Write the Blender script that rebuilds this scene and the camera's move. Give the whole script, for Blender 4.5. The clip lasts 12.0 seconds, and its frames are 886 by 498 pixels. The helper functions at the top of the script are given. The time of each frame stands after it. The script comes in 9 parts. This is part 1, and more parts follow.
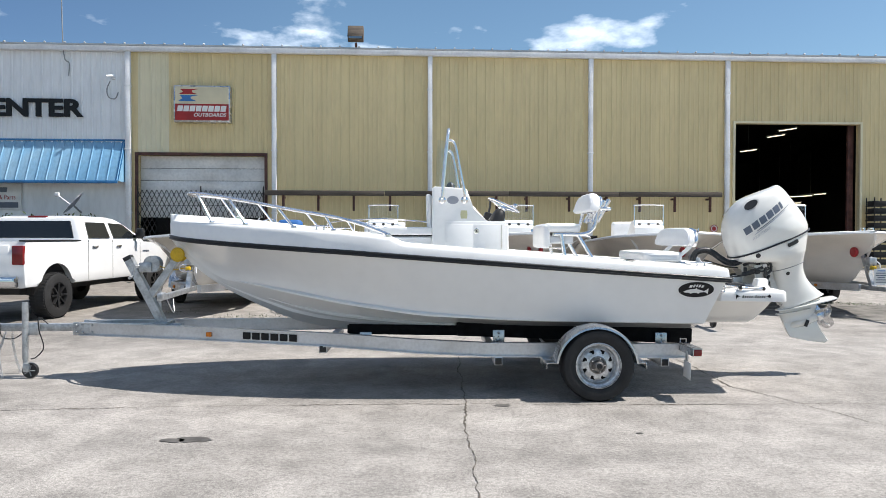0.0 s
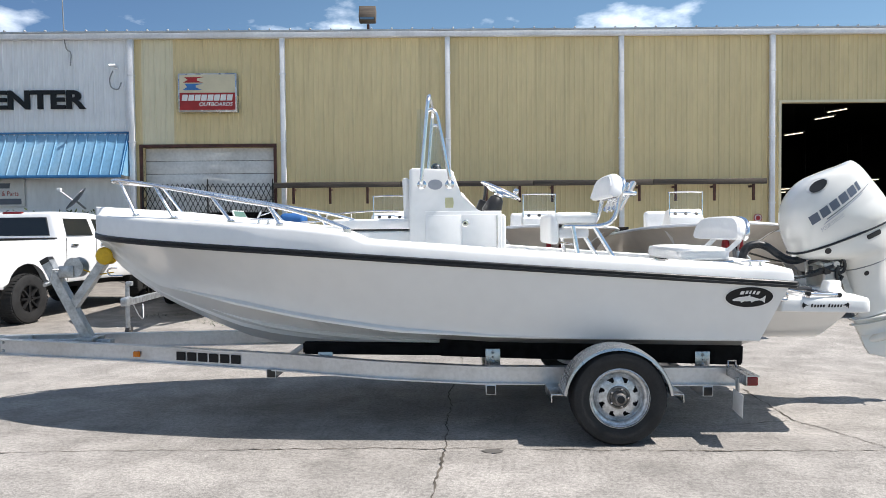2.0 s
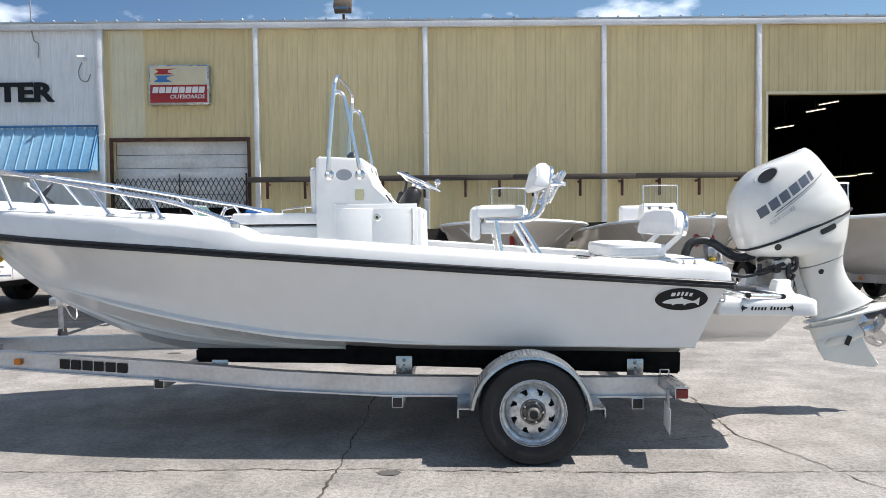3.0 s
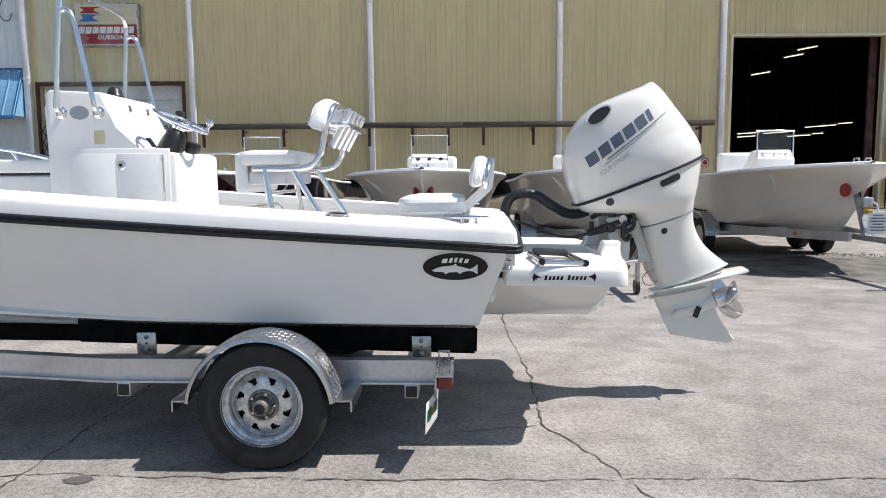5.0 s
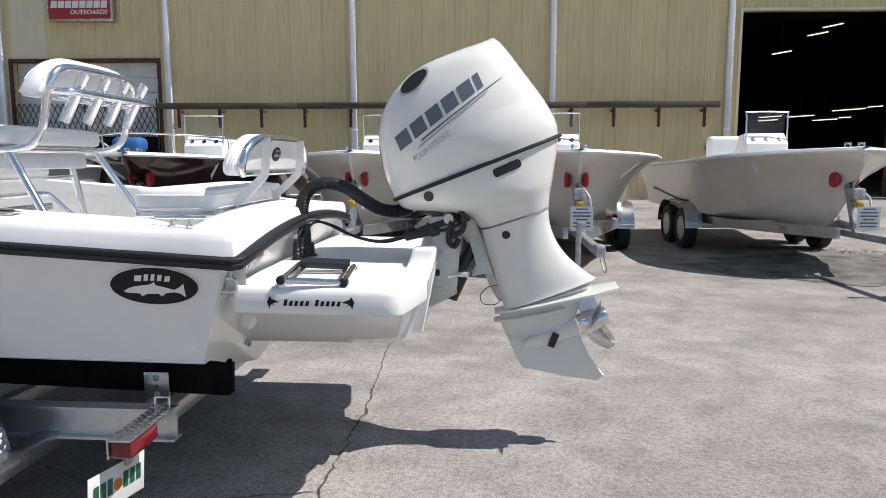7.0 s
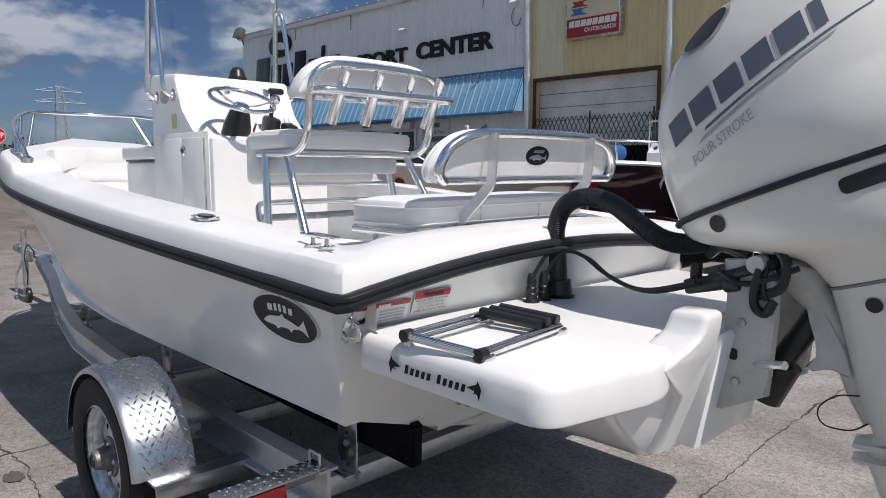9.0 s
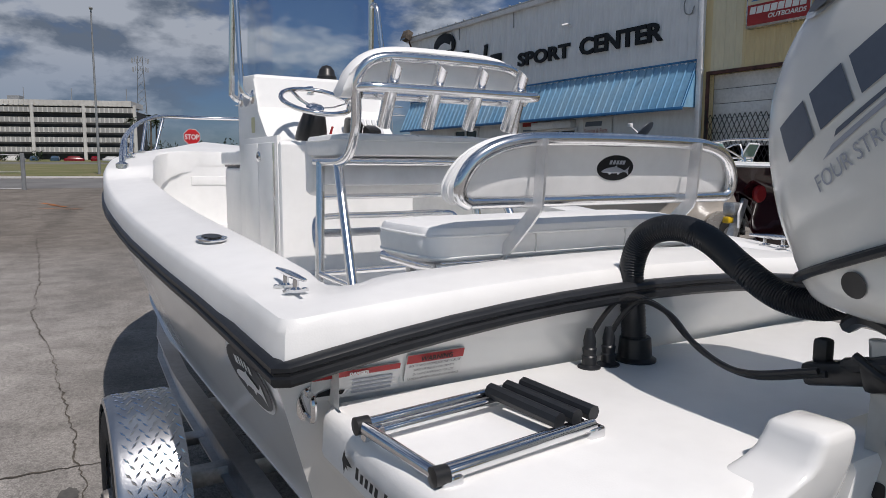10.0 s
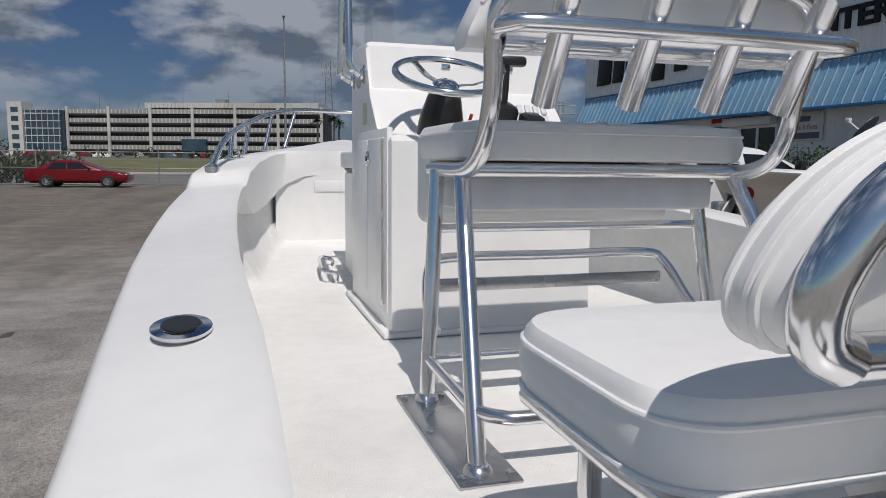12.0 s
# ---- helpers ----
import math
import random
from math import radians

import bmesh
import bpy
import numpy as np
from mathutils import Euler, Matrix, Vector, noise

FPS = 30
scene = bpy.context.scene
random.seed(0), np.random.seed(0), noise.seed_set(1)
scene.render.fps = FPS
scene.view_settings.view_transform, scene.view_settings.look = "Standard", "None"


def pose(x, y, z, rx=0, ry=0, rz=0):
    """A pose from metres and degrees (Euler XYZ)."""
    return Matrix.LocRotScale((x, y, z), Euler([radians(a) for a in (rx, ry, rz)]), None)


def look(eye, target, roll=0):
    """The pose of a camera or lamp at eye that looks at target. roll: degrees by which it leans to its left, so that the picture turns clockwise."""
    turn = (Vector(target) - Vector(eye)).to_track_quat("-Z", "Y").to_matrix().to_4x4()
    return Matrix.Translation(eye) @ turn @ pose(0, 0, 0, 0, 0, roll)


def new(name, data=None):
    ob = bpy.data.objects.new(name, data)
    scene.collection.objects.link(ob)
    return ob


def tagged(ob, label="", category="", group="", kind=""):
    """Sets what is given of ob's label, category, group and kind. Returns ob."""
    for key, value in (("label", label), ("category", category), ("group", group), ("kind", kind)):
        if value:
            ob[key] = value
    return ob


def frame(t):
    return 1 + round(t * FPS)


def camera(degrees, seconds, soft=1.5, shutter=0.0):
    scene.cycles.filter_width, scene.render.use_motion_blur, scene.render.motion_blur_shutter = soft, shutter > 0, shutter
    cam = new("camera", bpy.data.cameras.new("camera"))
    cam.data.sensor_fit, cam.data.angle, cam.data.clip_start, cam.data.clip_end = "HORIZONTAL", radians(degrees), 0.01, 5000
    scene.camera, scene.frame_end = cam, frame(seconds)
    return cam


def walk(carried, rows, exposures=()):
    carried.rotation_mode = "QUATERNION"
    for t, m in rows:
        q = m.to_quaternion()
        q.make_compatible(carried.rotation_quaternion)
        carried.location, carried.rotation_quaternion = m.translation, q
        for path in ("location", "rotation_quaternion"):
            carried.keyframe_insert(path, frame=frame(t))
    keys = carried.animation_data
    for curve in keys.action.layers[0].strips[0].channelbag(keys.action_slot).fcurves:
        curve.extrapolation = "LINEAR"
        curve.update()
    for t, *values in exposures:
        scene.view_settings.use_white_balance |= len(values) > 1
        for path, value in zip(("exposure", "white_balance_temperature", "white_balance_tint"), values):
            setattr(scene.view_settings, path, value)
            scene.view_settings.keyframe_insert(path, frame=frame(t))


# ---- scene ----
# ---- camera ----
cam = camera(65.0, 12.0, soft=0.75)
PATH = [
    (0, (0.484, 0.006, 1.45), (0.353, 2.002, 1.415), 0.1),
    (0.5, (0.408, 0.386, 1.45), (0.229, 2.378, 1.414), 0.0),
    (1, (0.457, 0.714, 1.432), (0.259, 2.704, 1.39), -0.2),
    (1.5, (0.632, 1.1, 1.441), (0.409, 3.087, 1.394), -0.4),
    (2, (0.812, 1.446, 1.458), (0.584, 3.432, 1.403), -0.5),
    (2.5, (1.056, 1.737, 1.455), (0.828, 3.723, 1.4), -0.5),
    (2.7, (1.19, 1.858, 1.447), (0.962, 3.844, 1.39), -0.6),
    (4.3, (2.235, 2.622, 1.446), (2.011, 4.603, 1.288), -0.5),
    (4.5, (2.362, 2.731, 1.443), (2.141, 4.711, 1.273), -0.6),
    (5, (2.692, 3.01, 1.428), (2.475, 4.988, 1.219), -0.5),
    (5.5, (3.006, 3.262, 1.421), (2.794, 5.237, 1.189), -0.4),
    (6, (3.333, 3.509, 1.436), (3.124, 5.483, 1.194), -0.5),
    (6.5, (3.591, 3.8, 1.427), (3.383, 5.773, 1.171), -0.2),
    (6.7, (3.678, 3.95, 1.434), (3.457, 5.921, 1.177), -0.1),
    (8.3, (4.158, 5.035, 1.396), (3.01, 6.657, 1.163), -0.0),
    (8.5, (4.191, 5.193, 1.392), (2.912, 6.713, 1.16), 0.0),
    (9, (4.221, 5.563, 1.411), (2.687, 6.826, 1.181), 0.0),
    (9.5, (4.124, 5.893, 1.43), (2.443, 6.95, 1.194), 0.3),
    (10, (3.987, 6.203, 1.458), (2.197, 7.064, 1.224), 0.2),
    (10.5, (3.807, 6.433, 1.497), (1.929, 7.08, 1.262), 0.1),
    (11, (3.5, 6.517, 1.501), (1.575, 7.006, 1.269), 0.5),
    (11.5, (3.171, 6.587, 1.505), (1.235, 7.029, 1.274), 0.8),
    (12, (2.86, 6.657, 1.488), (0.917, 7.064, 1.248), 0.6),
]
EXPOSURE = [(0.0, 0.40, 6500, 9), (2.5, 0.38, 6500, 10), (4.5, 0.22, 6500, 11), (6.5, 0.07, 6500, 12), (8.5, -0.32, 6500, 13), (10.0, -0.69, 6500, 13), (12.0, -0.93, 6500, 12)]
walk(cam, [(t, look(eye, target, roll)) for t, eye, target, roll in PATH], EXPOSURE)

# ---- world, sun ----
SUN_TO = Vector((0.645, 0.045, 1.0)).normalized()
sun_el, sun_az = math.asin(SUN_TO.z), math.atan2(SUN_TO.x, SUN_TO.y)
world = bpy.data.worlds.new("sky")
scene.world = world
world.use_nodes = True
wt = world.node_tree
wt.nodes.clear()


def wnode(kind):
    return wt.nodes.new(kind)


sky = wnode("ShaderNodeTexSky")
sky.sky_type, sky.sun_disc, sky.sun_elevation, sky.sun_rotation = "NISHITA", False, sun_el, sun_az
sky.air_density, sky.dust_density, sky.ozone_density = 1.0, 0.6, 3.5
co = wnode("ShaderNodeTexCoord")
sep = wnode("ShaderNodeSeparateXYZ")
wt.links.new(co.outputs["Generated"], sep.inputs[0])


def wmath(op, a, b, clamp=False):
    n = wnode("ShaderNodeMath")
    n.operation, n.use_clamp = op, clamp
    for i, v in enumerate((a, b)):
        if v is None:
            continue
        if isinstance(v, (int, float)):
            n.inputs[i].default_value = v
        else:
            wt.links.new(v, n.inputs[i])
    return n.outputs[0]


# heaped clouds: wider than high, with lit tops and grey undersides
def puff(lift):
    high = wmath("MULTIPLY", wmath("ADD", sep.outputs[2], lift), 2.3)
    vec = wnode("ShaderNodeCombineXYZ")
    wt.links.new(sep.outputs[0], vec.inputs[0])
    wt.links.new(sep.outputs[1], vec.inputs[1])
    wt.links.new(high, vec.inputs[2])
    n = wnode("ShaderNodeTexNoise")
    n.inputs["Scale"].default_value, n.inputs["Detail"].default_value, n.inputs["Roughness"].default_value = 5.4, 9.0, 0.53
    wt.links.new(vec.outputs[0], n.inputs["Vector"])
    return n.outputs["Fac"]


thick, above = puff(0.0), puff(0.045)
ramp = wnode("ShaderNodeValToRGB")
ramp.color_ramp.elements[0].position, ramp.color_ramp.elements[1].position = 0.535, 0.655
# cloudier towards the west
cover = wmath("ADD", thick, wmath("SUBTRACT", wmath("MULTIPLY", sep.outputs[0], -0.132), 0.028))
wt.links.new(cover, ramp.inputs[0])
body = wnode("ShaderNodeValToRGB")
body.color_ramp.elements[0].position, body.color_ramp.elements[0].color = 0.25, (5.4, 6.9, 9.2, 1)
body.color_ramp.elements[1].position, body.color_ramp.elements[1].color = 0.72, (16.0, 17.8, 20.4, 1)
lit = wmath("ADD", wmath("MULTIPLY", wmath("SUBTRACT", thick, above), 4.5), 0.55)
lit = wmath("SUBTRACT", lit, wmath("MULTIPLY", wmath("SUBTRACT", cover, 0.60), 0.8))
wt.links.new(lit, body.inputs[0])
mixs = wnode("ShaderNodeMix")
mixs.data_type = "RGBA"
# clouds thin out into haze near the horizon
low = wnode("ShaderNodeMapRange")
low.inputs[1].default_value, low.inputs[2].default_value, low.inputs[3].default_value = 0.02, 0.16, 0.25
wt.links.new(sep.outputs[2], low.inputs[0])
wt.links.new(wmath("MULTIPLY", ramp.outputs[0], low.outputs[0]), mixs.inputs[0])
blue = wnode("ShaderNodeMix")
blue.data_type, blue.blend_type = "RGBA", "MULTIPLY"
blue.inputs[0].default_value, blue.inputs[7].default_value = 1.0, (0.90, 1.13, 1.30, 1)
wt.links.new(sky.outputs[0], blue.inputs[6])
# heavier, greyer clouds in the west
grey = wnode("ShaderNodeMapRange")
grey.inputs[1].default_value, grey.inputs[2].default_value, grey.inputs[3].default_value, grey.inputs[4].default_value = -0.98, -0.35, 0.56, 1.0
wt.links.new(sep.outputs[0], grey.inputs[0])
# and a deeper blue there
deep = wnode("ShaderNodeMix")
deep.data_type = "RGBA"
deep.inputs[6].default_value, deep.inputs[7].default_value = (0.74, 0.72, 0.84, 1), (1.62, 1.42, 1.20, 1)
west = wnode("ShaderNodeMapRange")
west.inputs[1].default_value, west.inputs[2].default_value = -0.9, -0.2
wt.links.new(sep.outputs[0], west.inputs[0])
wt.links.new(west.outputs[0], deep.inputs[0])
azure = wnode("ShaderNodeMix")
azure.data_type, azure.blend_type = "RGBA", "MULTIPLY"
azure.inputs[0].default_value = 1.0
wt.links.new(blue.outputs[2], azure.inputs[6])
wt.links.new(deep.outputs[2], azure.inputs[7])
wt.links.new(azure.outputs[2], mixs.inputs[6])
tone = wnode("ShaderNodeMix")
tone.data_type, tone.blend_type = "RGBA", "MULTIPLY"
tone.inputs[0].default_value = 1.0
wt.links.new(body.outputs[0], tone.inputs[6])
wt.links.new(grey.outputs[0], tone.inputs[7])
wt.links.new(tone.outputs[2], mixs.inputs[7])
bgn = wnode("ShaderNodeBackground")
bgn.inputs["Strength"].default_value = 0.062
wt.links.new(mixs.outputs[2], bgn.inputs[0])
wo = wnode("ShaderNodeOutputWorld")
wt.links.new(bgn.outputs[0], wo.inputs[0])
sun = new("sun", bpy.data.lights.new("sun", "SUN"))
sun.data.energy, sun.data.angle, sun.data.color = 5.8, radians(0.5), (1.0, 0.943, 0.882)
sun.matrix_world = look(SUN_TO * 60, (0, 0, 0))

# ---- materials ----
MATS = {}


def mat(name, color, rough=0.5, metal=0.0, vary=0.12, scale=3.0, fine=60.0, bump=0.0, bscale=80.0, spec=0.5, coat=0.0, tint=None, rvary=0.1, trans=0.0, ior=1.45, piece=0.0, stretch=None):
    """Principled surface with a broad stain pattern, a fine grain and optional relief."""
    m = bpy.data.materials.new(name)
    m.use_nodes = True
    t = m.node_tree
    b = t.nodes["Principled BSDF"]
    b.inputs["Metallic"].default_value, b.inputs["Specular IOR Level"].default_value = metal, spec
    b.inputs["Coat Weight"].default_value, b.inputs["Coat Roughness"].default_value = coat, 0.06
    b.inputs["Transmission Weight"].default_value, b.inputs["IOR"].default_value = trans, ior
    tc = t.nodes.new("ShaderNodeTexCoord")
    src = tc.outputs["Object"]
    if stretch:
        mp = t.nodes.new("ShaderNodeMapping")
        mp.inputs["Scale"].default_value = stretch
        t.links.new(src, mp.inputs[0])
        src = mp.outputs[0]
    n1 = t.nodes.new("ShaderNodeTexNoise")
    n1.inputs["Scale"].default_value, n1.inputs["Detail"].default_value = scale, 6.0
    n2 = t.nodes.new("ShaderNodeTexNoise")
    n2.inputs["Scale"].default_value, n2.inputs["Detail"].default_value = fine, 3.0
    t.links.new(src, n1.inputs["Vector"])
    t.links.new(src, n2.inputs["Vector"])
    c2 = tint or tuple(c * (1 - vary * 2.2) for c in color)
    r1 = t.nodes.new("ShaderNodeValToRGB")
    r1.color_ramp.elements[0].position, r1.color_ramp.elements[0].color = 0.34, (*c2, 1)
    r1.color_ramp.elements[1].position, r1.color_ramp.elements[1].color = 0.60, (*color, 1)
    t.links.new(n1.outputs["Fac"], r1.inputs[0])
    mx = t.nodes.new("ShaderNodeMix")
    mx.data_type, mx.blend_type = "RGBA", "MULTIPLY"
    mx.inputs[0].default_value = min(1.0, vary * 3)
    r2 = t.nodes.new("ShaderNodeValToRGB")
    r2.color_ramp.elements[0].position, r2.color_ramp.elements[0].color = 0.3, (0.62, 0.62, 0.62, 1)
    r2.color_ramp.elements[1].position, r2.color_ramp.elements[1].color = 0.6, (1, 1, 1, 1)
    t.links.new(n2.outputs["Fac"], r2.inputs[0])
    t.links.new(r1.outputs[0], mx.inputs[6])
    t.links.new(r2.outputs[0], mx.inputs[7])
    out = mx.outputs[2]
    if piece:
        oi = t.nodes.new("ShaderNodeObjectInfo")
        hs = t.nodes.new("ShaderNodeHueSaturation")
        mr = t.nodes.new("ShaderNodeMapRange")
        mr.inputs[3].default_value, mr.inputs[4].default_value = 1 - piece, 1 + piece
        t.links.new(oi.outputs["Random"], mr.inputs[0])
        t.links.new(mr.outputs[0], hs.inputs["Value"])
        t.links.new(out, hs.inputs["Color"])
        out = hs.outputs[0]
    t.links.new(out, b.inputs["Base Color"])
    rr = t.nodes.new("ShaderNodeMapRange")
    rr.inputs[3].default_value, rr.inputs[4].default_value = max(0.02, rough - rvary), min(1, rough + rvary)
    t.links.new(n1.outputs["Fac"], rr.inputs[0])
    t.links.new(rr.outputs[0], b.inputs["Roughness"])
    if bump:
        n3 = t.nodes.new("ShaderNodeTexNoise")
        n3.inputs["Scale"].default_value, n3.inputs["Detail"].default_value = bscale, 4.0
        t.links.new(src, n3.inputs["Vector"])
        bp = t.nodes.new("ShaderNodeBump")
        bp.inputs["Strength"].default_value, bp.inputs["Distance"].default_value = bump, 0.01
        t.links.new(n3.outputs["Fac"], bp.inputs["Height"])
        t.links.new(bp.outputs[0], b.inputs["Normal"])
    MATS[name] = m
    return m


def glow(name, color, power):
    m = bpy.data.materials.new(name)
    m.use_nodes = True
    b = m.node_tree.nodes["Principled BSDF"]
    b.inputs["Base Color"].default_value = (*color, 1)
    b.inputs["Emission Color"].default_value, b.inputs["Emission Strength"].default_value = (*color, 1), power
    return m


gelcoat = mat("gelcoat", (0.79, 0.79, 0.78), 0.12, vary=0.02, scale=1.2, fine=9, coat=0.3, rvary=0.05)
gelcoat_deck = mat("gelcoat_deck", (0.84, 0.84, 0.83), 0.34, vary=0.03, scale=2.0, fine=14, bump=0.05, bscale=220)
nonskid = mat("nonskid", (0.83, 0.83, 0.815), 0.6, vary=0.04, scale=2.5, fine=20, bump=0.25, bscale=420)
vinyl = mat("vinyl", (0.84, 0.84, 0.835), 0.46, vary=0.03, scale=3, fine=30, bump=0.03, bscale=700)
vinyl_grey = mat("vinyl_seam", (0.62, 0.62, 0.61), 0.5, vary=0.05, scale=6, fine=60)
alu_tube = mat("polished_aluminium", (0.86, 0.86, 0.87), 0.19, 1.0, vary=0.04, scale=5, fine=40, rvary=0.07)
alu_brushed = mat("brushed_aluminium", (0.54, 0.55, 0.57), 0.27, 1.0, vary=0.08, scale=4, fine=50, bump=0.05, bscale=120)
alu_satin = mat("satin_aluminium", (0.80, 0.80, 0.81), 0.40, 0.9, vary=0.05, scale=4, fine=50)
alu_beam = mat("mill_aluminium", (0.66, 0.67, 0.69), 0.42, 0.85, vary=0.10, scale=2.2, fine=35, bump=0.06, bscale=90, rvary=0.15)
stainless = mat("stainless", (0.78, 0.78, 0.79), 0.10, 1.0, vary=0.03, scale=8, fine=60, rvary=0.05)
galv = mat("galvanised_steel", (0.56, 0.58, 0.60), 0.45, 0.8, vary=0.16, scale=14, fine=60, rvary=0.15)
hub_steel = mat("weathered_hub_steel", (0.30, 0.28, 0.26), 0.5, 0.6, vary=0.25, scale=30, fine=90, rvary=0.15)
rim_galv = mat("spangled_zinc_rim", (0.74, 0.76, 0.78), 0.38, 0.7, vary=0.17, scale=26, fine=80, rvary=0.12)
rub_black = mat("black_rubber", (0.016, 0.018, 0.022), 0.42, vary=0.15, scale=4, fine=30, bump=0.05)
tyre_black = mat("tyre_rubber", (0.022, 0.022, 0.023), 0.75, vary=0.2, scale=9, fine=70, bump=0.2, bscale=150)
plastic_black = mat("black_plastic", (0.02, 0.02, 0.021), 0.35, vary=0.1, scale=8, fine=50)
carpet_black = mat("black_carpet", (0.012, 0.012, 0.013), 0.95, vary=0.25, scale=12, fine=200, bump=0.4, bscale=400, spec=0.1)
engine_white = mat("pearl_engine_paint", (0.74, 0.735, 0.70), 0.20, vary=0.02, scale=1.5, fine=12, coat=0.6, rvary=0.04)
engine_grey = mat("engine_bracket_paint", (0.60, 0.59, 0.55), 0.38, vary=0.09, scale=6, fine=40)
decal_grey = mat("slate_decal", (0.11, 0.13, 0.17), 0.35, vary=0.06)
decal_light = mat("silver_decal", (0.38, 0.40, 0.45), 0.35, vary=0.06)
decal_black = mat("black_decal", (0.010, 0.011, 0.013), 0.42, vary=0.05, spec=0.3)
decal_white = mat("white_decal", (0.78, 0.78, 0.77), 0.35, vary=0.04)
red_paint = mat("red_paint", (0.42, 0.025, 0.03), 0.4, vary=0.1)
red_lens = mat("red_lens", (0.19, 0.008, 0.010), 0.15, vary=0.1, spec=0.7)
amber_lens = mat("amber_lens", (0.75, 0.22, 0.02), 0.2, vary=0.08)
yellow_poly = mat("yellow_polyurethane", (0.72, 0.46, 0.02), 0.4, vary=0.1)


def clear_sheet(name, tone, gloss):
    """Thin clear acrylic: lets the light through and mirrors a little."""
    m = bpy.data.materials.new(name)
    m.use_nodes = True
    t = m.node_tree
    t.nodes.clear()
    tr, gl_, mx, o = (t.nodes.new(k) for k in ("ShaderNodeBsdfTransparent", "ShaderNodeBsdfGlossy", "ShaderNodeMixShader", "ShaderNodeOutputMaterial"))
    tr.inputs[0].default_value = (*tone, 1)
    gl_.inputs["Roughness"].default_value = gloss
    mx.inputs[0].default_value = 0.05
    t.links.new(tr.outputs[0], mx.inputs[1])
    t.links.new(gl_.outputs[0], mx.inputs[2])
    t.links.new(mx.outputs[0], o.inputs[0])
    MATS[name] = m
    return m


acrylic = clear_sheet("clear_acrylic", (0.965, 0.975, 0.98), 0.02)
glass_tint = mat("tinted_glass", (0.012, 0.014, 0.016), 0.05, vary=0.0, spec=0.6, rvary=0.01)
glass_green = mat("green_glass", (0.10, 0.19, 0.17), 0.04, vary=0.02, spec=0.7, rvary=0.01)
wall_white = mat("white_sheet_metal", (0.85, 0.865, 0.88), 0.5, vary=0.07, scale=0.6, fine=9, stretch=(1, 1, 0.25), rvary=0.12)
wall_beige = mat("beige_sheet_metal", (0.73, 0.60, 0.335), 0.5, vary=0.08, scale=0.5, fine=7, stretch=(1, 1, 0.2), tint=(0.62, 0.50, 0.27), piece=0.04, rvary=0.12)
wall_beige_new = mat("pale_beige_panel", (0.78, 0.71, 0.50), 0.5, vary=0.06, scale=0.7, fine=8, stretch=(1, 1, 0.2))
trim_white = mat("white_trim", (0.78, 0.79, 0.81), 0.45, vary=0.08, scale=1.2, fine=14)
roof_metal = mat("galvalume_roof", (0.55, 0.56, 0.57), 0.4, 0.6, vary=0.1, scale=1, fine=10)
awning_blue = mat("blue_painted_metal", (0.19, 0.39, 0.58), 0.36, vary=0.14, scale=1.4, fine=14, tint=(0.27, 0.44, 0.58), stretch=(1, 1, 0.3))
awning_dark = mat("blue_trim", (0.03, 0.16, 0.36), 0.45, vary=0.1)
wood_grey = mat("weathered_wood", (0.13, 0.105, 0.085), 0.85, vary=0.25, scale=2.5, fine=30, stretch=(0.3, 3, 3), bump=0.3, bscale=40)
rust_steel = mat("rust_brown_steel", (0.12, 0.05, 0.04), 0.7, vary=0.25, scale=4, fine=30)
door_white = mat("white_door_panel", (0.76, 0.755, 0.74), 0.55, vary=0.12, scale=0.9, fine=12, tint=(0.56, 0.555, 0.54))
iron_black = mat("black_iron", (0.02, 0.018, 0.018), 0.6, vary=0.2)
sign_face = mat("cream_sign_face", (0.60, 0.54, 0.38), 0.35, vary=0.04)
sign_red = mat("sign_red", (0.34, 0.02, 0.02), 0.35, vary=0.08)
sign_blue = mat("sign_blue", (0.04, 0.16, 0.42), 0.35, vary=0.06)
# near black for crates and a car, and for the rooms' painted shade
interior_dark = mat("near_black_and_room_shade", (0.035, 0.034, 0.033), 0.8, vary=0.2, scale=0.6)
concrete = mat("worn_concrete_lot", (0.375, 0.355, 0.333), 0.85, vary=0.12, scale=0.5, fine=70, bump=0.5, bscale=70, tint=(0.30, 0.282, 0.262), rvary=0.08, spec=0.3)


def speckle(m, scale, lo, hi, p0=0.38, p1=0.62, detail=2.0, stretch=None):
    """Multiplies the base colour by a further noise between two tones."""
    t = m.node_tree
    b = t.nodes["Principled BSDF"]
    src = b.inputs["Base Color"].links[0].from_socket
    tc, n, r, mx = (t.nodes.new(k) for k in ("ShaderNodeTexCoord", "ShaderNodeTexNoise", "ShaderNodeValToRGB", "ShaderNodeMix"))
    n.inputs["Scale"].default_value, n.inputs["Detail"].default_value = scale, detail
    vec = tc.outputs["Object"]
    if stretch:
        mp = t.nodes.new("ShaderNodeMapping")
        mp.inputs["Scale"].default_value = stretch
        t.links.new(vec, mp.inputs[0])
        vec = mp.outputs[0]
    t.links.new(vec, n.inputs["Vector"])
    for e, p, c in zip(r.color_ramp.elements, (p0, p1), (lo, hi)):
        e.position, e.color = p, (c, c, c, 1)
    t.links.new(n.outputs["Fac"], r.inputs[0])
    mx.data_type, mx.blend_type = "RGBA", "MULTIPLY"
    mx.inputs[0].default_value = 1.0
    t.links.new(src, mx.inputs[6])
    t.links.new(r.outputs[0], mx.inputs[7])
    t.links.new(mx.outputs[2], b.inputs["Base Color"])


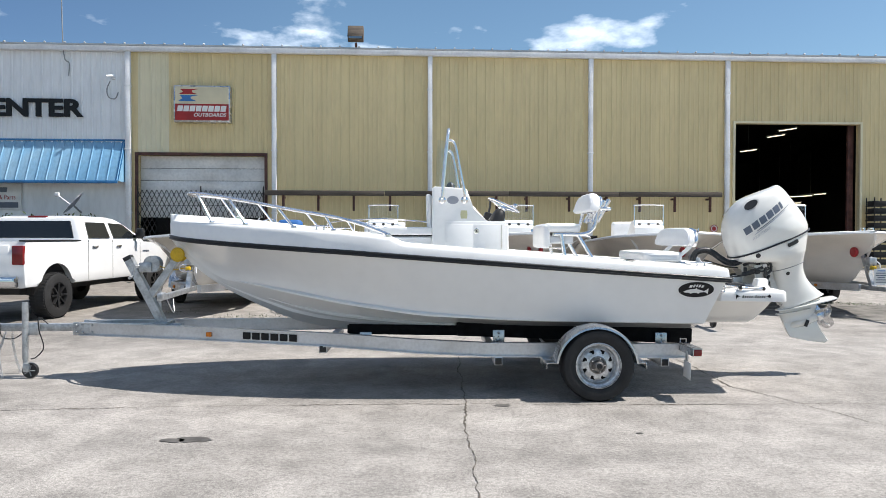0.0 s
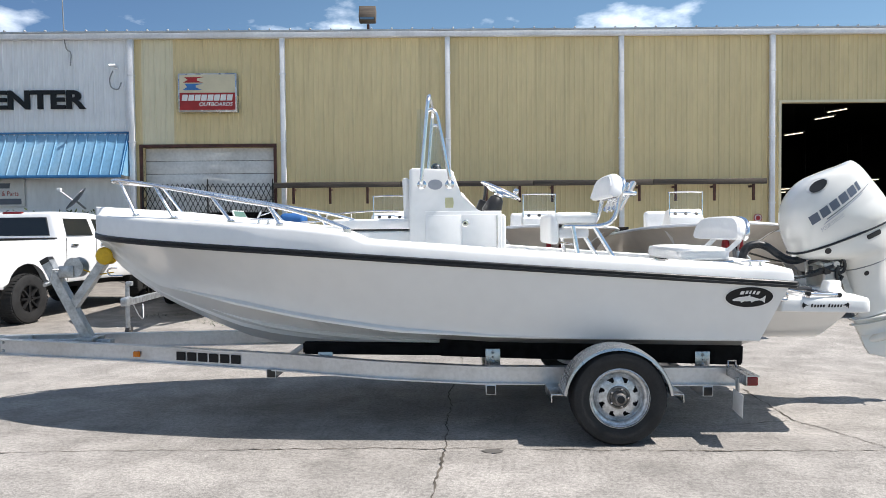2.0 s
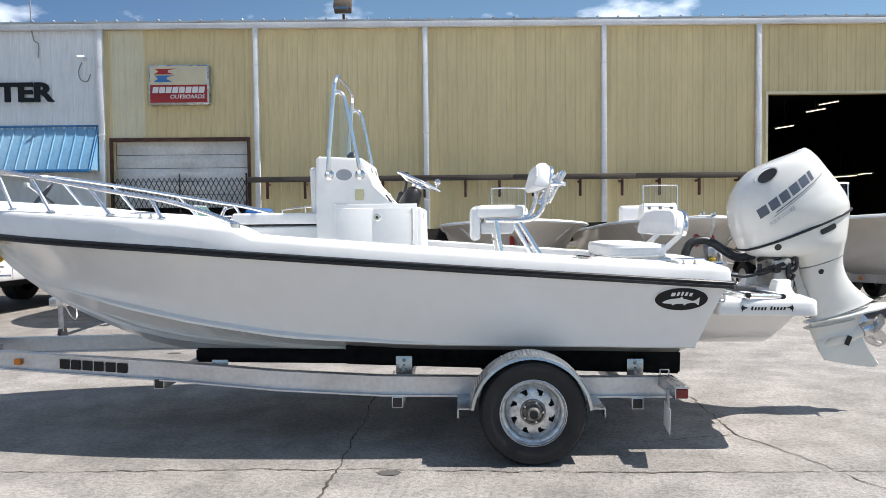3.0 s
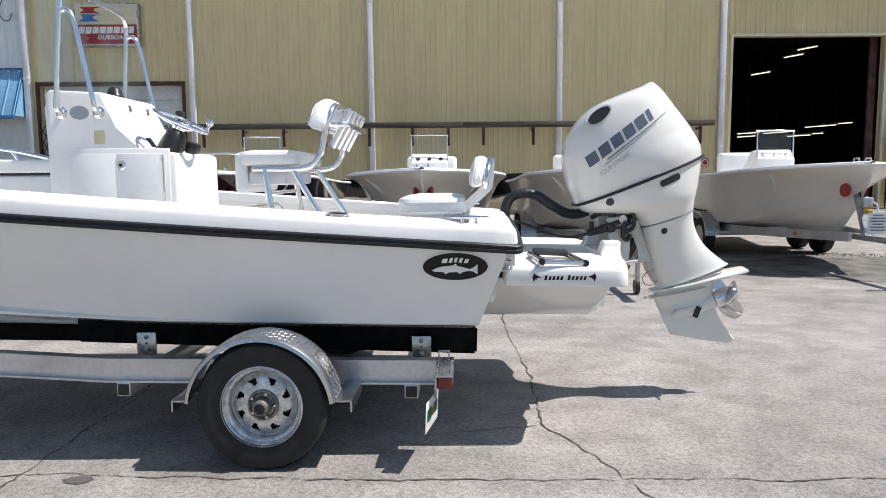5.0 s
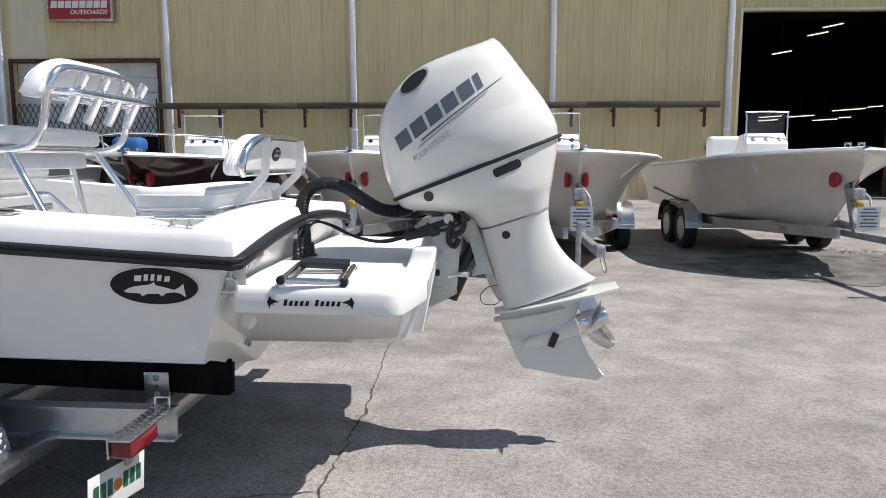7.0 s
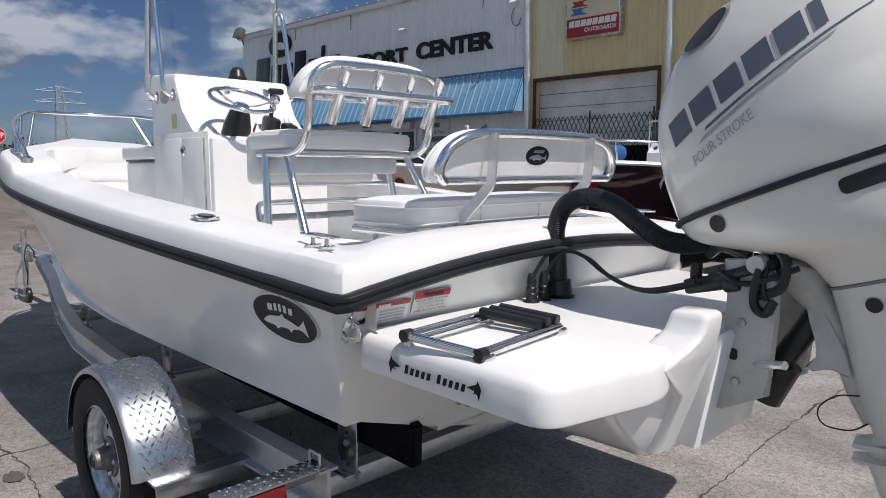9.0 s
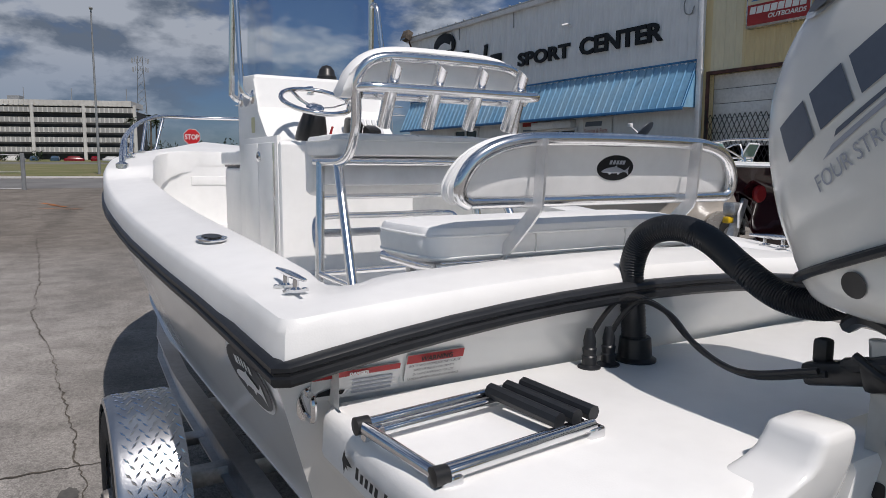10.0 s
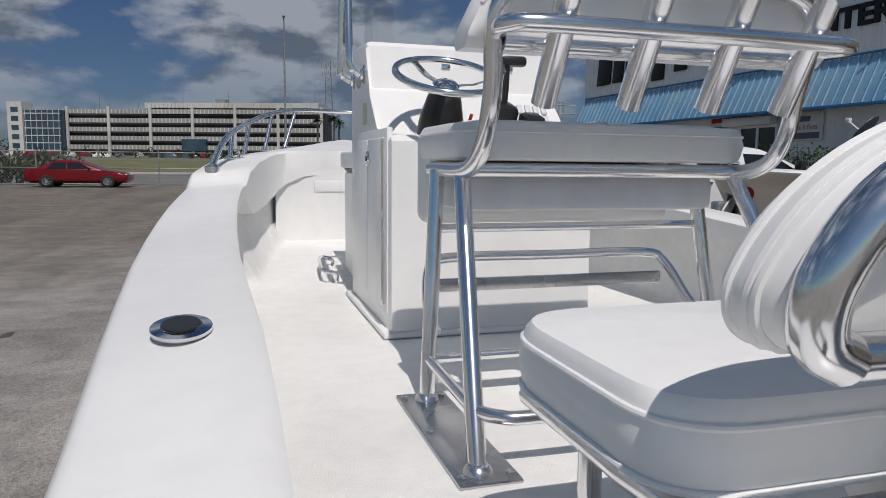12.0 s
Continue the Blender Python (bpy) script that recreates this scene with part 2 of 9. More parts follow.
speckle(concrete, 120, 0.66, 1.12)
speckle(concrete, 2.1, 0.84, 1.05, 0.40, 0.58, 3.0)
speckle(concrete, 34, 0.76, 1.06, 0.36, 0.56, 4.0)
speckle(concrete, 5.0, 0.88, 1.04, 0.35, 0.6, 5.0)
speckle(concrete, 1.0, 0.80, 1.04, 0.30, 0.52, 6.0, (0.05, 0.9, 1.0))


def west_tone(m):
    """Browner, darker patches to the west; the dimmer westward exposure put into the colour."""
    t = m.node_tree
    b = t.nodes["Principled BSDF"]
    src = b.inputs["Base Color"].links[0].from_socket
    tc, sp, n, a, r, mx = (t.nodes.new(k) for k in ("ShaderNodeTexCoord", "ShaderNodeSeparateXYZ", "ShaderNodeTexNoise", "ShaderNodeMath", "ShaderNodeMapRange", "ShaderNodeMix"))
    t.links.new(tc.outputs["Object"], sp.inputs[0])
    t.links.new(tc.outputs["Object"], n.inputs["Vector"])
    n.inputs["Scale"].default_value, n.inputs["Detail"].default_value = 0.35, 7.0
    a.operation = "MULTIPLY_ADD"
    t.links.new(n.outputs["Fac"], a.inputs[0])
    a.inputs[1].default_value = 9.0
    t.links.new(sp.outputs[0], a.inputs[2])
    for i, v in zip((1, 2, 3, 4), (-8.0, 1.5, 0.95, 0.0)):
        r.inputs[i].default_value = v
    t.links.new(a.outputs[0], r.inputs[0])
    mx.data_type, mx.blend_type = "RGBA", "MULTIPLY"
    t.links.new(r.outputs[0], mx.inputs[0])
    t.links.new(src, mx.inputs[6])
    mx.inputs[7].default_value = (0.62, 0.58, 0.53, 1)
    t.links.new(mx.outputs[2], b.inputs["Base Color"])


west_tone(concrete)
crack_dirt = mat("crack_dirt", (0.12, 0.104, 0.086), 0.95, vary=0.25, scale=6, fine=60)
stain = mat("oil_stain", (0.10, 0.095, 0.09), 0.8, vary=0.2, scale=6, fine=50)
gravel = mat("gravel", (0.20, 0.19, 0.175), 0.95, vary=0.3, scale=2.5, fine=80, bump=0.6, bscale=60)
asphalt = mat("asphalt_road", (0.19, 0.185, 0.18), 0.85, vary=0.15, scale=0.4, fine=30)
grass_mat = mat("lawn_grass", (0.12, 0.135, 0.04), 0.9, vary=0.22, scale=0.25, fine=6, tint=(0.20, 0.17, 0.085))
leaf = mat("leaf_green", (0.05, 0.085, 0.02), 0.6, vary=0.3, scale=5, fine=30)
leaf_dark = mat("dark_foliage", (0.025, 0.045, 0.018), 0.7, vary=0.3, scale=1, fine=8)
bark = mat("bark", (0.14, 0.115, 0.09), 0.9, vary=0.25, scale=4, fine=30)
car_white = mat("white_car_paint", (0.76, 0.765, 0.77), 0.22, vary=0.02, coat=0.7, rvary=0.04)
car_red = mat("dark_red_car_paint", (0.15, 0.004, 0.008), 0.22, vary=0.03, spec=0.35, coat=0.25, rvary=0.04)
chrome = mat("chrome", (0.75, 0.76, 0.78), 0.12, 1.0, vary=0.03, rvary=0.05)
hull_cream = mat("cream_gelcoat", (0.76, 0.70, 0.62), 0.24, vary=0.03, coat=0.4, rvary=0.05)
hull_maroon = mat("maroon_gelcoat", (0.030, 0.006, 0.010), 0.12, vary=0.04, coat=0.8, rvary=0.03)
hull_black = mat("black_gelcoat", (0.014, 0.014, 0.016), 0.14, vary=0.04, coat=0.6, rvary=0.03)
blue_cloth = mat("blue_canvas", (0.02, 0.12, 0.36), 0.7, vary=0.12)
paper_white = mat("white_paper", (0.72, 0.72, 0.71), 0.6, vary=0.05)
far_concrete = mat("pale_concrete", (0.62, 0.61, 0.59), 0.7, vary=0.1, scale=0.1, fine=1.5)
far_mid = mat("rib_gap_grey", (0.36, 0.36, 0.355), 0.7, vary=0.1, scale=0.1, fine=1.5)
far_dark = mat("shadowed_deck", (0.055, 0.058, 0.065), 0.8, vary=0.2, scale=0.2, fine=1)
far_glass = mat("blue_curtain_glass", (0.05, 0.09, 0.14), 0.15, vary=0.15, scale=0.3)
# paler grey for the pylons, with distance haze put into the colour
pale_steel = mat("hazed_pale_steel", (0.46, 0.48, 0.50), 0.6, 0.2, vary=0.1)
steel_grey = mat("grey_painted_steel", (0.30, 0.31, 0.32), 0.5, 0.3, vary=0.1)
lamp_glow = glow("fluorescent_tube", (1.0, 0.88, 0.68), 1.3)

# ---- helpers for building ----
from mathutils.bvhtree import BVHTree


def bm_new():
    return bmesh.new()


def box(bm, c, s, m=None, bevel=0.0, seg=2):
    r = bmesh.ops.create_cube(bm, size=1.0)
    vs = r["verts"]
    bmesh.ops.scale(bm, vec=s, verts=vs)
    if bevel:
        es = list({e for v in vs for e in v.link_edges})
        r2 = bmesh.ops.bevel(bm, geom=es, offset=min(bevel, min(s) * 0.45), segments=seg, affect="EDGES", profile=0.5)
        vs = list({v for f in r2["faces"] for v in f.verts} | {v for v in vs if v.is_valid})
    if m is not None:
        bmesh.ops.transform(bm, matrix=m, verts=vs)
    bmesh.ops.translate(bm, vec=c, verts=vs)
    return bm


def smooth_path(pts, n=6, closed=False):
    """Catmull-Rom through the points."""
    p = [Vector(q) for q in pts]
    if len(p) < 3:
        return p
    out, k = [], len(p)
    for i in range(k if closed else k - 1):
        a = p[(i - 1) % k] if closed or i else p[0] * 2 - p[1]
        b, c = p[i], p[(i + 1) % k]
        d = p[(i + 2) % k] if closed or i + 2 < k else p[-1] * 2 - p[-2]
        for j in range(n):
            s = j / n
            out.append(0.5 * ((2 * b) + (c - a) * s + (2 * a - 5 * b + 4 * c - d) * s * s + (3 * b - a - 3 * c + d) * s ** 3))
    if not closed:
        out.append(p[-1])
    return out


def loft(bm, rings, ring_closed=True, caps=True, loop=False):
    vs = [[bm.verts.new(p) for p in r] for r in rings]
    k = len(rings[0])
    n = len(rings)
    for i in range(n if loop else n - 1):
        a, b = vs[i], vs[(i + 1) % n]
        for j in range(k if ring_closed else k - 1):
            q = [a[j], a[(j + 1) % k], b[(j + 1) % k], b[j]]
            try:
                bm.faces.new(q)
            except ValueError:
                pass
    if caps and ring_closed and not loop:
        for r in (vs[0][::-1], vs[-1]):
            try:
                bm.faces.new(r)
            except ValueError:
                pass
    return vs


def tube(bm, pts, r, n=10, closed=False, smooth=0, taper=None, flat=None):
    """A round bar swept along a path. flat: (width, height) for a rectangular bar."""
    p = smooth_path(pts, smooth, closed) if smooth else [Vector(q) for q in pts]
    k = len(p)
    rings, ref = [], None
    for i in range(k):
        t = (p[(i + 1) % k] - p[i - 1]) if closed else (p[min(i + 1, k - 1)] - p[max(i - 1, 0)])
        t.normalize()
        if ref is None:
            ref = Vector((0, 0, 1)) if abs(t.z) < 0.9 else Vector((0, 1, 0))
        x = t.cross(ref)
        if x.length < 1e-4:
            x = t.cross(Vector((1, 0, 0)))
        x.normalize()
        y = x.cross(t).normalized()
        ref = y
        rr = r if taper is None else r + (taper - r) * i / max(1, k - 1)
        if flat:
            a, b = flat[0] / 2, flat[1] / 2
            rings.append([p[i] + x * a + y * b, p[i] - x * a + y * b, p[i] - x * a - y * b, p[i] + x * a - y * b])
        else:
            rings.append([p[i] + (x * math.cos(q) + y * math.sin(q)) * rr for q in (2 * math.pi * j / n for j in range(n))])
    loft(bm, rings, True, True, closed)
    return bm


def lathe(bm, prof, m, n=24, caps=True):
    """Profile of (radius, height) turned about z, then placed by m."""
    rings = [[m @ Vector((max(r, 1e-4) * math.cos(2 * math.pi * j / n), max(r, 1e-4) * math.sin(2 * math.pi * j / n), h)) for j in range(n)] for r, h in prof]
    loft(bm, rings, True, caps)
    return bm


def axis(c, d):
    """A frame at c whose z points along d."""
    return Matrix.Translation(c) @ Vector(d).to_track_quat("Z", "Y").to_matrix().to_4x4()


def prism(bm, poly, m, depth, bevel=0.0):
    """A flat outline (x, y) raised by depth along z, placed by m."""
    n = len(poly)
    lo = [bm.verts.new(m @ Vector((x, y, 0))) for x, y in poly]
    hi = [bm.verts.new(m @ Vector((x, y, depth))) for x, y in poly]
    fs = [bm.faces.new(hi), bm.faces.new(lo[::-1])]
    for i in range(n):
        fs.append(bm.faces.new((lo[i], lo[(i + 1) % n], hi[(i + 1) % n], hi[i])))
    if bevel:
        es = list({e for f in fs[:2] for e in f.edges})
        bmesh.ops.bevel(bm, geom=es, offset=bevel, segments=2, affect="EDGES", profile=0.5)
    return bm


def mesh_of(name, bm, material, angle=38):
    bmesh.ops.recalc_face_normals(bm, faces=bm.faces)
    me = bpy.data.meshes.new(name)
    bm.to_mesh(me)
    bm.free()
    for m in material if isinstance(material, (list, tuple)) else (material,):
        me.materials.append(m)
    me.polygons.foreach_set("use_smooth", [True] * len(me.polygons))
    me.set_sharp_from_angle(angle=radians(angle))
    return me


def part(name, bm, material, parent, label="", angle=38):
    ob = new(name, mesh_of(name, bm, material, angle))
    ob.parent = parent
    return tagged(ob, label)


def thing(name, m, label, category, group="", kind=""):
    ob = new(name)
    ob.empty_display_size = 0.2
    ob.matrix_world = m
    return tagged(ob, label, category, group, kind)


def solid(name, bm, material, m, label, category="", kind="", angle=38, group=""):
    ob = new(name, mesh_of(name, bm, material, angle))
    ob.matrix_world = m
    return tagged(ob, label, category, group, kind)


def words(body, size, depth=0.0, bold=0.0, slant=0.0, squeeze=1.0):
    """Outline mesh of a line of writing, lower left corner at the origin."""
    cu = bpy.data.curves.new("writing", "FONT")
    cu.body, cu.size, cu.extrude, cu.offset, cu.shear, cu.resolution_u = body, size, depth, bold, slant, 3
    ob = new("writing", cu)
    me = bpy.data.meshes.new_from_object(ob.evaluated_get(bpy.context.evaluated_depsgraph_get()))
    bpy.data.objects.remove(ob)
    bpy.data.curves.remove(cu)
    me.transform(Matrix.Diagonal((squeeze, 1, 1, 1)))
    return me


def sheet(bm, polys, m):
    """Flat shapes (x, y) in one plane placed by m."""
    for p in polys:
        bm.faces.new([bm.verts.new(m @ Vector((x, y, 0))) for x, y in p])
    return bm


def oval(a, b, n=40, cx=0.0, cy=0.0):
    return [(cx + a * math.cos(2 * math.pi * i / n), cy + b * math.sin(2 * math.pi * i / n)) for i in range(n)]


def drape(bm, target, way, off=0.003, cuts=3):
    """Lay a flat mesh onto another mesh along a direction."""
    from_tree = bvh_of(target)
    for _ in range(cuts):
        es = [e for e in bm.edges if e.calc_length() > 0.05]
        if not es:
            break
        bmesh.ops.subdivide_edges(bm, edges=es, cuts=1, use_grid_fill=True)
    bmesh.ops.triangulate(bm, faces=bm.faces)
    lost = []
    for v in bm.verts:
        hit, nor, _, _ = from_tree.ray_cast(v.co - Vector(way) * 1.0, Vector(way))
        if hit:
            v.co = hit - Vector(way) * off
        else:
            lost.append(v)
    bmesh.ops.delete(bm, geom=lost, context="VERTS")
    return bm


def bvh_of(me):
    return BVHTree.FromPolygons([v.co.copy() for v in me.vertices], [tuple(p.vertices) for p in me.polygons])


def T(x, y, z):
    return Matrix.Translation((x, y, z))


def R(deg, ax):
    return Matrix.Rotation(radians(deg), 4, ax)


def interp(u, table):
    t = sorted(table)
    return float(np.interp(u, [a for a, _ in t], [b for _, b in t]))

# ---- the boat on its trailer: u runs aft from the bow to the transom at 0, v to starboard ----
BOAT = T(2.6, 7.46, 0) @ R(4.8, "Z")
RUB_Z = [(0, 1.062), (-1, 1.133), (-2, 1.205), (-2.8, 1.262), (-3.5, 1.312), (-4.1, 1.348), (-4.6, 1.380), (-5, 1.408), (-5.25, 1.43), (-5.42, 1.448)]
GUN_Z = [(0, 1.163), (-1, 1.228), (-2, 1.305), (-2.8, 1.368), (-2.98, 1.384), (-3.1, 1.440), (-3.5, 1.486), (-4.1, 1.530), (-4.6, 1.560), (-5, 1.585), (-5.25, 1.603), (-5.42, 1.614)]
HALF = [(0, 0.984), (-0.5, 1.002), (-1, 1.037), (-1.6, 1.065), (-2.3, 1.065), (-2.8, 1.045), (-3.2, 1.012), (-3.75, 0.925), (-4.2, 0.825), (-4.6, 0.70), (-4.95, 0.54), (-5.2, 0.36), (-5.35, 0.17), (-5.42, 0.0)]
CHINE_H = [(0, 0.845), (-1, 0.865), (-2, 0.875), (-2.8, 0.82), (-3.5, 0.70), (-4.1, 0.53), (-4.6, 0.27), (-4.92, 0.03), (-5.42, 0.012)]
CHINE_Z = [(0, 0.660), (-1, 0.676), (-1.5, 0.684), (-2, 0.694), (-2.8, 0.738), (-3.5, 0.825), (-4.1, 0.925), (-4.6, 1.0), (-4.92, 1.03), (-5.42, 1.44)]
KEEL_Z = [(0, 0.415), (-2.8, 0.455), (-3.6, 0.492), (-3.85, 0.513), (-4.1, 0.565), (-4.36, 0.673), (-4.61, 0.786), (-4.87, 0.914), (-5.12, 1.094), (-5.27, 1.212), (-5.42, 1.43)]
SOLE = 0.93


def smooth_u(table):
    pts = sorted(table)
    us = np.linspace(-5.42, 0, 300)
    v = np.interp(us, [a for a, _ in pts], [b for _, b in pts])
    k = np.hanning(27)
    k /= k.sum()
    w = np.convolve(np.pad(v, 13, mode="reflect", reflect_type="odd"), k, "same")[13:-13]
    return lambda u: float(np.interp(u, us, w))


rub_z, half_b, chine_h, chine_z, keel_z = (smooth_u(t) for t in (RUB_Z, HALF, CHINE_H, CHINE_Z, KEEL_Z))


def gun_z(u):
    return interp(u, GUN_Z)


STATIONS = [-5.42, -5.40, -5.36, -5.3, -5.2, -5.1, -5.0, -4.85, -4.7, -4.5, -4.3, -4.1, -3.85, -3.6, -3.4, -3.2, -3.1, -3.04, -2.98, -2.9, -2.7, -2.4, -2.1, -1.8, -1.5, -1.2, -0.9, -0.6, -0.3, 0.0]
boat = thing("center_console_boat", BOAT, "white fibreglass centre console fishing boat resting on its trailer", "boat")


def rake(u, z):
    """The transom leans: its foot lies further forward than its top."""
    return u - max(0.0, (1.163 - z)) * 0.36 * max(0.0, 1 + u / 1.2) if u > -1.2 else u


def hull_ring(u):
    hc, zc, zk, hr, zr = chine_h(u), chine_z(u), keel_z(u), half_b(u), rub_z(u)
    zc = max(zc, zk + 0.004)
    hc = min(hc, hr * 0.97)
    out = []
    f = min(1.0, max(0.0, (-u - 2.6) / 2.4))
    prof = [(0.0, zk), (hc * 0.42, zk + (zc - zk) * 0.36), (hc * 0.47, zk + (zc - zk) * 0.33), (hc * 0.48, zk + (zc - zk) * 0.42), (hc * 0.92, zc - 0.018), (hc * 0.985, zc - 0.018), (hc, zc - 0.010), (hc + 0.002, zc + 0.010)]
    for k in range(1, 8):
        s = k / 7
        bow = s ** (1 + 0.9 * f)
        prof.append((hc + 0.002 + (hr - hc - 0.002) * bow, zc + 0.010 + (zr - zc - 0.010) * s))
    return prof


def hull_half(u, z):
    """Half-breadth of the hull at a height."""
    pr = sorted((b, a) for a, b in hull_ring(u))
    return float(np.interp(z, [p[0] for p in pr], [p[1] for p in pr]))


rings = []
for u in STATIONS:
    pr = hull_ring(u)
    rings.append([(rake(u, z), -h, z) for h, z in reversed(pr)] + [(rake(u, z), h, z) for h, z in pr[1:]])
bm = bm_new()
loft(bm, rings, False)
# transom face with its camber
tr = hull_ring(0.0)
face = [(rake(0, z), -h, z) for h, z in reversed(tr)] + [(rake(0, z), h, z) for h, z in tr[1:]]
top = [(0.0, h, 1.062 + 0.085 * (1 - (h / 0.985) ** 2)) for h in np.linspace(0.985, -0.985, 13)[1:-1]]
m_ = len(tr)
fv = [bm.verts.new(p) for p in face]
for i in range(m_ - 2):
    bm.faces.new((fv[i], fv[i + 1], fv[2 * m_ - 3 - i], fv[2 * m_ - 2 - i]))
bm.faces.new((fv[m_ - 2], fv[m_ - 1], fv[m_]))
bm.faces.new([fv[0]] + [fv[2 * m_ - 2]] + [bm.verts.new(p) for p in top])
bmesh.ops.remove_doubles(bm, verts=bm.verts, dist=0.0005)
hull = part("hull", bm, gelcoat, boat, "glossy white hull with pressed spray strakes", 28)

# spray strakes: the chine flat and one below it
for s in (-1, 1):
    for fr, u0 in ((1.0, -4.78), (0.60, -4.35)):
        bm = bm_new()
        rr = []
        for u in [u0 + (-0.06 - u0) * i / 30 for i in range(31)]:
            hc, zc, zk = min(chine_h(u), half_b(u) * 0.97), max(chine_z(u), keel_z(u) + 0.004), keel_z(u)
            h, z = (hc, zc) if fr == 1.0 else (hc * fr, zk + (zc - zk) * 0.55)
            k = min(1.0, (u - u0) / 0.7) * min(1.0, max(0.08, (-1.6 - u) / 1.2))
            if fr < 1 and h < 0.03:
                h = 0.03
            rr.append([(rake(u, z), s * a, b) for a, b in ((h - 0.004, z + 0.026 * k), (h + 0.032 * k, z - 0.002), (h + 0.028 * k, z - 0.016 * k - 0.003), (h - 0.03, z - 0.012 - 0.010 * k))])
        loft(bm, rr, True)
        part("spray_strake", bm, gelcoat, boat, "", 25)


def camber(v):
    return 0.085 * (1 - min(1.0, abs(v) / 0.985) ** 2)


# the foredeck closes at a bulkhead; its coaming hangs down in a deep lip
INNER = [(-5.42, 0.0), (-4.042, 0.0), (-4.036, 0.30), (-4.02, 0.43), (-3.985, 0.52), (-3.93, 0.58), (-3.8, 0.635), (-3.5, 0.70), (-3.15, 0.745), (-2.98, 0.775)]
LIP = [(-5.42, 0.105), (-4.03, 0.105), (-3.98, 0.15), (-3.9, 0.205), (-3.75, 0.235), (-3.5, 0.235), (-3.12, 0.19), (-3.0, 0.05), (0, 0.05)]
WALL_TOP = [(-4.05, 0.59), (-3.75, 0.73), (-3.5, 0.79), (-3.1, 0.84), (-2.98, 0.86)]
WALL_FOOT = [(-4.05, 0.545), (-3.75, 0.635), (-3.4, 0.70), (-3.0, 0.75), (-2.8, 0.80)]


def sole_z(u):
    """The sole climbs a little towards the bow."""
    return SOLE + 0.10 * min(1.0, max(0.0, (-u - 2.75) / 1.27))


# deck edge: from the rub rail up, over the cap, down the inside of the coaming
def inner_half(u):
    if u > -2.98:
        return half_b(u) - 0.245 + 0.05 * max(0.0, u + 0.9)
    return interp(u, INNER)


def deck_ring(u):
    h, zr, zg, hi = half_b(u), rub_z(u), gun_z(u), inner_half(u)
    h2 = max(h - 0.006, 0.004)
    hi = min(hi, h2 - 0.05) if h2 > 0.06 else 0.0
    hi = max(hi, 0.0)
    rise = 0.018 + 0.05 * max(0.0, min(1.0, (-u - 3.6) / 1.0))
    w = h2 - hi
    drop = interp(u, LIP)
    return [(h + 0.004, zr + 0.01), (h2 + 0.006, zg - 0.03), (h2 - 0.004, zg - 0.010), (h2 - min(0.02, w * 0.3), zg), (hi + w * 0.4, zg + rise * (0.6 if hi > 0 else 0.84)), (hi + (min(0.02, w * 0.2) if hi > 0 else w * 0.18), zg + rise * (1.0 if hi > 0 else 0.97)), (hi, zg + rise - (0.012 if hi > 0 else 0.0)), (hi + 0.004, zg - drop), (min(hi + 0.06, h2 - 0.01), zg - drop - 0.005)]


deck_us = [u for u in STATIONS if u <= -0.28] + [-0.15, -0.03, -0.008, 0.0]
deck_us = sorted(set(deck_us + [-4.6, -4.2, -4.07, -4.045, -4.039, -4.036, -4.03, -4.02, -4.005, -3.985, -3.96, -3.93, -3.8, -3.7, -3.5, -3.3]))
side_us = [u for u in deck_us if u < -0.42] + [-0.40]


def cap_ring(o, i, zr, zg, n):
    """Cap section between the outer point o and the inner point i; n points outwards."""
    o, i, n = Vector(o), Vector(i), Vector(n)
    w = i - o
    d = w.normalized()
    L = w.length
    at = lambda s, z: (*(o + d * s), z)
    return [(*(o + n * 0.010), zr + 0.01), (*(o + n * 0.004), zg - 0.032), at(0.002, zg - 0.014), at(0.010, zg - 0.003), at(0.024, zg), at(L * 0.6, zg + 0.008), at(L - 0.014, zg + 0.012), at(L, zg + 0.002), at(L - 0.004, zg - 0.05), at(L - 0.06, zg - 0.055)]


rim = []
for u in side_us:
    rim.append([(u, -h, z) for h, z in (lambda q: q[:3] + [(q[2][0] - 0.006, q[2][1] + 0.007)] + q[3:])(deck_ring(u))])
hi_ = inner_half(-0.40)
ci = (-0.34, -hi_ + 0.105)
arc = [(ci[0] + 0.105 * math.sin(a), ci[1] - 0.105 * math.cos(a)) for a in np.linspace(0, math.pi / 2, 7)]
co_ = [(-0.30, -half_b(-0.30) + 0.012), (-0.15, -half_b(-0.15) + 0.012), (-0.035, -0.972), (-0.010, -0.962), (-0.0, -0.937), (-0.002, -0.86), (-0.004, -0.72)]
no_ = [(0, -1), (0, -1), (0, -1), (0.7, -0.7), (1, 0), (1, 0), (1, 0)]
for k in range(7):
    u, v = co_[k]
    c = camber(v)
    zr = rub_z(u) if k < 3 else 1.062 + c
    zg = gun_z(u) if k < 3 else 1.163 + 0.5 * c
    rim.append(cap_ring(co_[k], arc[k], zr, zg, no_[k]))
for v in np.linspace(-0.62, 0.0, 9):
    c = camber(v)
    rim.append(cap_ring((-0.004, v), (-0.235, v), 1.062 + c, 1.163 + 0.5 * c, (1, 0)))
bm = bm_new()
loft(bm, rim + [[(u, -v, z) for u, v, z in r] for r in reversed(rim[:-1])], False)
bmesh.ops.remove_doubles(bm, verts=bm.verts, dist=0.0008)
deck = part("deck_cap", bm, gelcoat_deck, boat, "white moulded gunwale and deck cap", 40)

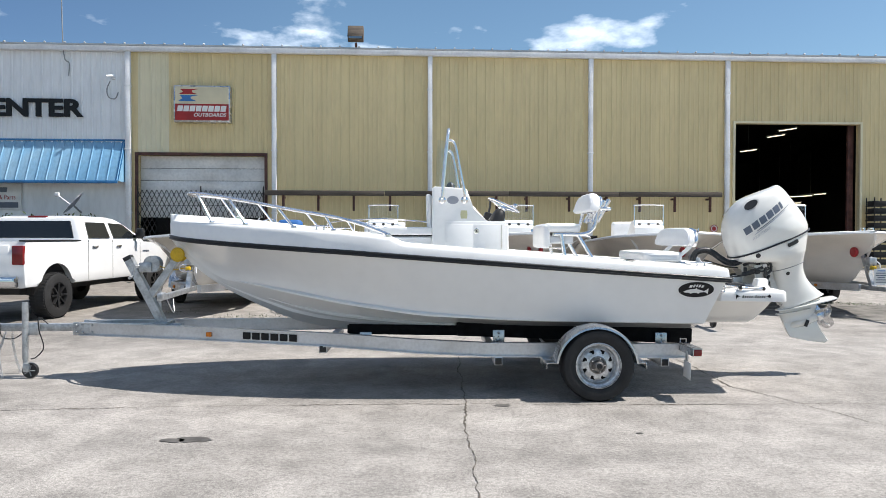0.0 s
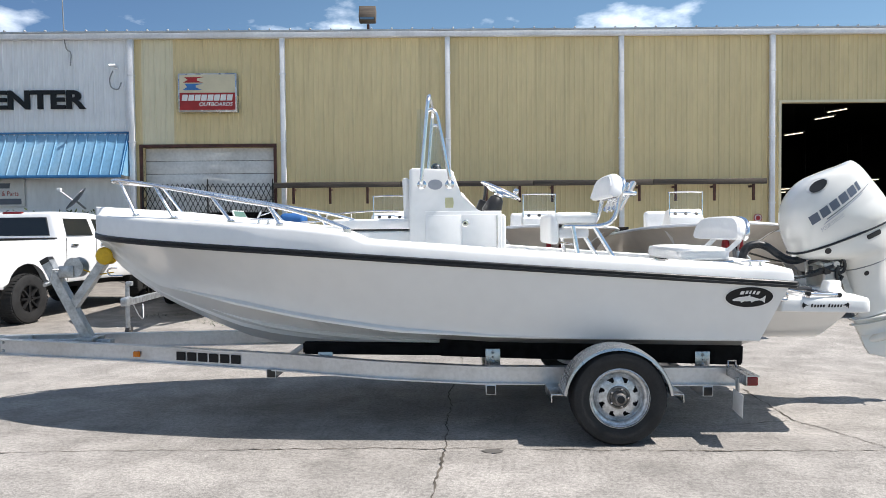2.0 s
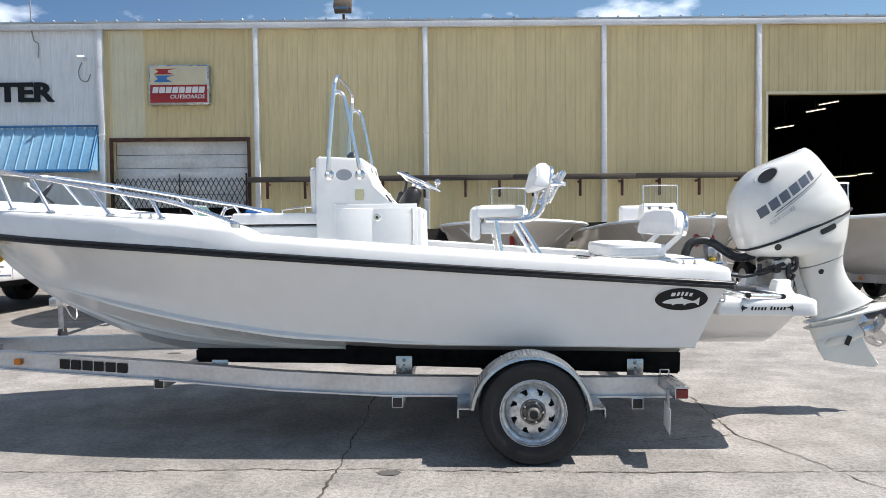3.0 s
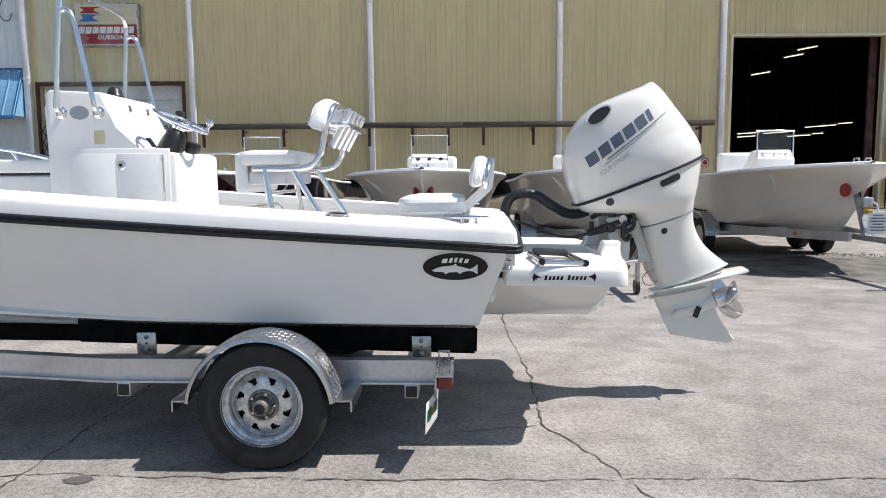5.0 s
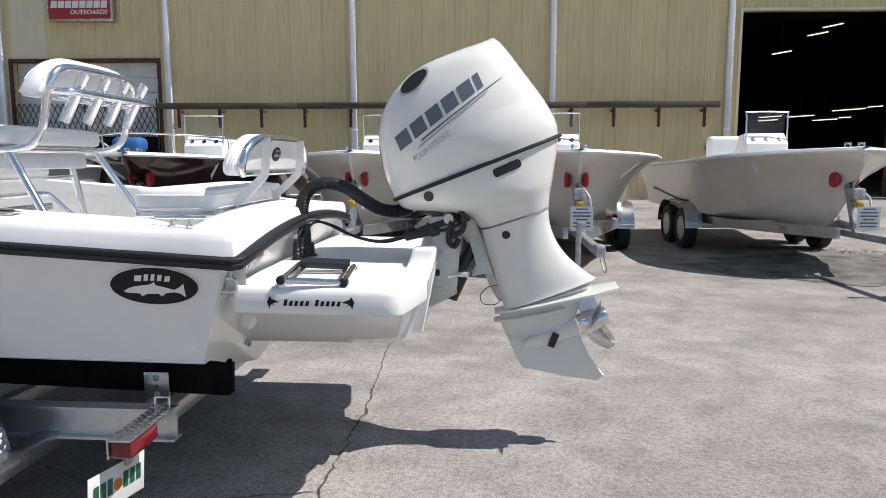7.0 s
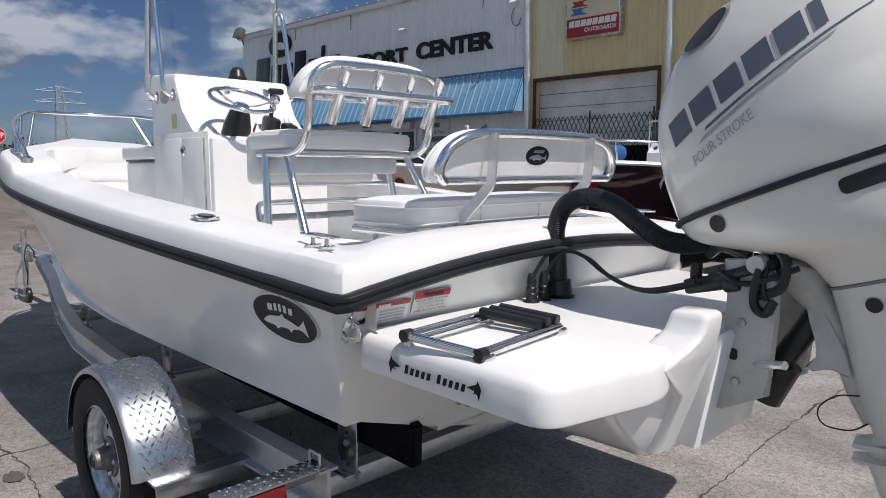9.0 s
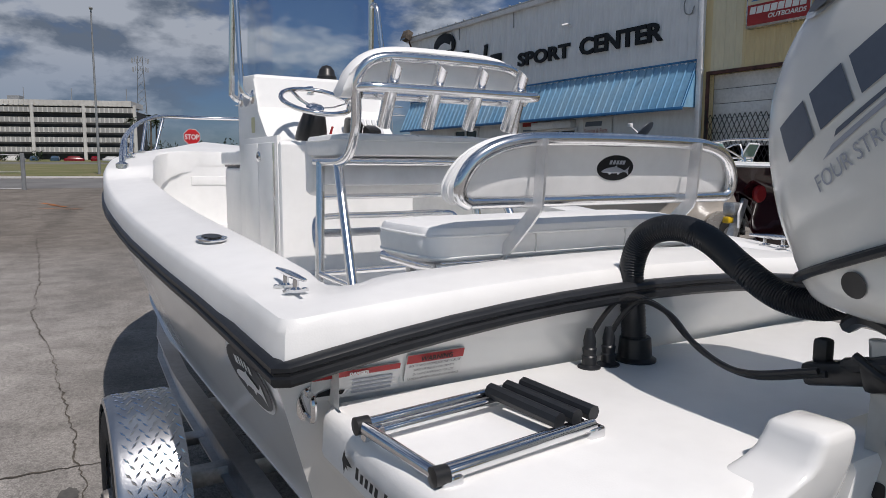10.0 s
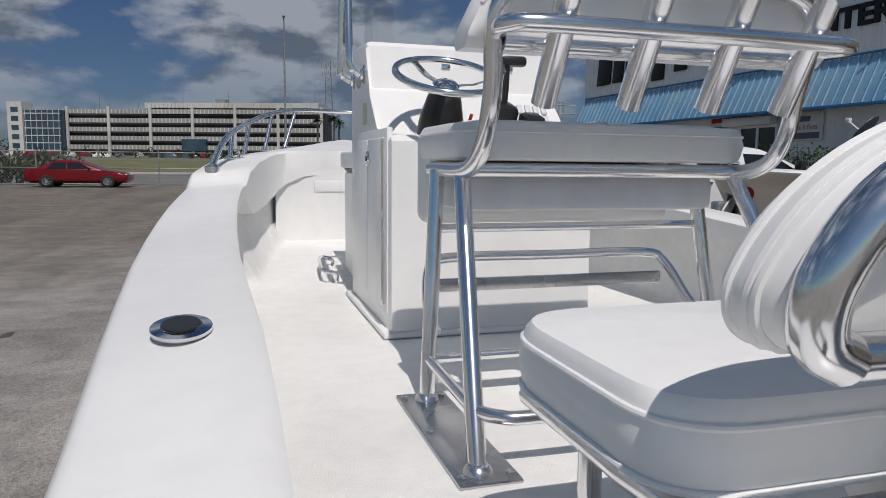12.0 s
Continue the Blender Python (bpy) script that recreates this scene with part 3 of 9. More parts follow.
# cockpit liner: walls under the gunwale and the sole
bm = bm_new()
lin = [u for u in deck_us if u >= -4.042]
for sgn in (-1, 1):
    rr = []
    for u in lin:
        fl = sole_z(u)
        if u < -2.95:
            wall, foot, zt = interp(u, WALL_TOP), interp(u, WALL_FOOT), gun_z(u) - interp(u, LIP) + 0.03
        else:
            wall = min(inner_half(u) + 0.075, half_b(u) - 0.03)
            foot, zt = wall, gun_z(u) - 0.04
        lo = min(foot, hull_half(u, fl + 0.05) - 0.012)
        mid = min(wall * 0.8 + foot * 0.2, hull_half(u, 1.15) - 0.02)
        rr.append([(u, sgn * wall, zt), (u, sgn * mid, 1.15), (u, sgn * lo, fl + 0.04), (u, sgn * (lo - 0.02), fl + 0.010), (u, sgn * (lo - 0.05), fl), (u, 0.0, fl)])
    loft(bm, rr, False)
v0 = [(-0.2, -0.86, SOLE), (-0.2, 0.86, SOLE), (-0.2, 0.86, 1.14), (-0.2, -0.86, 1.14)]
bm.faces.new([bm.verts.new(p) for p in v0])
part("cockpit_liner", bm, nonskid, boat, "white non-skid cockpit liner", 50)
# forward bulkhead with angled ends and a shallow hatch lid
bm = bm_new()
loft(bm, [[(u, v, sole_z(-4.0) - 0.02), (u, v, 1.20), (u, v, 1.455)] for u, v in ((-3.955, -0.60), (-3.995, -0.535), (-4.022, -0.475), (-4.03, -0.44), (-4.03, 0.44), (-4.022, 0.475), (-3.995, 0.535), (-3.955, 0.60))], False)
part("bow_bulkhead", bm, gelcoat_deck, boat, "white moulded bulkhead under the foredeck", 60)
bm = bm_new()
box(bm, (-4.030, 0.0, 1.353), (0.014, 0.74, 0.066), bevel=0.005)
part("bow_hatch", bm, gelcoat_deck, boat, "white forward bulkhead hatch")

# rub rail: black moulding round the sheer and across the transom
path = [(u, -half_b(u), rub_z(u)) for u in STATIONS] + [(0.018, -0.965, 1.066)] + [(0.024, v, 1.064 + camber(v)) for v in np.linspace(-0.9, 0.9, 13)] + [(0.018, 0.965, 1.066)] + [(u, half_b(u), rub_z(u)) for u in reversed(STATIONS)]
bm = bm_new()
flat_ = []
for i, p in enumerate(path):
    a, b = Vector(path[max(i - 1, 0)]), Vector(path[min(i + 1, len(path) - 1)])
    n = (b - a).cross(Vector((0, 0, 1))).normalized()
    flat_.append([Vector(p) + n * x + Vector((0, 0, z)) for x, z in ((-0.012, -0.028), (0.008, -0.026), (0.014, -0.019), (0.014, -0.008), (0.008, -0.004), (0.008, 0.001), (0.013, 0.004), (0.013, 0.013), (0.006, 0.020), (-0.012, 0.023))])
loft(bm, flat_, True)
part("rub_rail", bm, rub_black, boat, "black double-bead rubber rub rail")

# console
prof = [(-2.72, SOLE), (-2.715, 1.93), (-2.69, 1.95), (-2.385, 1.932), (-2.365, 1.915), (-2.335, 1.762), (-2.29, 1.744), (-2.195, 1.606), (-2.17, 1.592), (-1.975, 1.580), (-1.955, 1.562), (-1.95, SOLE)]
bm = bm_new()
prism(bm, prof, Matrix(((1, 0, 0, 0), (0, 0, 1, -0.355), (0, 1, 0, 0), (0, 0, 0, 1))), 0.71, bevel=0.018)
console = part("console", bm, gelcoat_deck, boat, "white moulded steering console", 30)
bm = bm_new()
box(bm, (-2.335, 0, SOLE + 0.012), (0.80, 0.76, 0.022), bevel=0.009)
part("console_flange", bm, gelcoat_deck, console)
bm = bm_new()
box(bm, (-2.29, -0.350, 1.305), (0.60, 0.02, 0.60), bevel=0.004)
part("door_frame", bm, gelcoat_deck, console)
for cx, w in ((-2.44, 0.26), (-2.165, 0.27)):
    bm = bm_new()
    box(bm, (cx, -0.356, 1.300), (w, 0.016, 0.55), bevel=0.004)
    part("door", bm, gelcoat_deck, console, "white console locker door")
bm = bm_new()
tube(bm, [(-2.025, -0.366, 1.03), (-2.025, -0.366, 1.57)], 0.006, 6)
part("hinge", bm, stainless, console, "stainless piano hinge")
bm = bm_new()
lathe(bm, [(0.028, 0), (0.028, 0.006), (0.022, 0.012), (0.0, 0.012)], axis((-2.275, -0.362, 1.508), (0, -1, 0)), 16)
part("lock", bm, stainless, console, "round stainless latch")
bm = bm_new()
lathe(bm, [(0.010, 0), (0.010, 0.004), (0, 0.004)], axis((-2.275, -0.373, 1.508), (0, -1, 0)), 10)
part("key_slot", bm, plastic_black, console)
bm = bm_new()
prism(bm, oval(0.058, 0.04, 24), Matrix.Translation((-2.51, -0.356, 1.815)) @ R(90, "X"), 0.006)
part("nav_light_recess", bm, decal_light, console, "grey oval recess")
bm = bm_new()
sheet(bm, [[(-0.03, -0.04), (0.03, -0.04), (0.035, 0.0), (0.03, 0.04), (-0.03, 0.04), (-0.035, 0)]], Matrix.Translation((-2.40, -0.357, 1.672)) @ R(90, "X"))
part("certification_sticker", bm, mat("pale_yellow_sticker", (0.62, 0.60, 0.36), 0.5, vary=0.05), console, "faded yellow sticker")
# dash details
dash = Matrix.Translation((-2.245, 0.0, 1.676)) @ Matrix.Rotation(radians(56), 4, "Y")
bm = bm_new()
for i in range(2):
    for j in range(4):
        box(bm, dash @ Vector((0.03 - 0.05 * i, 0.20 + 0.032 * j, 0.004)), (0.04, 0.022, 0.016), Matrix.Rotation(radians(56), 4, "Y"), bevel=0.004)
part("switch_panel", bm, trim_white, console, "row of white rocker switches")
bm = bm_new()
box(bm, dash @ Vector((0.03, -0.06, 0.003)), (0.07, 0.06, 0.012), Matrix.Rotation(radians(56), 4, "Y"), bevel=0.004)
part("gauge_panel", bm, plastic_black, console, "small black gauge panel")
bm = bm_new()
lathe(bm, [(0.055, 0), (0.055, 0.02), (0.047, 0.03), (0.043, 0.055), (0.025, 0.078), (0.0, 0.085)], T(-2.52, 0.10, 1.942), 20)
part("compass", bm, plastic_black, console, "black domed compass")
for vy in (-0.06, 0.19):
    bm = bm_new()
    box(bm, (-2.35, vy, 1.865), (0.008, 0.035, 0.04), R(-9, "Y"), bevel=0.003)
    part("catch", bm, stainless, console, "stainless flush catch")
# front seat of the console
bm = bm_new()
box(bm, (-3.015, 0, (SOLE + 1.455) / 2), (0.61, 0.59, 1.455 - SOLE), bevel=0.022, seg=3)
part("seat_box", bm, gelcoat_deck, boat, "white moulded forward seat box")
bm = bm_new()
box(bm, (-3.02, 0, 1.462), (0.615, 0.585, 0.014), bevel=0.003)
part("lid_gap", bm, rub_black, boat)
bm = bm_new()
box(bm, (-3.027, 0, 1.508), (0.625, 0.625, 0.080), bevel=0.014, seg=3)
part("seat_cushion", bm, vinyl, boat, "white vinyl forward seat cushion")
bm = bm_new()
box(bm, (-2.745, 0, 1.67), (0.055, 0.54, 0.42), R(-2, "Y"), bevel=0.024, seg=3)
part("seat_backrest", bm, vinyl, boat, "white vinyl forward backrest")

# windscreen and its hoop rail
bm = bm_new()
ws = [(-2.40, -0.33), (-2.52, -0.335), (-2.62, -0.32), (-2.665, -0.27), (-2.68, -0.18), (-2.685, 0.0)]
ws = ws + [(u, -v) for u, v in reversed(ws[:-1])]
rr = []
for u, v in ws:
    f = max(0.0, (u + 2.68) / 0.28)
    zt = 2.425 - 0.10 * f ** 1.5
    rr.append([(u - 0.004, v, 1.935), (u + 0.018 - 0.10 * f, v * 0.98, zt), (u + 0.024 - 0.10 * f, v * 0.965, zt), (u + 0.002, v * 0.985, 1.935)])
loft(bm, rr, True)
w = part("windscreen", bm, acrylic, boat, "clear acrylic wraparound windscreen")
w.visible_shadow = False
bm = bm_new()
tube(bm, [(-2.615, -0.372, 1.815), (-2.615, -0.405, 1.84), (-2.61, -0.41, 1.90), (-2.565, -0.40, 2.40), (-2.557, -0.385, 2.47), (-2.553, -0.33, 2.512), (-2.55, -0.2, 2.525), (-2.55, 0.2, 2.525), (-2.553, 0.33, 2.512), (-2.557, 0.385, 2.47), (-2.565, 0.40, 2.40), (-2.61, 0.41, 1.90), (-2.615, 0.405, 1.84), (-2.615, 0.372, 1.815)], 0.016, 12, smooth=4)
part("windscreen_hoop", bm, alu_tube, boat, "polished aluminium tube hoop round the windscreen")
for s in (-1, 1):
    bm = bm_new()
    tube(bm, [(-2.566, s * 0.40, 2.385), (-2.53, s * 0.402, 2.395), (-2.495, s * 0.404, 2.36), (-2.47, s * 0.406, 2.26), (-2.43, s * 0.41, 2.05), (-2.40, s * 0.412, 1.90), (-2.395, s * 0.405, 1.84), (-2.395, s * 0.372, 1.815)], 0.014, 12, smooth=4)
    part("grab_rail", bm, alu_tube, boat, "polished aluminium console grab rail")
    for u in (-2.615, -2.395):
        bm = bm_new()
        lathe(bm, [(0.036, 0), (0.036, 0.006), (0.02, 0.012), (0.018, 0.02)], axis((u, s * 0.354, 1.815), (0, s, 0)), 18)
        part("rail_flange", bm, stainless, boat)

# steering wheel, throttle
WH = T(-1.985, -0.163, 1.772) @ Matrix.Rotation(radians(25), 4, "Y")
bm = bm_new()
tube(bm, [WH @ Vector((0.168 * math.cos(a), 0.168 * math.sin(a), 0)) for a in np.linspace(0, 2 * math.pi, 37)[:-1]], 0.012, 10, closed=True)
for k in range(3):
    a = radians(90 + 120 * k)
    tube(bm, [WH @ Vector((0.02 * math.cos(a), 0.02 * math.sin(a), -0.035)), WH @ Vector((0.09 * math.cos(a), 0.09 * math.sin(a), -0.028)), WH @ Vector((0.165 * math.cos(a), 0.165 * math.sin(a), 0))], 0.009, 8, flat=(0.03, 0.007))
lathe(bm, [(0.04, -0.05), (0.045, -0.03), (0.03, -0.018), (0.0, -0.014)], WH, 20)
wheel = part("steering_wheel", bm, stainless, boat, "polished stainless steering wheel")
bm = bm_new()
lathe(bm, [(0.011, 0.0), (0.011, 0.03), (0.022, 0.042), (0.026, 0.06), (0.018, 0.078), (0, 0.082)], WH @ T(0.12, 0.12, 0), 14)
part("wheel_knob", bm, stainless, wheel)
bm = bm_new()
lathe(bm, [(0.078, -0.20), (0.072, -0.14), (0.055, -0.07), (0.03, -0.05)], WH, 20)
part("helm_boot", bm, plastic_black, boat, "black helm boot under the wheel")
bm = bm_new()
box(bm, (-2.12, 0.085, 1.655), (0.11, 0.075, 0.10), R(20, "Y"), bevel=0.02)
box(bm, (-2.05, 0.16, 1.625), (0.09, 0.08, 0.08), R(20, "Y"), bevel=0.02)
throttle = part("throttle_box", bm, plastic_black, boat, "black engine throttle box")
bm = bm_new()
tube(bm, [(-2.12, 0.085, 1.69), (-2.105, 0.085, 1.76), (-2.10, 0.085, 1.83)], 0.012, 8, smooth=3)
box(bm, (-2.10, 0.11, 1.845), (0.04, 0.09, 0.035), bevel=0.012)
part("throttle_lever", bm, plastic_black, throttle, "black throttle lever")
bm = bm_new()
tube(bm, [(-2.03, -0.08, 1.60), (-2.02, -0.075, 1.63), (-2.01, -0.07, 1.655)], 0.006, 8)
part("kill_switch", bm, red_paint, boat, "red lanyard switch")

# bow rail, its stanchions, deck fittings
def rail_pt(u, s, z):
    return (u, s * max(0.0, half_b(u) - 0.10), z)


RZ = [(-3.12, 1.47), (-3.3, 1.545), (-3.6, 1.628), (-4.1, 1.715), (-4.6, 1.81), (-5.0, 1.872), (-5.2, 1.882)]
side = [rail_pt(u, -1, interp(u, RZ)) for u in (-3.12, -3.2, -3.35, -3.6, -3.9, -4.2, -4.5, -4.75, -4.95)]
front = [(-5.10, -0.31, 1.878), (-5.19, -0.15, 1.882), (-5.21, 0.0, 1.882)]
bm = bm_new()
tube(bm, side + front + [(u, -v, z) for u, v, z in reversed(side + front[:-1])], 0.0155, 12, smooth=3)
part("bow_rail", bm, alu_tube, boat, "polished aluminium bow rail")
for s in (-1, 1):
    for foot, head in ((-3.62, -3.70), (-4.0, -4.16), (-4.48, -4.66), (-4.84, -5.02)):
        bm = bm_new()
        f, h = rail_pt(foot, s, gun_z(foot) + 0.01), rail_pt(head, s, interp(head, RZ))
        tube(bm, [f, h], 0.0125, 10)
        lathe(bm, [(0.03, 0), (0.03, 0.006), (0.016, 0.016)], T(*f), 16)
        part("stanchion", bm, alu_tube, boat)
    bm = bm_new()
    lathe(bm, [(0.034, -0.02), (0.034, 0.008), (0.016, 0.02)], T(*rail_pt(-3.12, s, 1.462)), 16)
    part("rail_foot", bm, alu_tube, boat)
    # rod holder set in the gunwale
    bm = bm_new()
    rh = T(-0.905, s * 0.905, 1.2395) @ R(4.2, "Y")
    ov = oval(0.064, 0.045, 28)
    iv = oval(0.044, 0.030, 28)
    a = [[bm.verts.new(rh @ Vector((x, y, z))) for x, y in o] for o, z in ((ov, -0.002), (ov, 0.003), (iv, 0.005), (iv, -0.03))]
    for r0, r1 in zip(a, a[1:]):
        for i in range(28):
            bm.faces.new((r0[i], r0[(i + 1) % 28], r1[(i + 1) % 28], r1[i]))
    holder = part("rod_holder", bm, stainless, boat, "stainless flush rod holder")
    bm = bm_new()
    prism(bm, oval(0.0405, 0.0275, 28), rh @ T(0.002, 0, 0.0055), 0.003)
    part("holder_cup", bm, plastic_black, holder, "black cup of the rod holder")
    # cleats
    for u, z, hv in ((-0.235, 1.185, 0.878), (-3.75, 1.515, 0.80)):
        bm = bm_new()
        lathe(bm, [(0.0, 0.0), (0.0045, 0.002), (0.006, 0.03), (0.0085, 0.075), (0.009, 0.10), (0.0085, 0.125), (0.006, 0.17), (0.0045, 0.198), (0.0, 0.20)], axis((u - 0.10, s * hv, z + 0.032), (1, 0, 0)), 14)
        for du in (-0.035, 0.035):
            lathe(bm, [(0.012, -0.004), (0.012, 0.003), (0.007, 0.008), (0.006, 0.030)], T(u + du, s * hv, z), 14)
            prism(bm, oval(0.010, 0.030, 20), T(u + du, s * hv, z - 0.003), 0.006)
            for dv in (-0.021, 0.021):
                lathe(bm, [(0.006, 0.003), (0.006, 0.005), (0, 0.006)], T(u + du, s * hv + dv, z), 10)
        part("cleat", bm, stainless, boat, "stainless mooring cleat")
    # lifting eye on the transom
    bm = bm_new()
    prism(bm, oval(0.021, 0.042, 24), Matrix.Translation((-0.070, s * 0.905, 0.972)) @ R(90, "Z") @ R(109, "X"), 0.006)
    tube(bm, [(-0.062, s * 0.905, 0.995), (-0.035, s * 0.905, 0.995), (-0.022, s * 0.905, 0.985), (-0.022, s * 0.905, 0.955), (-0.035, s * 0.905, 0.945), (-0.075, s * 0.905, 0.945)], 0.007, 8, smooth=3)
    part("transom_eye", bm, stainless, boat, "stainless transom eye")
bm = bm_new()
box(bm, (-5.33, 0, 1.632), (0.07, 0.045, 0.04), bevel=0.014)
part("bow_light", bm, trim_white, boat, "small white bow light")
bm = bm_new()
tube(bm, [(-5.24, -0.02, 1.16), (-5.31, -0.02, 1.15), (-5.33, 0, 1.12), (-5.30, 0.0, 1.09), (-5.2, 0.0, 1.09)], 0.008, 8, smooth=3)
part("bow_eye", bm, stainless, boat, "stainless bow eye")
# recessed grab on the sole beside the console
bm = bm_new()
tube(bm, [(-3.32, -0.36, sole_z(-3.32)), (-3.32, -0.36, SOLE + 0.075), (-3.31, -0.42, SOLE + 0.09), (-2.98, -0.45, SOLE + 0.075), (-2.96, -0.39, SOLE + 0.06), (-2.96, -0.39, SOLE + 0.01)], 0.009, 8, smooth=3)
part("foot_bar", bm, stainless, boat, "stainless bar at the console foot")

FISH = [[(-0.118, -0.020), (-0.098, -0.008), (-0.070, 0.001), (-0.030, 0.005), (-0.012, 0.008), (0.004, 0.017), (0.008, 0.005), (0.040, -0.003), (0.072, -0.013), (0.092, -0.004), (0.112, 0.012), (0.102, -0.014), (0.112, -0.042), (0.090, -0.026), (0.070, -0.023), (0.040, -0.027), (0.022, -0.040), (0.012, -0.029), (-0.030, -0.030), (-0.052, -0.040), (-0.058, -0.029), (-0.085, -0.027), (-0.104, -0.026)]]
# logo ovals on both sides: white edge, black field, plain white shapes
for s in (-1, 1):
    M = Matrix.Translation((-0.308, s * 1.2, 0.972)) @ (R(90, "X") if s < 0 else R(180, "Z") @ R(90, "X"))
    way = (0, -s, 0)
    for nm, polys, mt, off in (("logo_border", [oval(0.173, 0.080)], decal_white, 0.003), ("logo_field", [oval(0.164, 0.072)], decal_black, 0.005), ("logo_shape", FISH + [[(x + 0.004, 0.020 + 0.5 * lift), (x + w, 0.020 + 0.5 * lift), (x + w + 0.008, 0.043 + lift), (x + 0.012, 0.043 + lift)] for x, w, lift in ((-0.074, 0.030, 0.0), (-0.038, 0.020, 0.004), (-0.012, 0.018, 0.005), (0.012, 0.020, 0.003), (0.038, 0.024, -0.002))], decal_white, 0.007)):
        bm = bm_new()
        sheet(bm, polys, M)
        drape(bm, hull.data, way, off)
        part(nm, bm, mt, boat, {"logo_border": "white-edged oval badge"}.get(nm, ""))

# ---- swim platform and motor bracket on the transom ----
def rounded(poly, r, n=5):
    out = []
    k = len(poly)
    radii = r if isinstance(r, (list, tuple)) else [r] * k
    for i in range(k):
        a, b, c = Vector(poly[i - 1]), Vector(poly[i]), Vector(poly[(i + 1) % k])
        rr = radii[i]
        d1, d2 = (a - b).normalized(), (c - b).normalized()
        p, q = b + d1 * rr, b + d2 * rr
        for j in range(n + 1):
            s = j / n
            out.append(tuple((1 - s) ** 2 * p + 2 * s * (1 - s) * b + s * s * q))
    return out


bm = bm_new()
plan = rounded([(-0.05, -0.885), (0.585, -0.875), (0.66, -0.50), (0.60, -0.34), (0.60, 0.34), (0.66, 0.50), (0.585, 0.875), (-0.05, 0.885)], [0.02, 0.065, 0.06, 0.05, 0.05, 0.06, 0.065, 0.02])
zs = [(0.846, 0.955), (0.846, 0.985), (0.850, 0.995), (0.860, 0.999), (0.922, 0.995), (0.938, 0.990), (0.948, 0.978), (0.952, 0.958)]
rr = []
cx, cy = 0.2, 0.0
for z, k in zs:
    rr.append([(cx + (x - cx) * (k if x > 0 else 1.0), y * k, z + 0.012 * (1 - x / 0.6)) for x, y in plan])
loft(bm, rr, True)
part("swim_platform", bm, gelcoat_deck, boat, "white moulded motor bracket platform", 40)
bm = bm_new()
rr = []
for z, v, ua in ((0.87, 0.66, 0.575), (0.76, 0.535, 0.55), (0.66, 0.40, 0.52), (0.605, 0.315, 0.50), (0.590, 0.28, 0.49), (0.578, 0.16, 0.47)):
    rr.append(rounded([(-0.25, -v), (ua, -v), (ua + 0.03, -v * 0.4), (ua + 0.03, v * 0.4), (ua, v), (-0.25, v)], [0.01, 0.03, 0.03, 0.03, 0.03, 0.01]))
    rr[-1] = [(x, y, z) for x, y in rr[-1]]
loft(bm, rr, True)
part("flotation_tub", bm, gelcoat, boat, "white hollow tub under the bracket", 40)
for sd in (-1, 1):
    bm = bm_new()
    rr = []
    for z, a, b, c, d, g, r in ((0.62, 0.42, 0.545, 0.19, 0.31, 0.0, 0.03), (0.80, 0.49, 0.61, 0.19, 0.315, 0.0, 0.03), (0.915, 0.54, 0.652, 0.20, 0.318, 0.17, 0.03), (0.935, 0.545, 0.658, 0.20, 0.318, 0.13, 0.03), (0.952, 0.548, 0.662, 0.20, 0.318, 0.07, 0.03), (0.968, 0.551, 0.666, 0.20, 0.317, 0.03, 0.028), (0.985, 0.554, 0.669, 0.202, 0.316, 0.008, 0.026), (1.016, 0.561, 0.673, 0.206, 0.313, 0.0, 0.024), (1.029, 0.566, 0.671, 0.210, 0.309, 0.0, 0.022), (1.035, 0.574, 0.664, 0.218, 0.301, 0.0, 0.018)):
        rr.append([(x, sd * y, z) for x, y in rounded([(a - 0.1 * g, c), (b, c), (b, d + g), (a - 0.1 * g, d + g)], r, 6)])
    loft(bm, rr, True)
    part("motor_riser", bm, gelcoat, boat, "white raised motor mount", 60)
bm = bm_new()
prism(bm, [(0.47, 0.62), (0.60, 0.62), (0.668, 0.95), (0.66, 0.965), (0.54, 0.965)], Matrix(((1, 0, 0, 0), (0, 0, 1, -0.20), (0, 1, 0, 0), (0, 0, 0, 1))), 0.40, bevel=0.012)
part("motor_board", bm, gelcoat, boat)
# transducer and drains on the transom below the platform
for s in (-1, 1):
    bm = bm_new()
    box(bm, (-0.120, s * 0.50, 0.747), (0.07, 0.11, 0.075), R(20, "Y"), bevel=0.02, seg=3)
    part("transom_fitting", bm, gelcoat, boat, "white moulded transom fitting")
    for v, z in ((0.36, 0.70), (0.33, 0.60), (0.27, 0.575)):
        bm = bm_new()
        lathe(bm, [(0.016, -0.004), (0.016, 0.006), (0.009, 0.010), (0.009, 0.004), (0.0, 0.004)], axis((-(1.163 - z) * 0.36, s * v, z), (0.94, 0, -0.34)), 14)
        part("drain", bm, galv, boat)
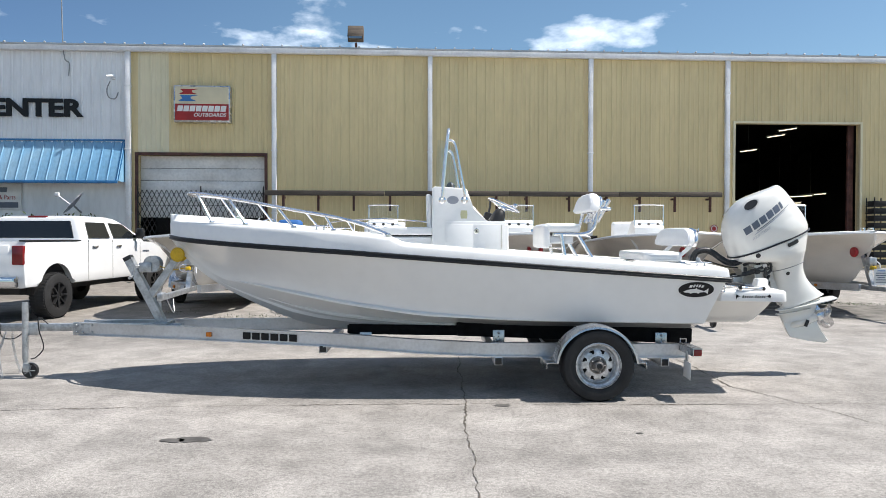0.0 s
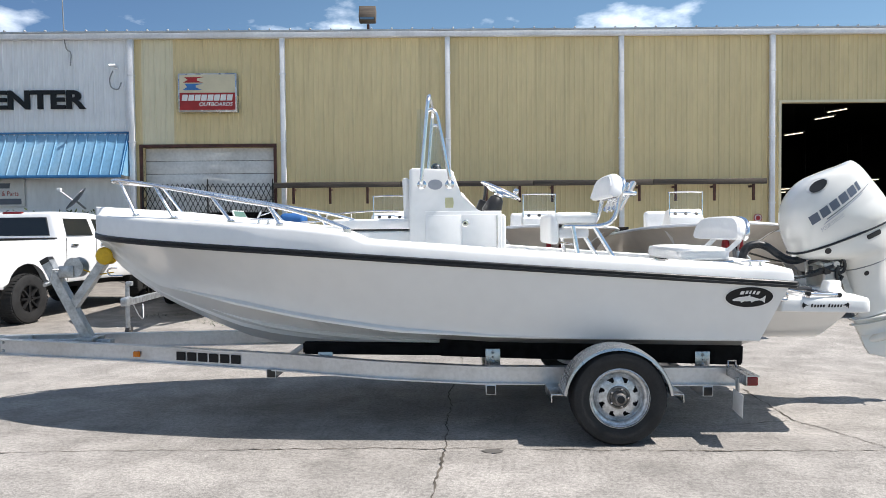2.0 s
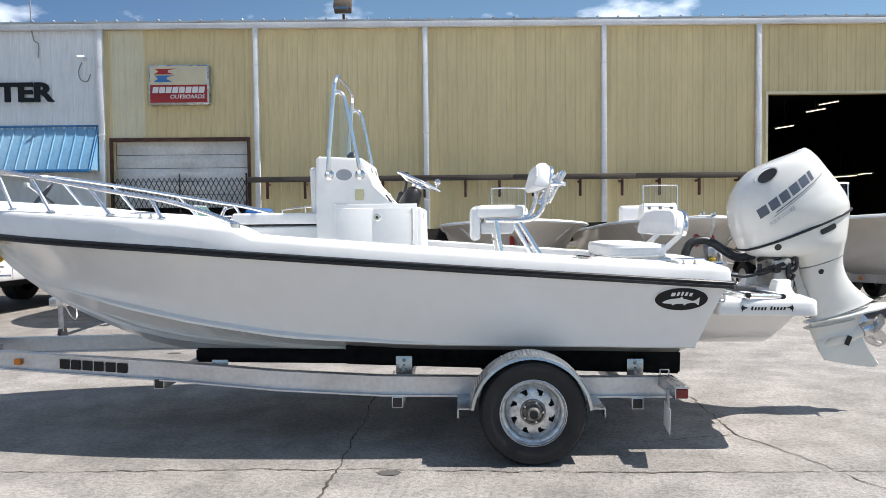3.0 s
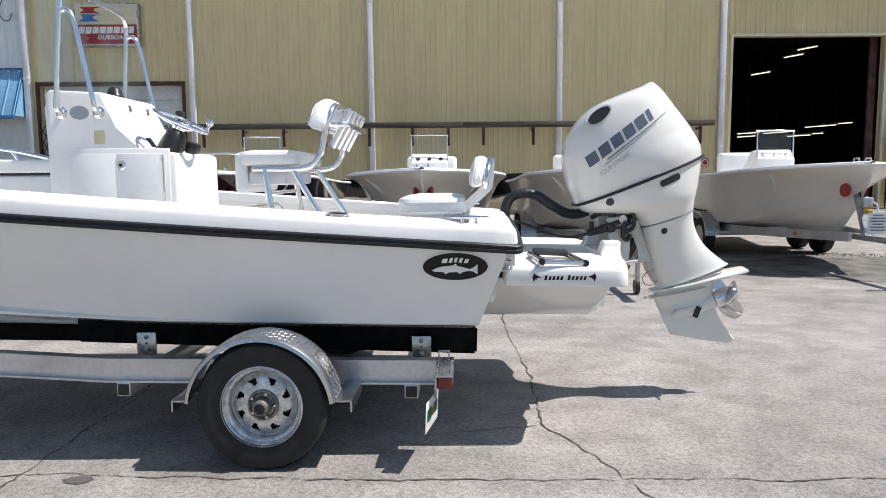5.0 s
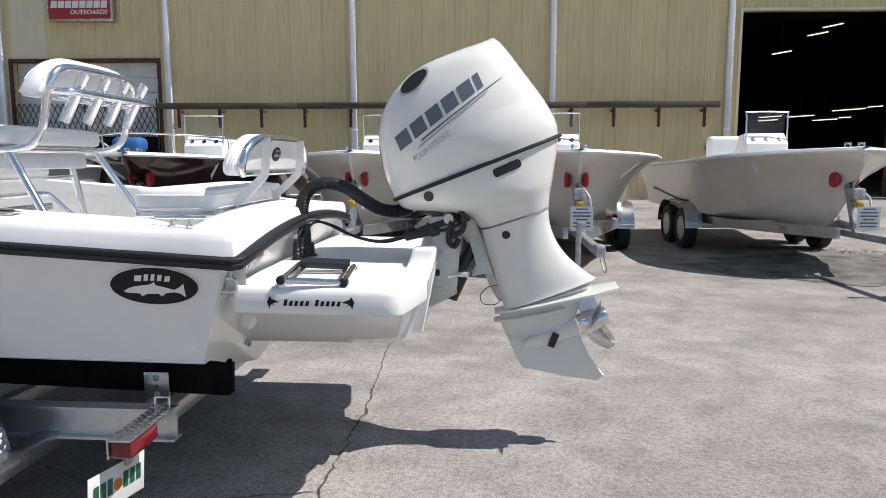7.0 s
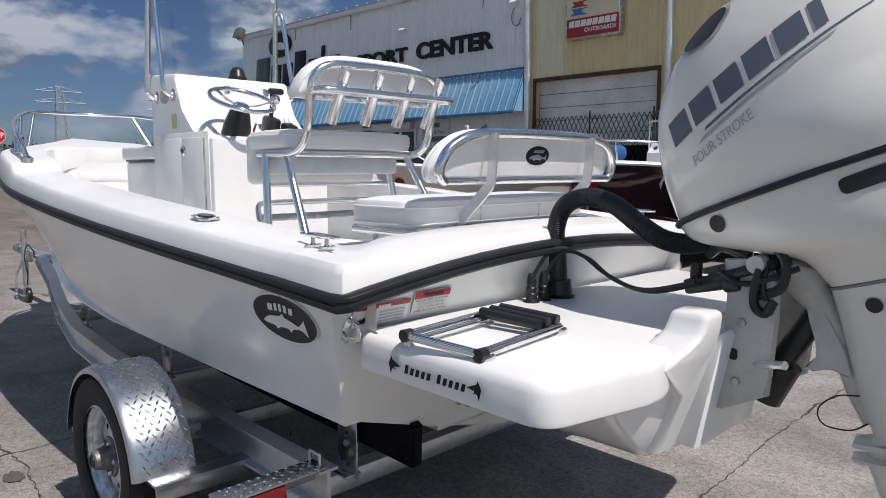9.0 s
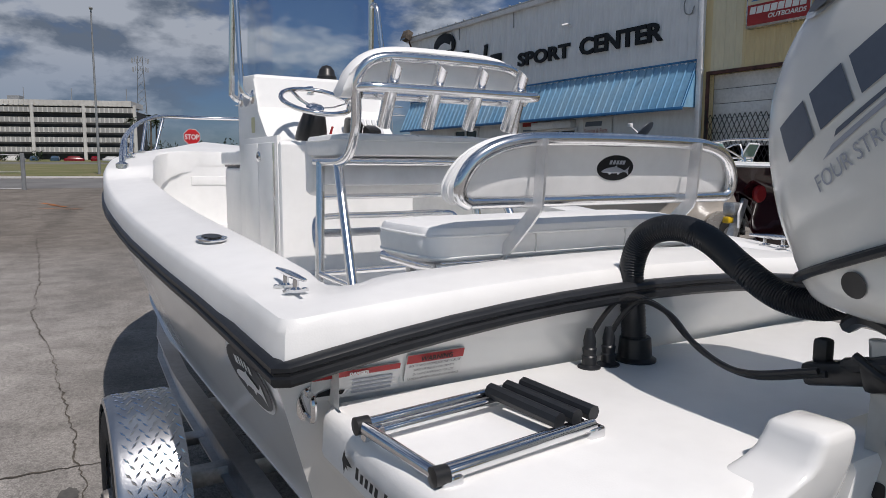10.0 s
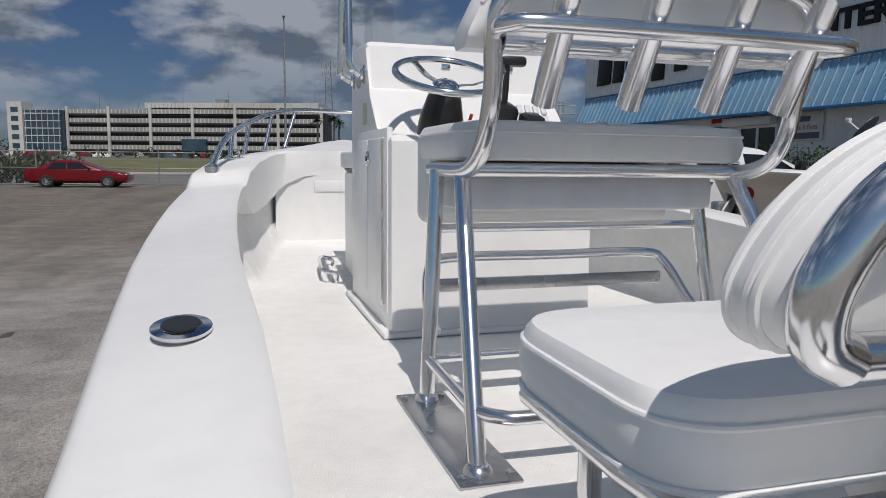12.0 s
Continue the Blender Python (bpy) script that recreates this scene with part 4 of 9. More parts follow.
# boarding ladder folded on the platform
bm = bm_new()
LA, LB, LC, LD = Vector((0.138, -0.872, 0.985)), Vector((0.368, -0.84, 0.972)), Vector((0.335, -0.485, 0.978)), Vector((0.11, -0.515, 0.99))
for p, q in ((LA, LD), (LB, LC)):
    tube(bm, [p, q], 0.012, 10)
    tube(bm, [p + Vector((0.03 if p is LA else -0.03, 0.03, -0.006)), q + Vector((0.03 if p is LA else -0.03, 0, -0.006))], 0.009, 10)
for p, q in ((LA, LB),):
    tube(bm, [p, q], 0.012, 10)
ladder = part("boarding_ladder", bm, stainless, boat, "folded stainless boarding ladder")
for p in (LA, LB):
    bm = bm_new()
    lathe(bm, [(0.017, -0.015), (0.017, 0.012), (0.0, 0.014)], axis(p, (0, -1, 0)), 12)
    part("end_cap", bm, plastic_black, ladder, "black rubber cap")
for k in range(3):
    bm = bm_new()
    o = Vector((0, 0.02 - 0.042 * k, 0.012))
    tube(bm, [LD + o + Vector((0.02, 0, 0)), LC + o - Vector((0.02, 0, 0))], 0.016, 8)
    part("tread", bm, rub_black, ladder, "black rubber ladder tread")
for p in (LA, LB, LC, LD):
    bm = bm_new()
    box(bm, p + Vector((0, 0.02 if p.y < -0.7 else 0, -0.016)), (0.03, 0.04, 0.03), bevel=0.006)
    part("ladder_foot", bm, stainless, ladder)
# warning labels on the transom face
for v0, v1, w in ((-0.90, -0.70, 0), (-0.685, -0.54, 1)):
    c, wd = (v0 + v1) / 2, v1 - v0
    M = Matrix.Translation((-0.053 + 0.006 * w, c, 1.005 + 0.014 * w)) @ R(90, "Z") @ R(109, "X")
    bm = bm_new()
    prism(bm, [(-wd / 2, -0.034), (wd / 2, -0.034), (wd / 2, 0.034), (-wd / 2, 0.034)], M, 0.003)
    lab = part("warning_label", bm, paper_white, boat, "white and red printed warning label")
    bm = bm_new()
    sheet(bm, [[(-wd / 2, 0.012 if w else 0.020), (wd / 2, 0.012 if w else 0.020), (wd / 2, 0.034), (-wd / 2, 0.034)]], M @ T(0, 0, 0.005))
    part("red_band", bm, red_paint, lab)
    bm = bm_new()
    bars = [[(-wd * 0.42 if w else -0.01, y), (wd * 0.42, y), (wd * 0.42, y + 0.005), (-wd * 0.42 if w else -0.01, y + 0.005)] for y in (-0.026, -0.016, -0.006, 0.004)]
    sheet(bm, bars, M @ T(0, 0, 0.005))
    if w:
        bm.free()
        for k, line in enumerate(("ROTATING PROPELLER MAY CAUSE", "SERIOUS INJURY OR DEATH.", "DO NOT APPROACH OR USE", "LADDER WHEN ENGINE IS RUNNING")):
            ml = words(line, 0.0088)
            wid = max(v.co.x for v in ml.vertices)
            ml.transform(M @ T(-0.066, 0.003 - 0.0115 * k, 0.006) @ Matrix.Diagonal((0.132 / wid if k in (0, 3) else 0.105 / wid, 1, 1, 1)) @ T(0 if k in (0, 3) else 0.014, 0, 0))
            ml.materials.append(decal_black)
            ol = new("label_line", ml)
            ol.parent = lab
    else:
        part("print_lines", bm, decal_light, lab)
        bm = bm_new()
        sheet(bm, [[(-0.09, -0.020), (-0.03, -0.022), (-0.025, -0.012), (-0.05, -0.010), (-0.06, -0.004), (-0.085, -0.012)]], M @ T(0, 0, 0.006))
        part("warning_picture", bm, decal_black, lab)
    me = words("WARNING" if w else "DANGER", 0.017 if w else 0.011, bold=0.0006)
    me.transform(M @ T(-0.04 if w else -0.02, 0.017 if w else 0.0225, 0.008))
    me.materials.append(decal_black if w else decal_white)
    ob = new("label_title", me)
    ob.parent = lab
# plain bars standing for the painted name along the platform edge
bm = bm_new()
M = Matrix.Translation((0.26, -0.8895, 0.902)) @ R(90, "X")
for k in range(10):
    x0 = -0.112 + 0.0205 * k + (0.016 if k > 4 else 0.0)
    h0 = 0.013 if k in (0, 5) else 0.008
    sheet(bm, [[(x0, -0.011), (x0 + 0.013, -0.011), (x0 + 0.018, h0), (x0 + 0.006, h0)]], M)
for cx_, sg in ((-0.155, 1), (0.138, -1)):
    sheet(bm, [[(cx_ + sg * a, b) for a, b in ((-0.010, -0.024), (-0.014, -0.008), (-0.018, 0.004), (-0.012, 0.016), (-0.006, 0.026), (-0.002, 0.016), (0.012, 0.010), (0.030, 0.003), (0.014, 0.000), (0.004, -0.001), (0.008, -0.010), (-0.001, -0.006), (-0.006, -0.012))][::sg]], M)
part("edge_lettering", bm, decal_black, boat, "dark painted name bars and motifs")

# ---- leaning post ----
LP = thing("leaning_post", BOAT @ T(0, 0.006, SOLE), "white vinyl leaning post on polished aluminium tube frame", "seat")


def lp(name, bm, m, label=""):
    bmesh.ops.translate(bm, vec=(0, 0, -SOLE), verts=bm.verts)
    return part(name, bm, m, LP, label)


for s in (-1, 1):
    for nm, a, b in (("front_leg", (-1.345, s * 0.405, SOLE), (-1.43, s * 0.36, 1.475)), ("rear_leg", (-0.94, s * 0.42, SOLE), (-1.265, s * 0.352, 1.475))):
        bm = bm_new()
        tube(bm, [a, b], 0.0185, 14)
        lathe(bm, [(0.03, 0.006), (0.026, 0.016), (0.019, 0.022)], T(*a), 16)
        lp(nm, bm, alu_tube)
    bm = bm_new()
    box(bm, (-1.14, s * 0.41, SOLE + 0.004), (0.50, 0.12, 0.008), bevel=0.003)
    pl = lp("foot_plate", bm, alu_brushed, "brushed aluminium foot plate")
    for du in (-0.22, 0.0, 0.22):
        for dv in (-0.045, 0.045):
            bm = bm_new()
            lathe(bm, [(0.008, 0), (0.008, 0.003), (0.004, 0.005)], T(-1.14 + du, s * 0.41 + dv, 0.008), 8)
            part("screw", bm, stainless, pl)
    bm = bm_new()
    tube(bm, [(-1.36, s * 0.398, 1.03), (-1.0, s * 0.408, 1.03)], 0.012, 10)
    lp("side_stretcher", bm, alu_tube)
# arm running back and up into the backrest hoop
bm = bm_new()
rise_ = lambda z: z if z < 1.735 else 1.735 + (z - 1.735) * 0.735
arm = [(-1.50, -0.352, 1.478), (-1.42, -0.353, 1.478), (-1.30, -0.355, 1.476), (-1.20, -0.356, 1.482), (-1.135, -0.356, 1.51), (-1.095, -0.355, 1.57), (-1.075, -0.354, 1.65), (-1.055, -0.352, 1.735), (-1.04, -0.345, 1.80), (-1.03, -0.32, 1.852), (-1.024, -0.27, 1.883), (-1.022, -0.19, 1.893), (-1.021, 0.0, 1.896)]
arm = [(u, v * (1 + 0.03 * (z > 1.7)), rise_(z)) for u, v, z in arm]
tube(bm, arm + [(u, -v, z) for u, v, z in reversed(arm[:-1])], 0.0185, 14, smooth=4)
lp("backrest_hoop", bm, alu_tube, "polished aluminium arm and backrest hoop")
bm = bm_new()
tube(bm, [(-1.055, -0.352, 1.735), (-0.99, -0.372, 1.733), (-0.955, -0.365, 1.732), (-0.938, -0.33, 1.731), (-0.934, -0.25, 1.731), (-0.934, 0.25, 1.731), (-0.938, 0.33, 1.731), (-0.955, 0.365, 1.732), (-0.99, 0.372, 1.733), (-1.055, 0.352, 1.735)], 0.0165, 14, smooth=4)
tube(bm, [(-1.05, -0.345, 1.715), (-1.05, 0.345, 1.715)], 0.0155, 12)
lp("rod_rack_rail", bm, alu_tube, "polished aluminium rod rack rail")
for k in range(4):
    v = -0.260 + 0.1825 * k
    bm = bm_new()
    ax = axis((-1.050, v, 1.606), (0.110, 0, 0.205))
    L = 0.238
    ring = lambda r, cut, h: [ax @ Vector((r * math.cos(a), r * math.sin(a), h + cut * math.cos(a))) for a in (2 * math.pi * j / 20 for j in range(20))]
    loft(bm, [ring(0.0245, 0.0, 0), ring(0.0245, -0.016, L), ring(0.022, -0.016, L), ring(0.022, 0, 0.01)], True)
    tube(bm, [(-1.05, v - 0.03, 1.715), (-1.0, v - 0.012, 1.705)], 0.006, 8)
    lp("rod_tube", bm, alu_tube, "polished aluminium rod holder tube")
bm = bm_new()
rr = []
for v in np.linspace(-0.410, 0.410, 35):
    zb, zt = 1.704, 1.704 + 0.195 * max(0.02, (1 - abs(v / 0.416) ** 4.2)) ** 0.5
    th, u0, sl = 0.085, -1.068, 0.16
    zm = (zb + zt) / 2
    rr.append([(u0 + sl * (z - 1.7) + du, v, z) for du, z in ((0, zb + 0.02), (-th * 0.2, zb + 0.004), (-th * 0.8, zb + 0.004), (-th, zb + 0.02), (-th * 1.12, zm), (-th, zt - 0.022), (-th * 0.8, zt - 0.004), (-th * 0.5, zt + 0.003), (-th * 0.2, zt - 0.004), (0, zt - 0.02), (0.004, zm))])
loft(bm, rr, True)
bmesh.ops.recalc_face_normals(bm, faces=bm.faces)
lp("backrest_cushion", bm, vinyl, "white padded backrest", )
for q in (9, 5):
    bm = bm_new()
    tube(bm, [(r[q][0], r[q][1], r[q][2]) for r in rr[1:-1]], 0.004, 6)
    lp("backrest_piping", bm, vinyl)


def pad(plan, z0, z1, r):
    """A stuffed cushion: a rounded plan with soft upper and lower edges."""
    cx = sum(p[0] for p in plan) / len(plan)
    hx, hy = max(p[0] for p in plan) - cx, max(abs(p[1]) for p in plan)
    bm = bm_new()
    rings_ = []
    prof_ = [(0.35, z0 + 0.002), (r * 0.5, z0 + 0.002), (r * 0.15, z0 + 0.008), (0.0, z0 + 0.02), (-0.004, (z0 + z1) / 2), (0.0, z1 - r), (r * 0.06, z1 - r * 0.55), (r * 0.3, z1 - r * 0.2), (r, z1 - 0.004), (r * 2.4, z1 + 0.004), (0.35, z1 + 0.009)]
    for ins, z in prof_:
        kx, ky = max(0.03, 1 - ins / hx), max(0.03, 1 - ins / hy)
        rings_.append([(cx + (x - cx) * kx, y * ky, z) for x, y in plan])
    loft(bm, rings_, True)
    return bm


lp("seat_cushion", pad(rounded([(-1.585, -0.372), (-1.232, -0.372), (-1.232, 0.382), (-1.585, 0.382)], [0.05, 0.075, 0.075, 0.05], 7), 1.497, 1.586, 0.026), vinyl, "white padded leaning seat")
for v in (0.0,):
    bm = bm_new()
    tube(bm, [(-1.238, v, 1.505), (-1.236, v, 1.555), (-1.26, v, 1.584), (-1.32, v, 1.592), (-1.5, v, 1.592)], 0.003, 6, smooth=3)
    lp("cushion_seam", bm, vinyl_grey)
bm = bm_new()
tube(bm, [(x, y, 1.562) for x, y in rounded([(-1.586, -0.373), (-1.231, -0.373), (-1.231, 0.383), (-1.586, 0.383)], [0.05, 0.075, 0.075, 0.05], 7)], 0.0035, 6, closed=True)
lp("cushion_piping", bm, vinyl)
bm = bm_new()
box(bm, (-1.575, 0, 1.455), (0.07, 0.74, 0.24), bevel=0.03, seg=3)
lp("front_bolster", bm, vinyl, "white padded front bolster")
bm = bm_new()
box(bm, (-1.42, 0, 1.425), (0.24, 0.66, 0.085), bevel=0.02)
lp("under_seat_bin", bm, trim_white, "white under-seat bin")
for pts, r, k in (([(-1.50, -0.352, 1.478), (-1.50, 0.352, 1.478)], 0.0165, 0), ([(-1.262, -0.355, 1.478), (-1.262, 0.355, 1.478)], 0.0165, 0), ([(-1.425, -0.36, 1.335), (-1.425, 0.36, 1.335)], 0.011, 0), ([(-1.36, -0.398, 1.03), (-1.36, 0.398, 1.03)], 0.012, 0), ([(-1.0, -0.408, 1.03), (-0.955, -0.37, 1.03), (-0.94, -0.28, 1.03), (-0.94, 0.28, 1.03), (-0.955, 0.37, 1.03), (-1.0, 0.408, 1.03)], 0.0135, 3)):
    bm = bm_new()
    tube(bm, pts, r, 12, smooth=k)
    lp("cross_tube", bm, alu_tube)
bm = bm_new()
tube(bm, [(-1.38, -0.375, 1.09), (-1.45, -0.375, 1.13), (-1.53, -0.35, 1.22), (-1.55, -0.29, 1.245), (-1.555, 0.0, 1.245), (-1.55, 0.29, 1.245), (-1.53, 0.35, 1.22), (-1.45, 0.375, 1.13), (-1.38, 0.375, 1.09)], 0.0135, 12, smooth=4)
lp("footrest_hoop", bm, alu_tube)
bm = bm_new()
box(bm, (-1.53, 0, 1.175), (0.012, 0.68, 0.035), bevel=0.004)
lp("footrest_plate", bm, alu_brushed, "flat aluminium footrest plate")

# ---- rear bench with flip backrest ----
RB = thing("rear_bench_seat", BOAT @ T(0.0, 0.002, SOLE), "white vinyl rear bench with flip-over backrest on aluminium frame", "seat")


def rb(name, bm, m, label=""):
    bmesh.ops.translate(bm, vec=(0, 0, -SOLE), verts=bm.verts)
    return part(name, bm, m, RB, label)


RBP = rounded([(-0.64, -0.50), (-0.255, -0.50), (-0.255, 0.50), (-0.64, 0.50)], [0.12, 0.085, 0.085, 0.12], 8)
rb("bench_cushion", pad(RBP, 1.207, 1.306, 0.028), vinyl, "white padded bench cushion")
for z, k in ((1.279, 1.001), (1.222, 1.001)):
    bm = bm_new()
    tube(bm, [(-0.4475 + (u + 0.4475) * k, v * k, z) for u, v in RBP], 0.0038, 8, closed=True)
    rb("cushion_piping", bm, vinyl)
for v in (-0.17, 0.17):
    bm = bm_new()
    tube(bm, [(-0.254, v, 1.225), (-0.252, v, 1.275)], 0.003, 6)
    rb("cushion_seam", bm, vinyl_grey)
bm = bm_new()
tube(bm, [(-0.62, -0.46, 1.192), (-0.29, -0.46, 1.192), (-0.25, -0.42, 1.192), (-0.25, 0.42, 1.192), (-0.29, 0.46, 1.192), (-0.62, 0.46, 1.192)], 0.0165, 12, smooth=3)
rb("bench_frame", bm, alu_tube)
for u in (-0.60, -0.34):
    for v in (-0.38, 0.38):
        bm = bm_new()
        tube(bm, [(u, v, SOLE), (u, v, 1.19)], 0.016, 12)
        rb("bench_leg", bm, alu_tube)
# half-round backrest pad, leaning back a little
BKO = [(-0.452, 1.362), (0.452, 1.362), (0.482, 1.378), (0.492, 1.405), (0.486, 1.428), (0.469, 1.460), (0.440, 1.490), (0.400, 1.514), (0.355, 1.530), (0.30, 1.540), (0.15, 1.545)]
BKO = BKO + [(-x, z) for x, z in reversed(BKO[2:])]
for _ in range(2):
    BKO = [(a[0] + (b[0] - a[0]) * k, a[1] + (b[1] - a[1]) * k) for a, b in zip(BKO, BKO[1:] + BKO[:1]) for k in (0.25, 0.75)]


def back_turn(x, d, z):
    return (-0.156 - d + 0.20 * (z - 1.372), x * 1.03, z)


bm = pad([(x, z - 1.457) for x, z in BKO], 0.0, 0.070, 0.022)
for v in bm.verts:
    v.co = back_turn(v.co.x, v.co.z, v.co.y + 1.457)
bmesh.ops.recalc_face_normals(bm, faces=bm.faces)
rb("backrest_cushion", bm, vinyl, "white padded flip backrest")
for d in (0.022, 0.030, 0.050):
    bm = bm_new()
    tube(bm, [back_turn(x * 1.002, d, 1.45 + (z - 1.45) * 1.004) for x, z in BKO], 0.0034, 6, closed=True)
    rb("backrest_piping", bm, vinyl)
bm = bm_new()
hp = [(-0.192, -0.45, 1.366), (-0.190, -0.474, 1.385), (-0.183, -0.476, 1.43), (-0.175, -0.450, 1.485), (-0.166, -0.402, 1.525), (-0.160, -0.335, 1.549), (-0.158, -0.25, 1.558), (-0.157, 0.0, 1.562)]
hp = [(u + 0.052, v * 1.03, 1.372 + (z - 1.368) * 0.82) for u, v, z in hp]
hp = hp + [(u, -v, z) for u, v, z in reversed(hp[:-1])]
tube(bm, hp, 0.018, 14, smooth=4)
tube(bm, [(-0.138, -0.463, 1.372), (-0.138, 0.463, 1.372)], 0.0155, 14)
rb("backrest_hoop", bm, alu_tube, "polished aluminium backrest hoop")
for v in (-0.280, 0.280):
    bm = bm_new()
    tube(bm, [(-0.092, v, 1.530), (-0.094, v, 1.508), (-0.099, v, 1.44), (-0.106, v, 1.372), (-0.122, v, 1.345), (-0.207, v, 1.268), (-0.295, v, 1.192)], 0.01, flat=(0.038, 0.007), smooth=3)
    rb("support_bar", bm, alu_satin, "flat satin aluminium support bar")
BDG = Matrix.Translation((-0.1435, 0.012, 1.458)) @ R(90, "Z") @ R(100, "X")
bm = bm_new()
prism(bm, oval(0.067, 0.035, 32), BDG, 0.004)
rb("round_badge", bm, decal_black, "black oval badge with white shape")
bm = bm_new()
sheet(bm, [[(x * 0.45, y * 0.48) for x, y in FISH[0]]] + [[(x, 0.010), (x + 0.009, 0.010), (x + 0.012, 0.021), (x + 0.003, 0.021)] for x in (-0.028, -0.015, -0.003, 0.009, 0.020)], BDG @ T(0, 0, 0.0065))
rb("badge_shape", bm, decal_light)
# ---- outboard motor, tilted on the bracket ----
OB = thing("outboard_motor", BOAT @ T(0.585, 0.045, 0.85), "pearl white four-stroke outboard motor tilted up on the bracket", "outboard motor")
EA = radians(21.5)
EX, EZ = Vector((math.cos(EA), 0, math.sin(EA))), Vector((-math.sin(EA), 0, math.cos(EA)))


def ep(name, bm, m, label="", parent=None, angle=38):
    bmesh.ops.translate(bm, vec=(-0.6, 0, -0.85), verts=bm.verts)
    return part(name, bm, m, parent or OB, label, angle)


def cross(F, B, hw, n=36, p=0.72, q=0.72, slim=0.0):
    """A rounded section between a front and a back point."""
    F, B = Vector((F[0], 0, F[1])), Vector((B[0], 0, B[1]))
    mid, ax = (F + B) / 2, (B - F) / 2
    out = []
    for i in range(n):
        a = 2 * math.pi * i / n
        c, s = math.cos(a), math.sin(a)
        out.append(mid + ax * (abs(c) ** p * (1 if c > 0 else -1)) + Vector((0, hw * (1 - slim * max(0.0, c)) * abs(s) ** q * (1 if s > 0 else -1), 0)))
    return out


def dense(st, k=4):
    """Smooth stations of (front, back, half width)."""
    flat_ = [Vector((f[0], f[1], b[0])) for f, b, h in st]
    rest = [Vector((b[1], h, 0)) for f, b, h in st]
    return [((p.x, p.y), (p.z, q.x), q.y) for p, q in zip(smooth_path(flat_, k), smooth_path(rest, k))]


upper = [((0.462, 1.243), (1.252, 1.553), 0.250), ((0.415, 1.36), (1.238, 1.615), 0.268), ((0.388, 1.50), (1.19, 1.70), 0.272), ((0.398, 1.62), (1.135, 1.775), 0.262), ((0.452, 1.735), (1.072, 1.855), 0.240), ((0.56, 1.845), (1.015, 1.93), 0.200), ((0.715, 1.918), (0.975, 1.975), 0.135), ((0.85, 1.968), (0.95, 1.998), 0.062), ((0.905, 1.995), (0.938, 2.006), 0.018)]
bm = bm_new()
loft(bm, [cross(F, B, h, n=64, slim=0.26) for F, B, h in dense(upper, 7)], True)
# raised shoulder at the lower rear of each side
for v in bm.verts:
    d = v.co - Vector((1.06, 0, 1.53))
    q = (d.dot(EX) / 0.24) ** 2 + (d.dot(EZ) / 0.15) ** 2
    if q < 1 and abs(v.co.y) > 0.05:
        v.co.y *= 1 + 0.075 * (1 - q) ** 0.8
cowl = ep("cowling", bm, engine_white, "pearl white upper cowling", angle=50)
lower = [((0.468, 1.228), (1.252, 1.538), 0.250), ((0.505, 1.195), (1.248, 1.47), 0.247), ((0.60, 1.178), (1.238, 1.40), 0.240), ((0.72, 1.172), (1.228, 1.33), 0.222), ((0.815, 1.160), (1.218, 1.265), 0.185), ((0.878, 1.098), (1.214, 1.208), 0.150)]
bm = bm_new()
loft(bm, [cross(F, B, h, p=0.7, slim=0.26) for F, B, h in dense(lower)], True)
pan = ep("lower_cowl", bm, engine_white, "pearl white lower cowl", angle=50)
leg = [((0.880, 1.088), (1.213, 1.198), 0.146), ((0.905, 1.0), (1.222, 1.12), 0.120), ((0.93, 0.90), (1.255, 1.035), 0.100), ((0.962, 0.80), (1.315, 0.955), 0.092), ((0.995, 0.715), (1.41, 0.878), 0.090), ((0.99, 0.688), (1.45, 0.855), 0.095)]
bm = bm_new()
loft(bm, [cross(F, B, h, p=0.8, slim=0.22) for F, B, h in dense(leg)], True)
mid = ep("midsection", bm, engine_white, "pearl white midsection", angle=50)
seam = [v * 1.006 + Vector((0, 0, 0)) * 0 for v in cross((0.462, 1.2355), (1.255, 1.5455), 0.256, slim=0.26)]
c0 = sum(seam, Vector()) / len(seam)
bm = bm_new()
tube(bm, [Vector((p.x + (p.x - c0.x) * 0.004 - 0.003, p.y * 1.004, p.z - 0.008)) for p in seam], 0.0095, 8, closed=True)
ep("cowl_seal", bm, rub_black, "black cowl seal")
bm = bm_new()
tube(bm, cross((0.879, 1.093), (1.2135, 1.203), 0.1485, slim=0.24), 0.0035, 6, closed=True)
ep("split_line", bm, steel_grey)


def on_side(bm, s, target, off=0.003):
    """Shapes drawn in the plane of the cowl seam (x along it, y up), laid on the side s."""
    return drape(bm, target, (0, -s, 0), off)


def side_frame(o, s, turn=0.0):
    e = EX * math.cos(turn) + EZ * math.sin(turn)
    h = EZ * math.cos(turn) - EX * math.sin(turn)
    if s < 0:
        return Matrix(((e.x, h.x, 0, o[0] - 0.6), (0, 0, -1, -0.6), (e.z, h.z, 0, o[1] - 0.85), (0, 0, 0, 1)))
    return Matrix(((-e.x, h.x, 0, o[0] - 0.6), (0, 0, 1, 0.6), (-e.z, h.z, 0, o[1] - 0.85), (0, 0, 0, 1)))


def drawn(name, polys, m, s, target, F, off=0.003, label=""):
    bm = bm_new()
    sheet(bm, polys, F)
    on_side(bm, s, target.data, off)
    return part(name, bm, m, OB, label)


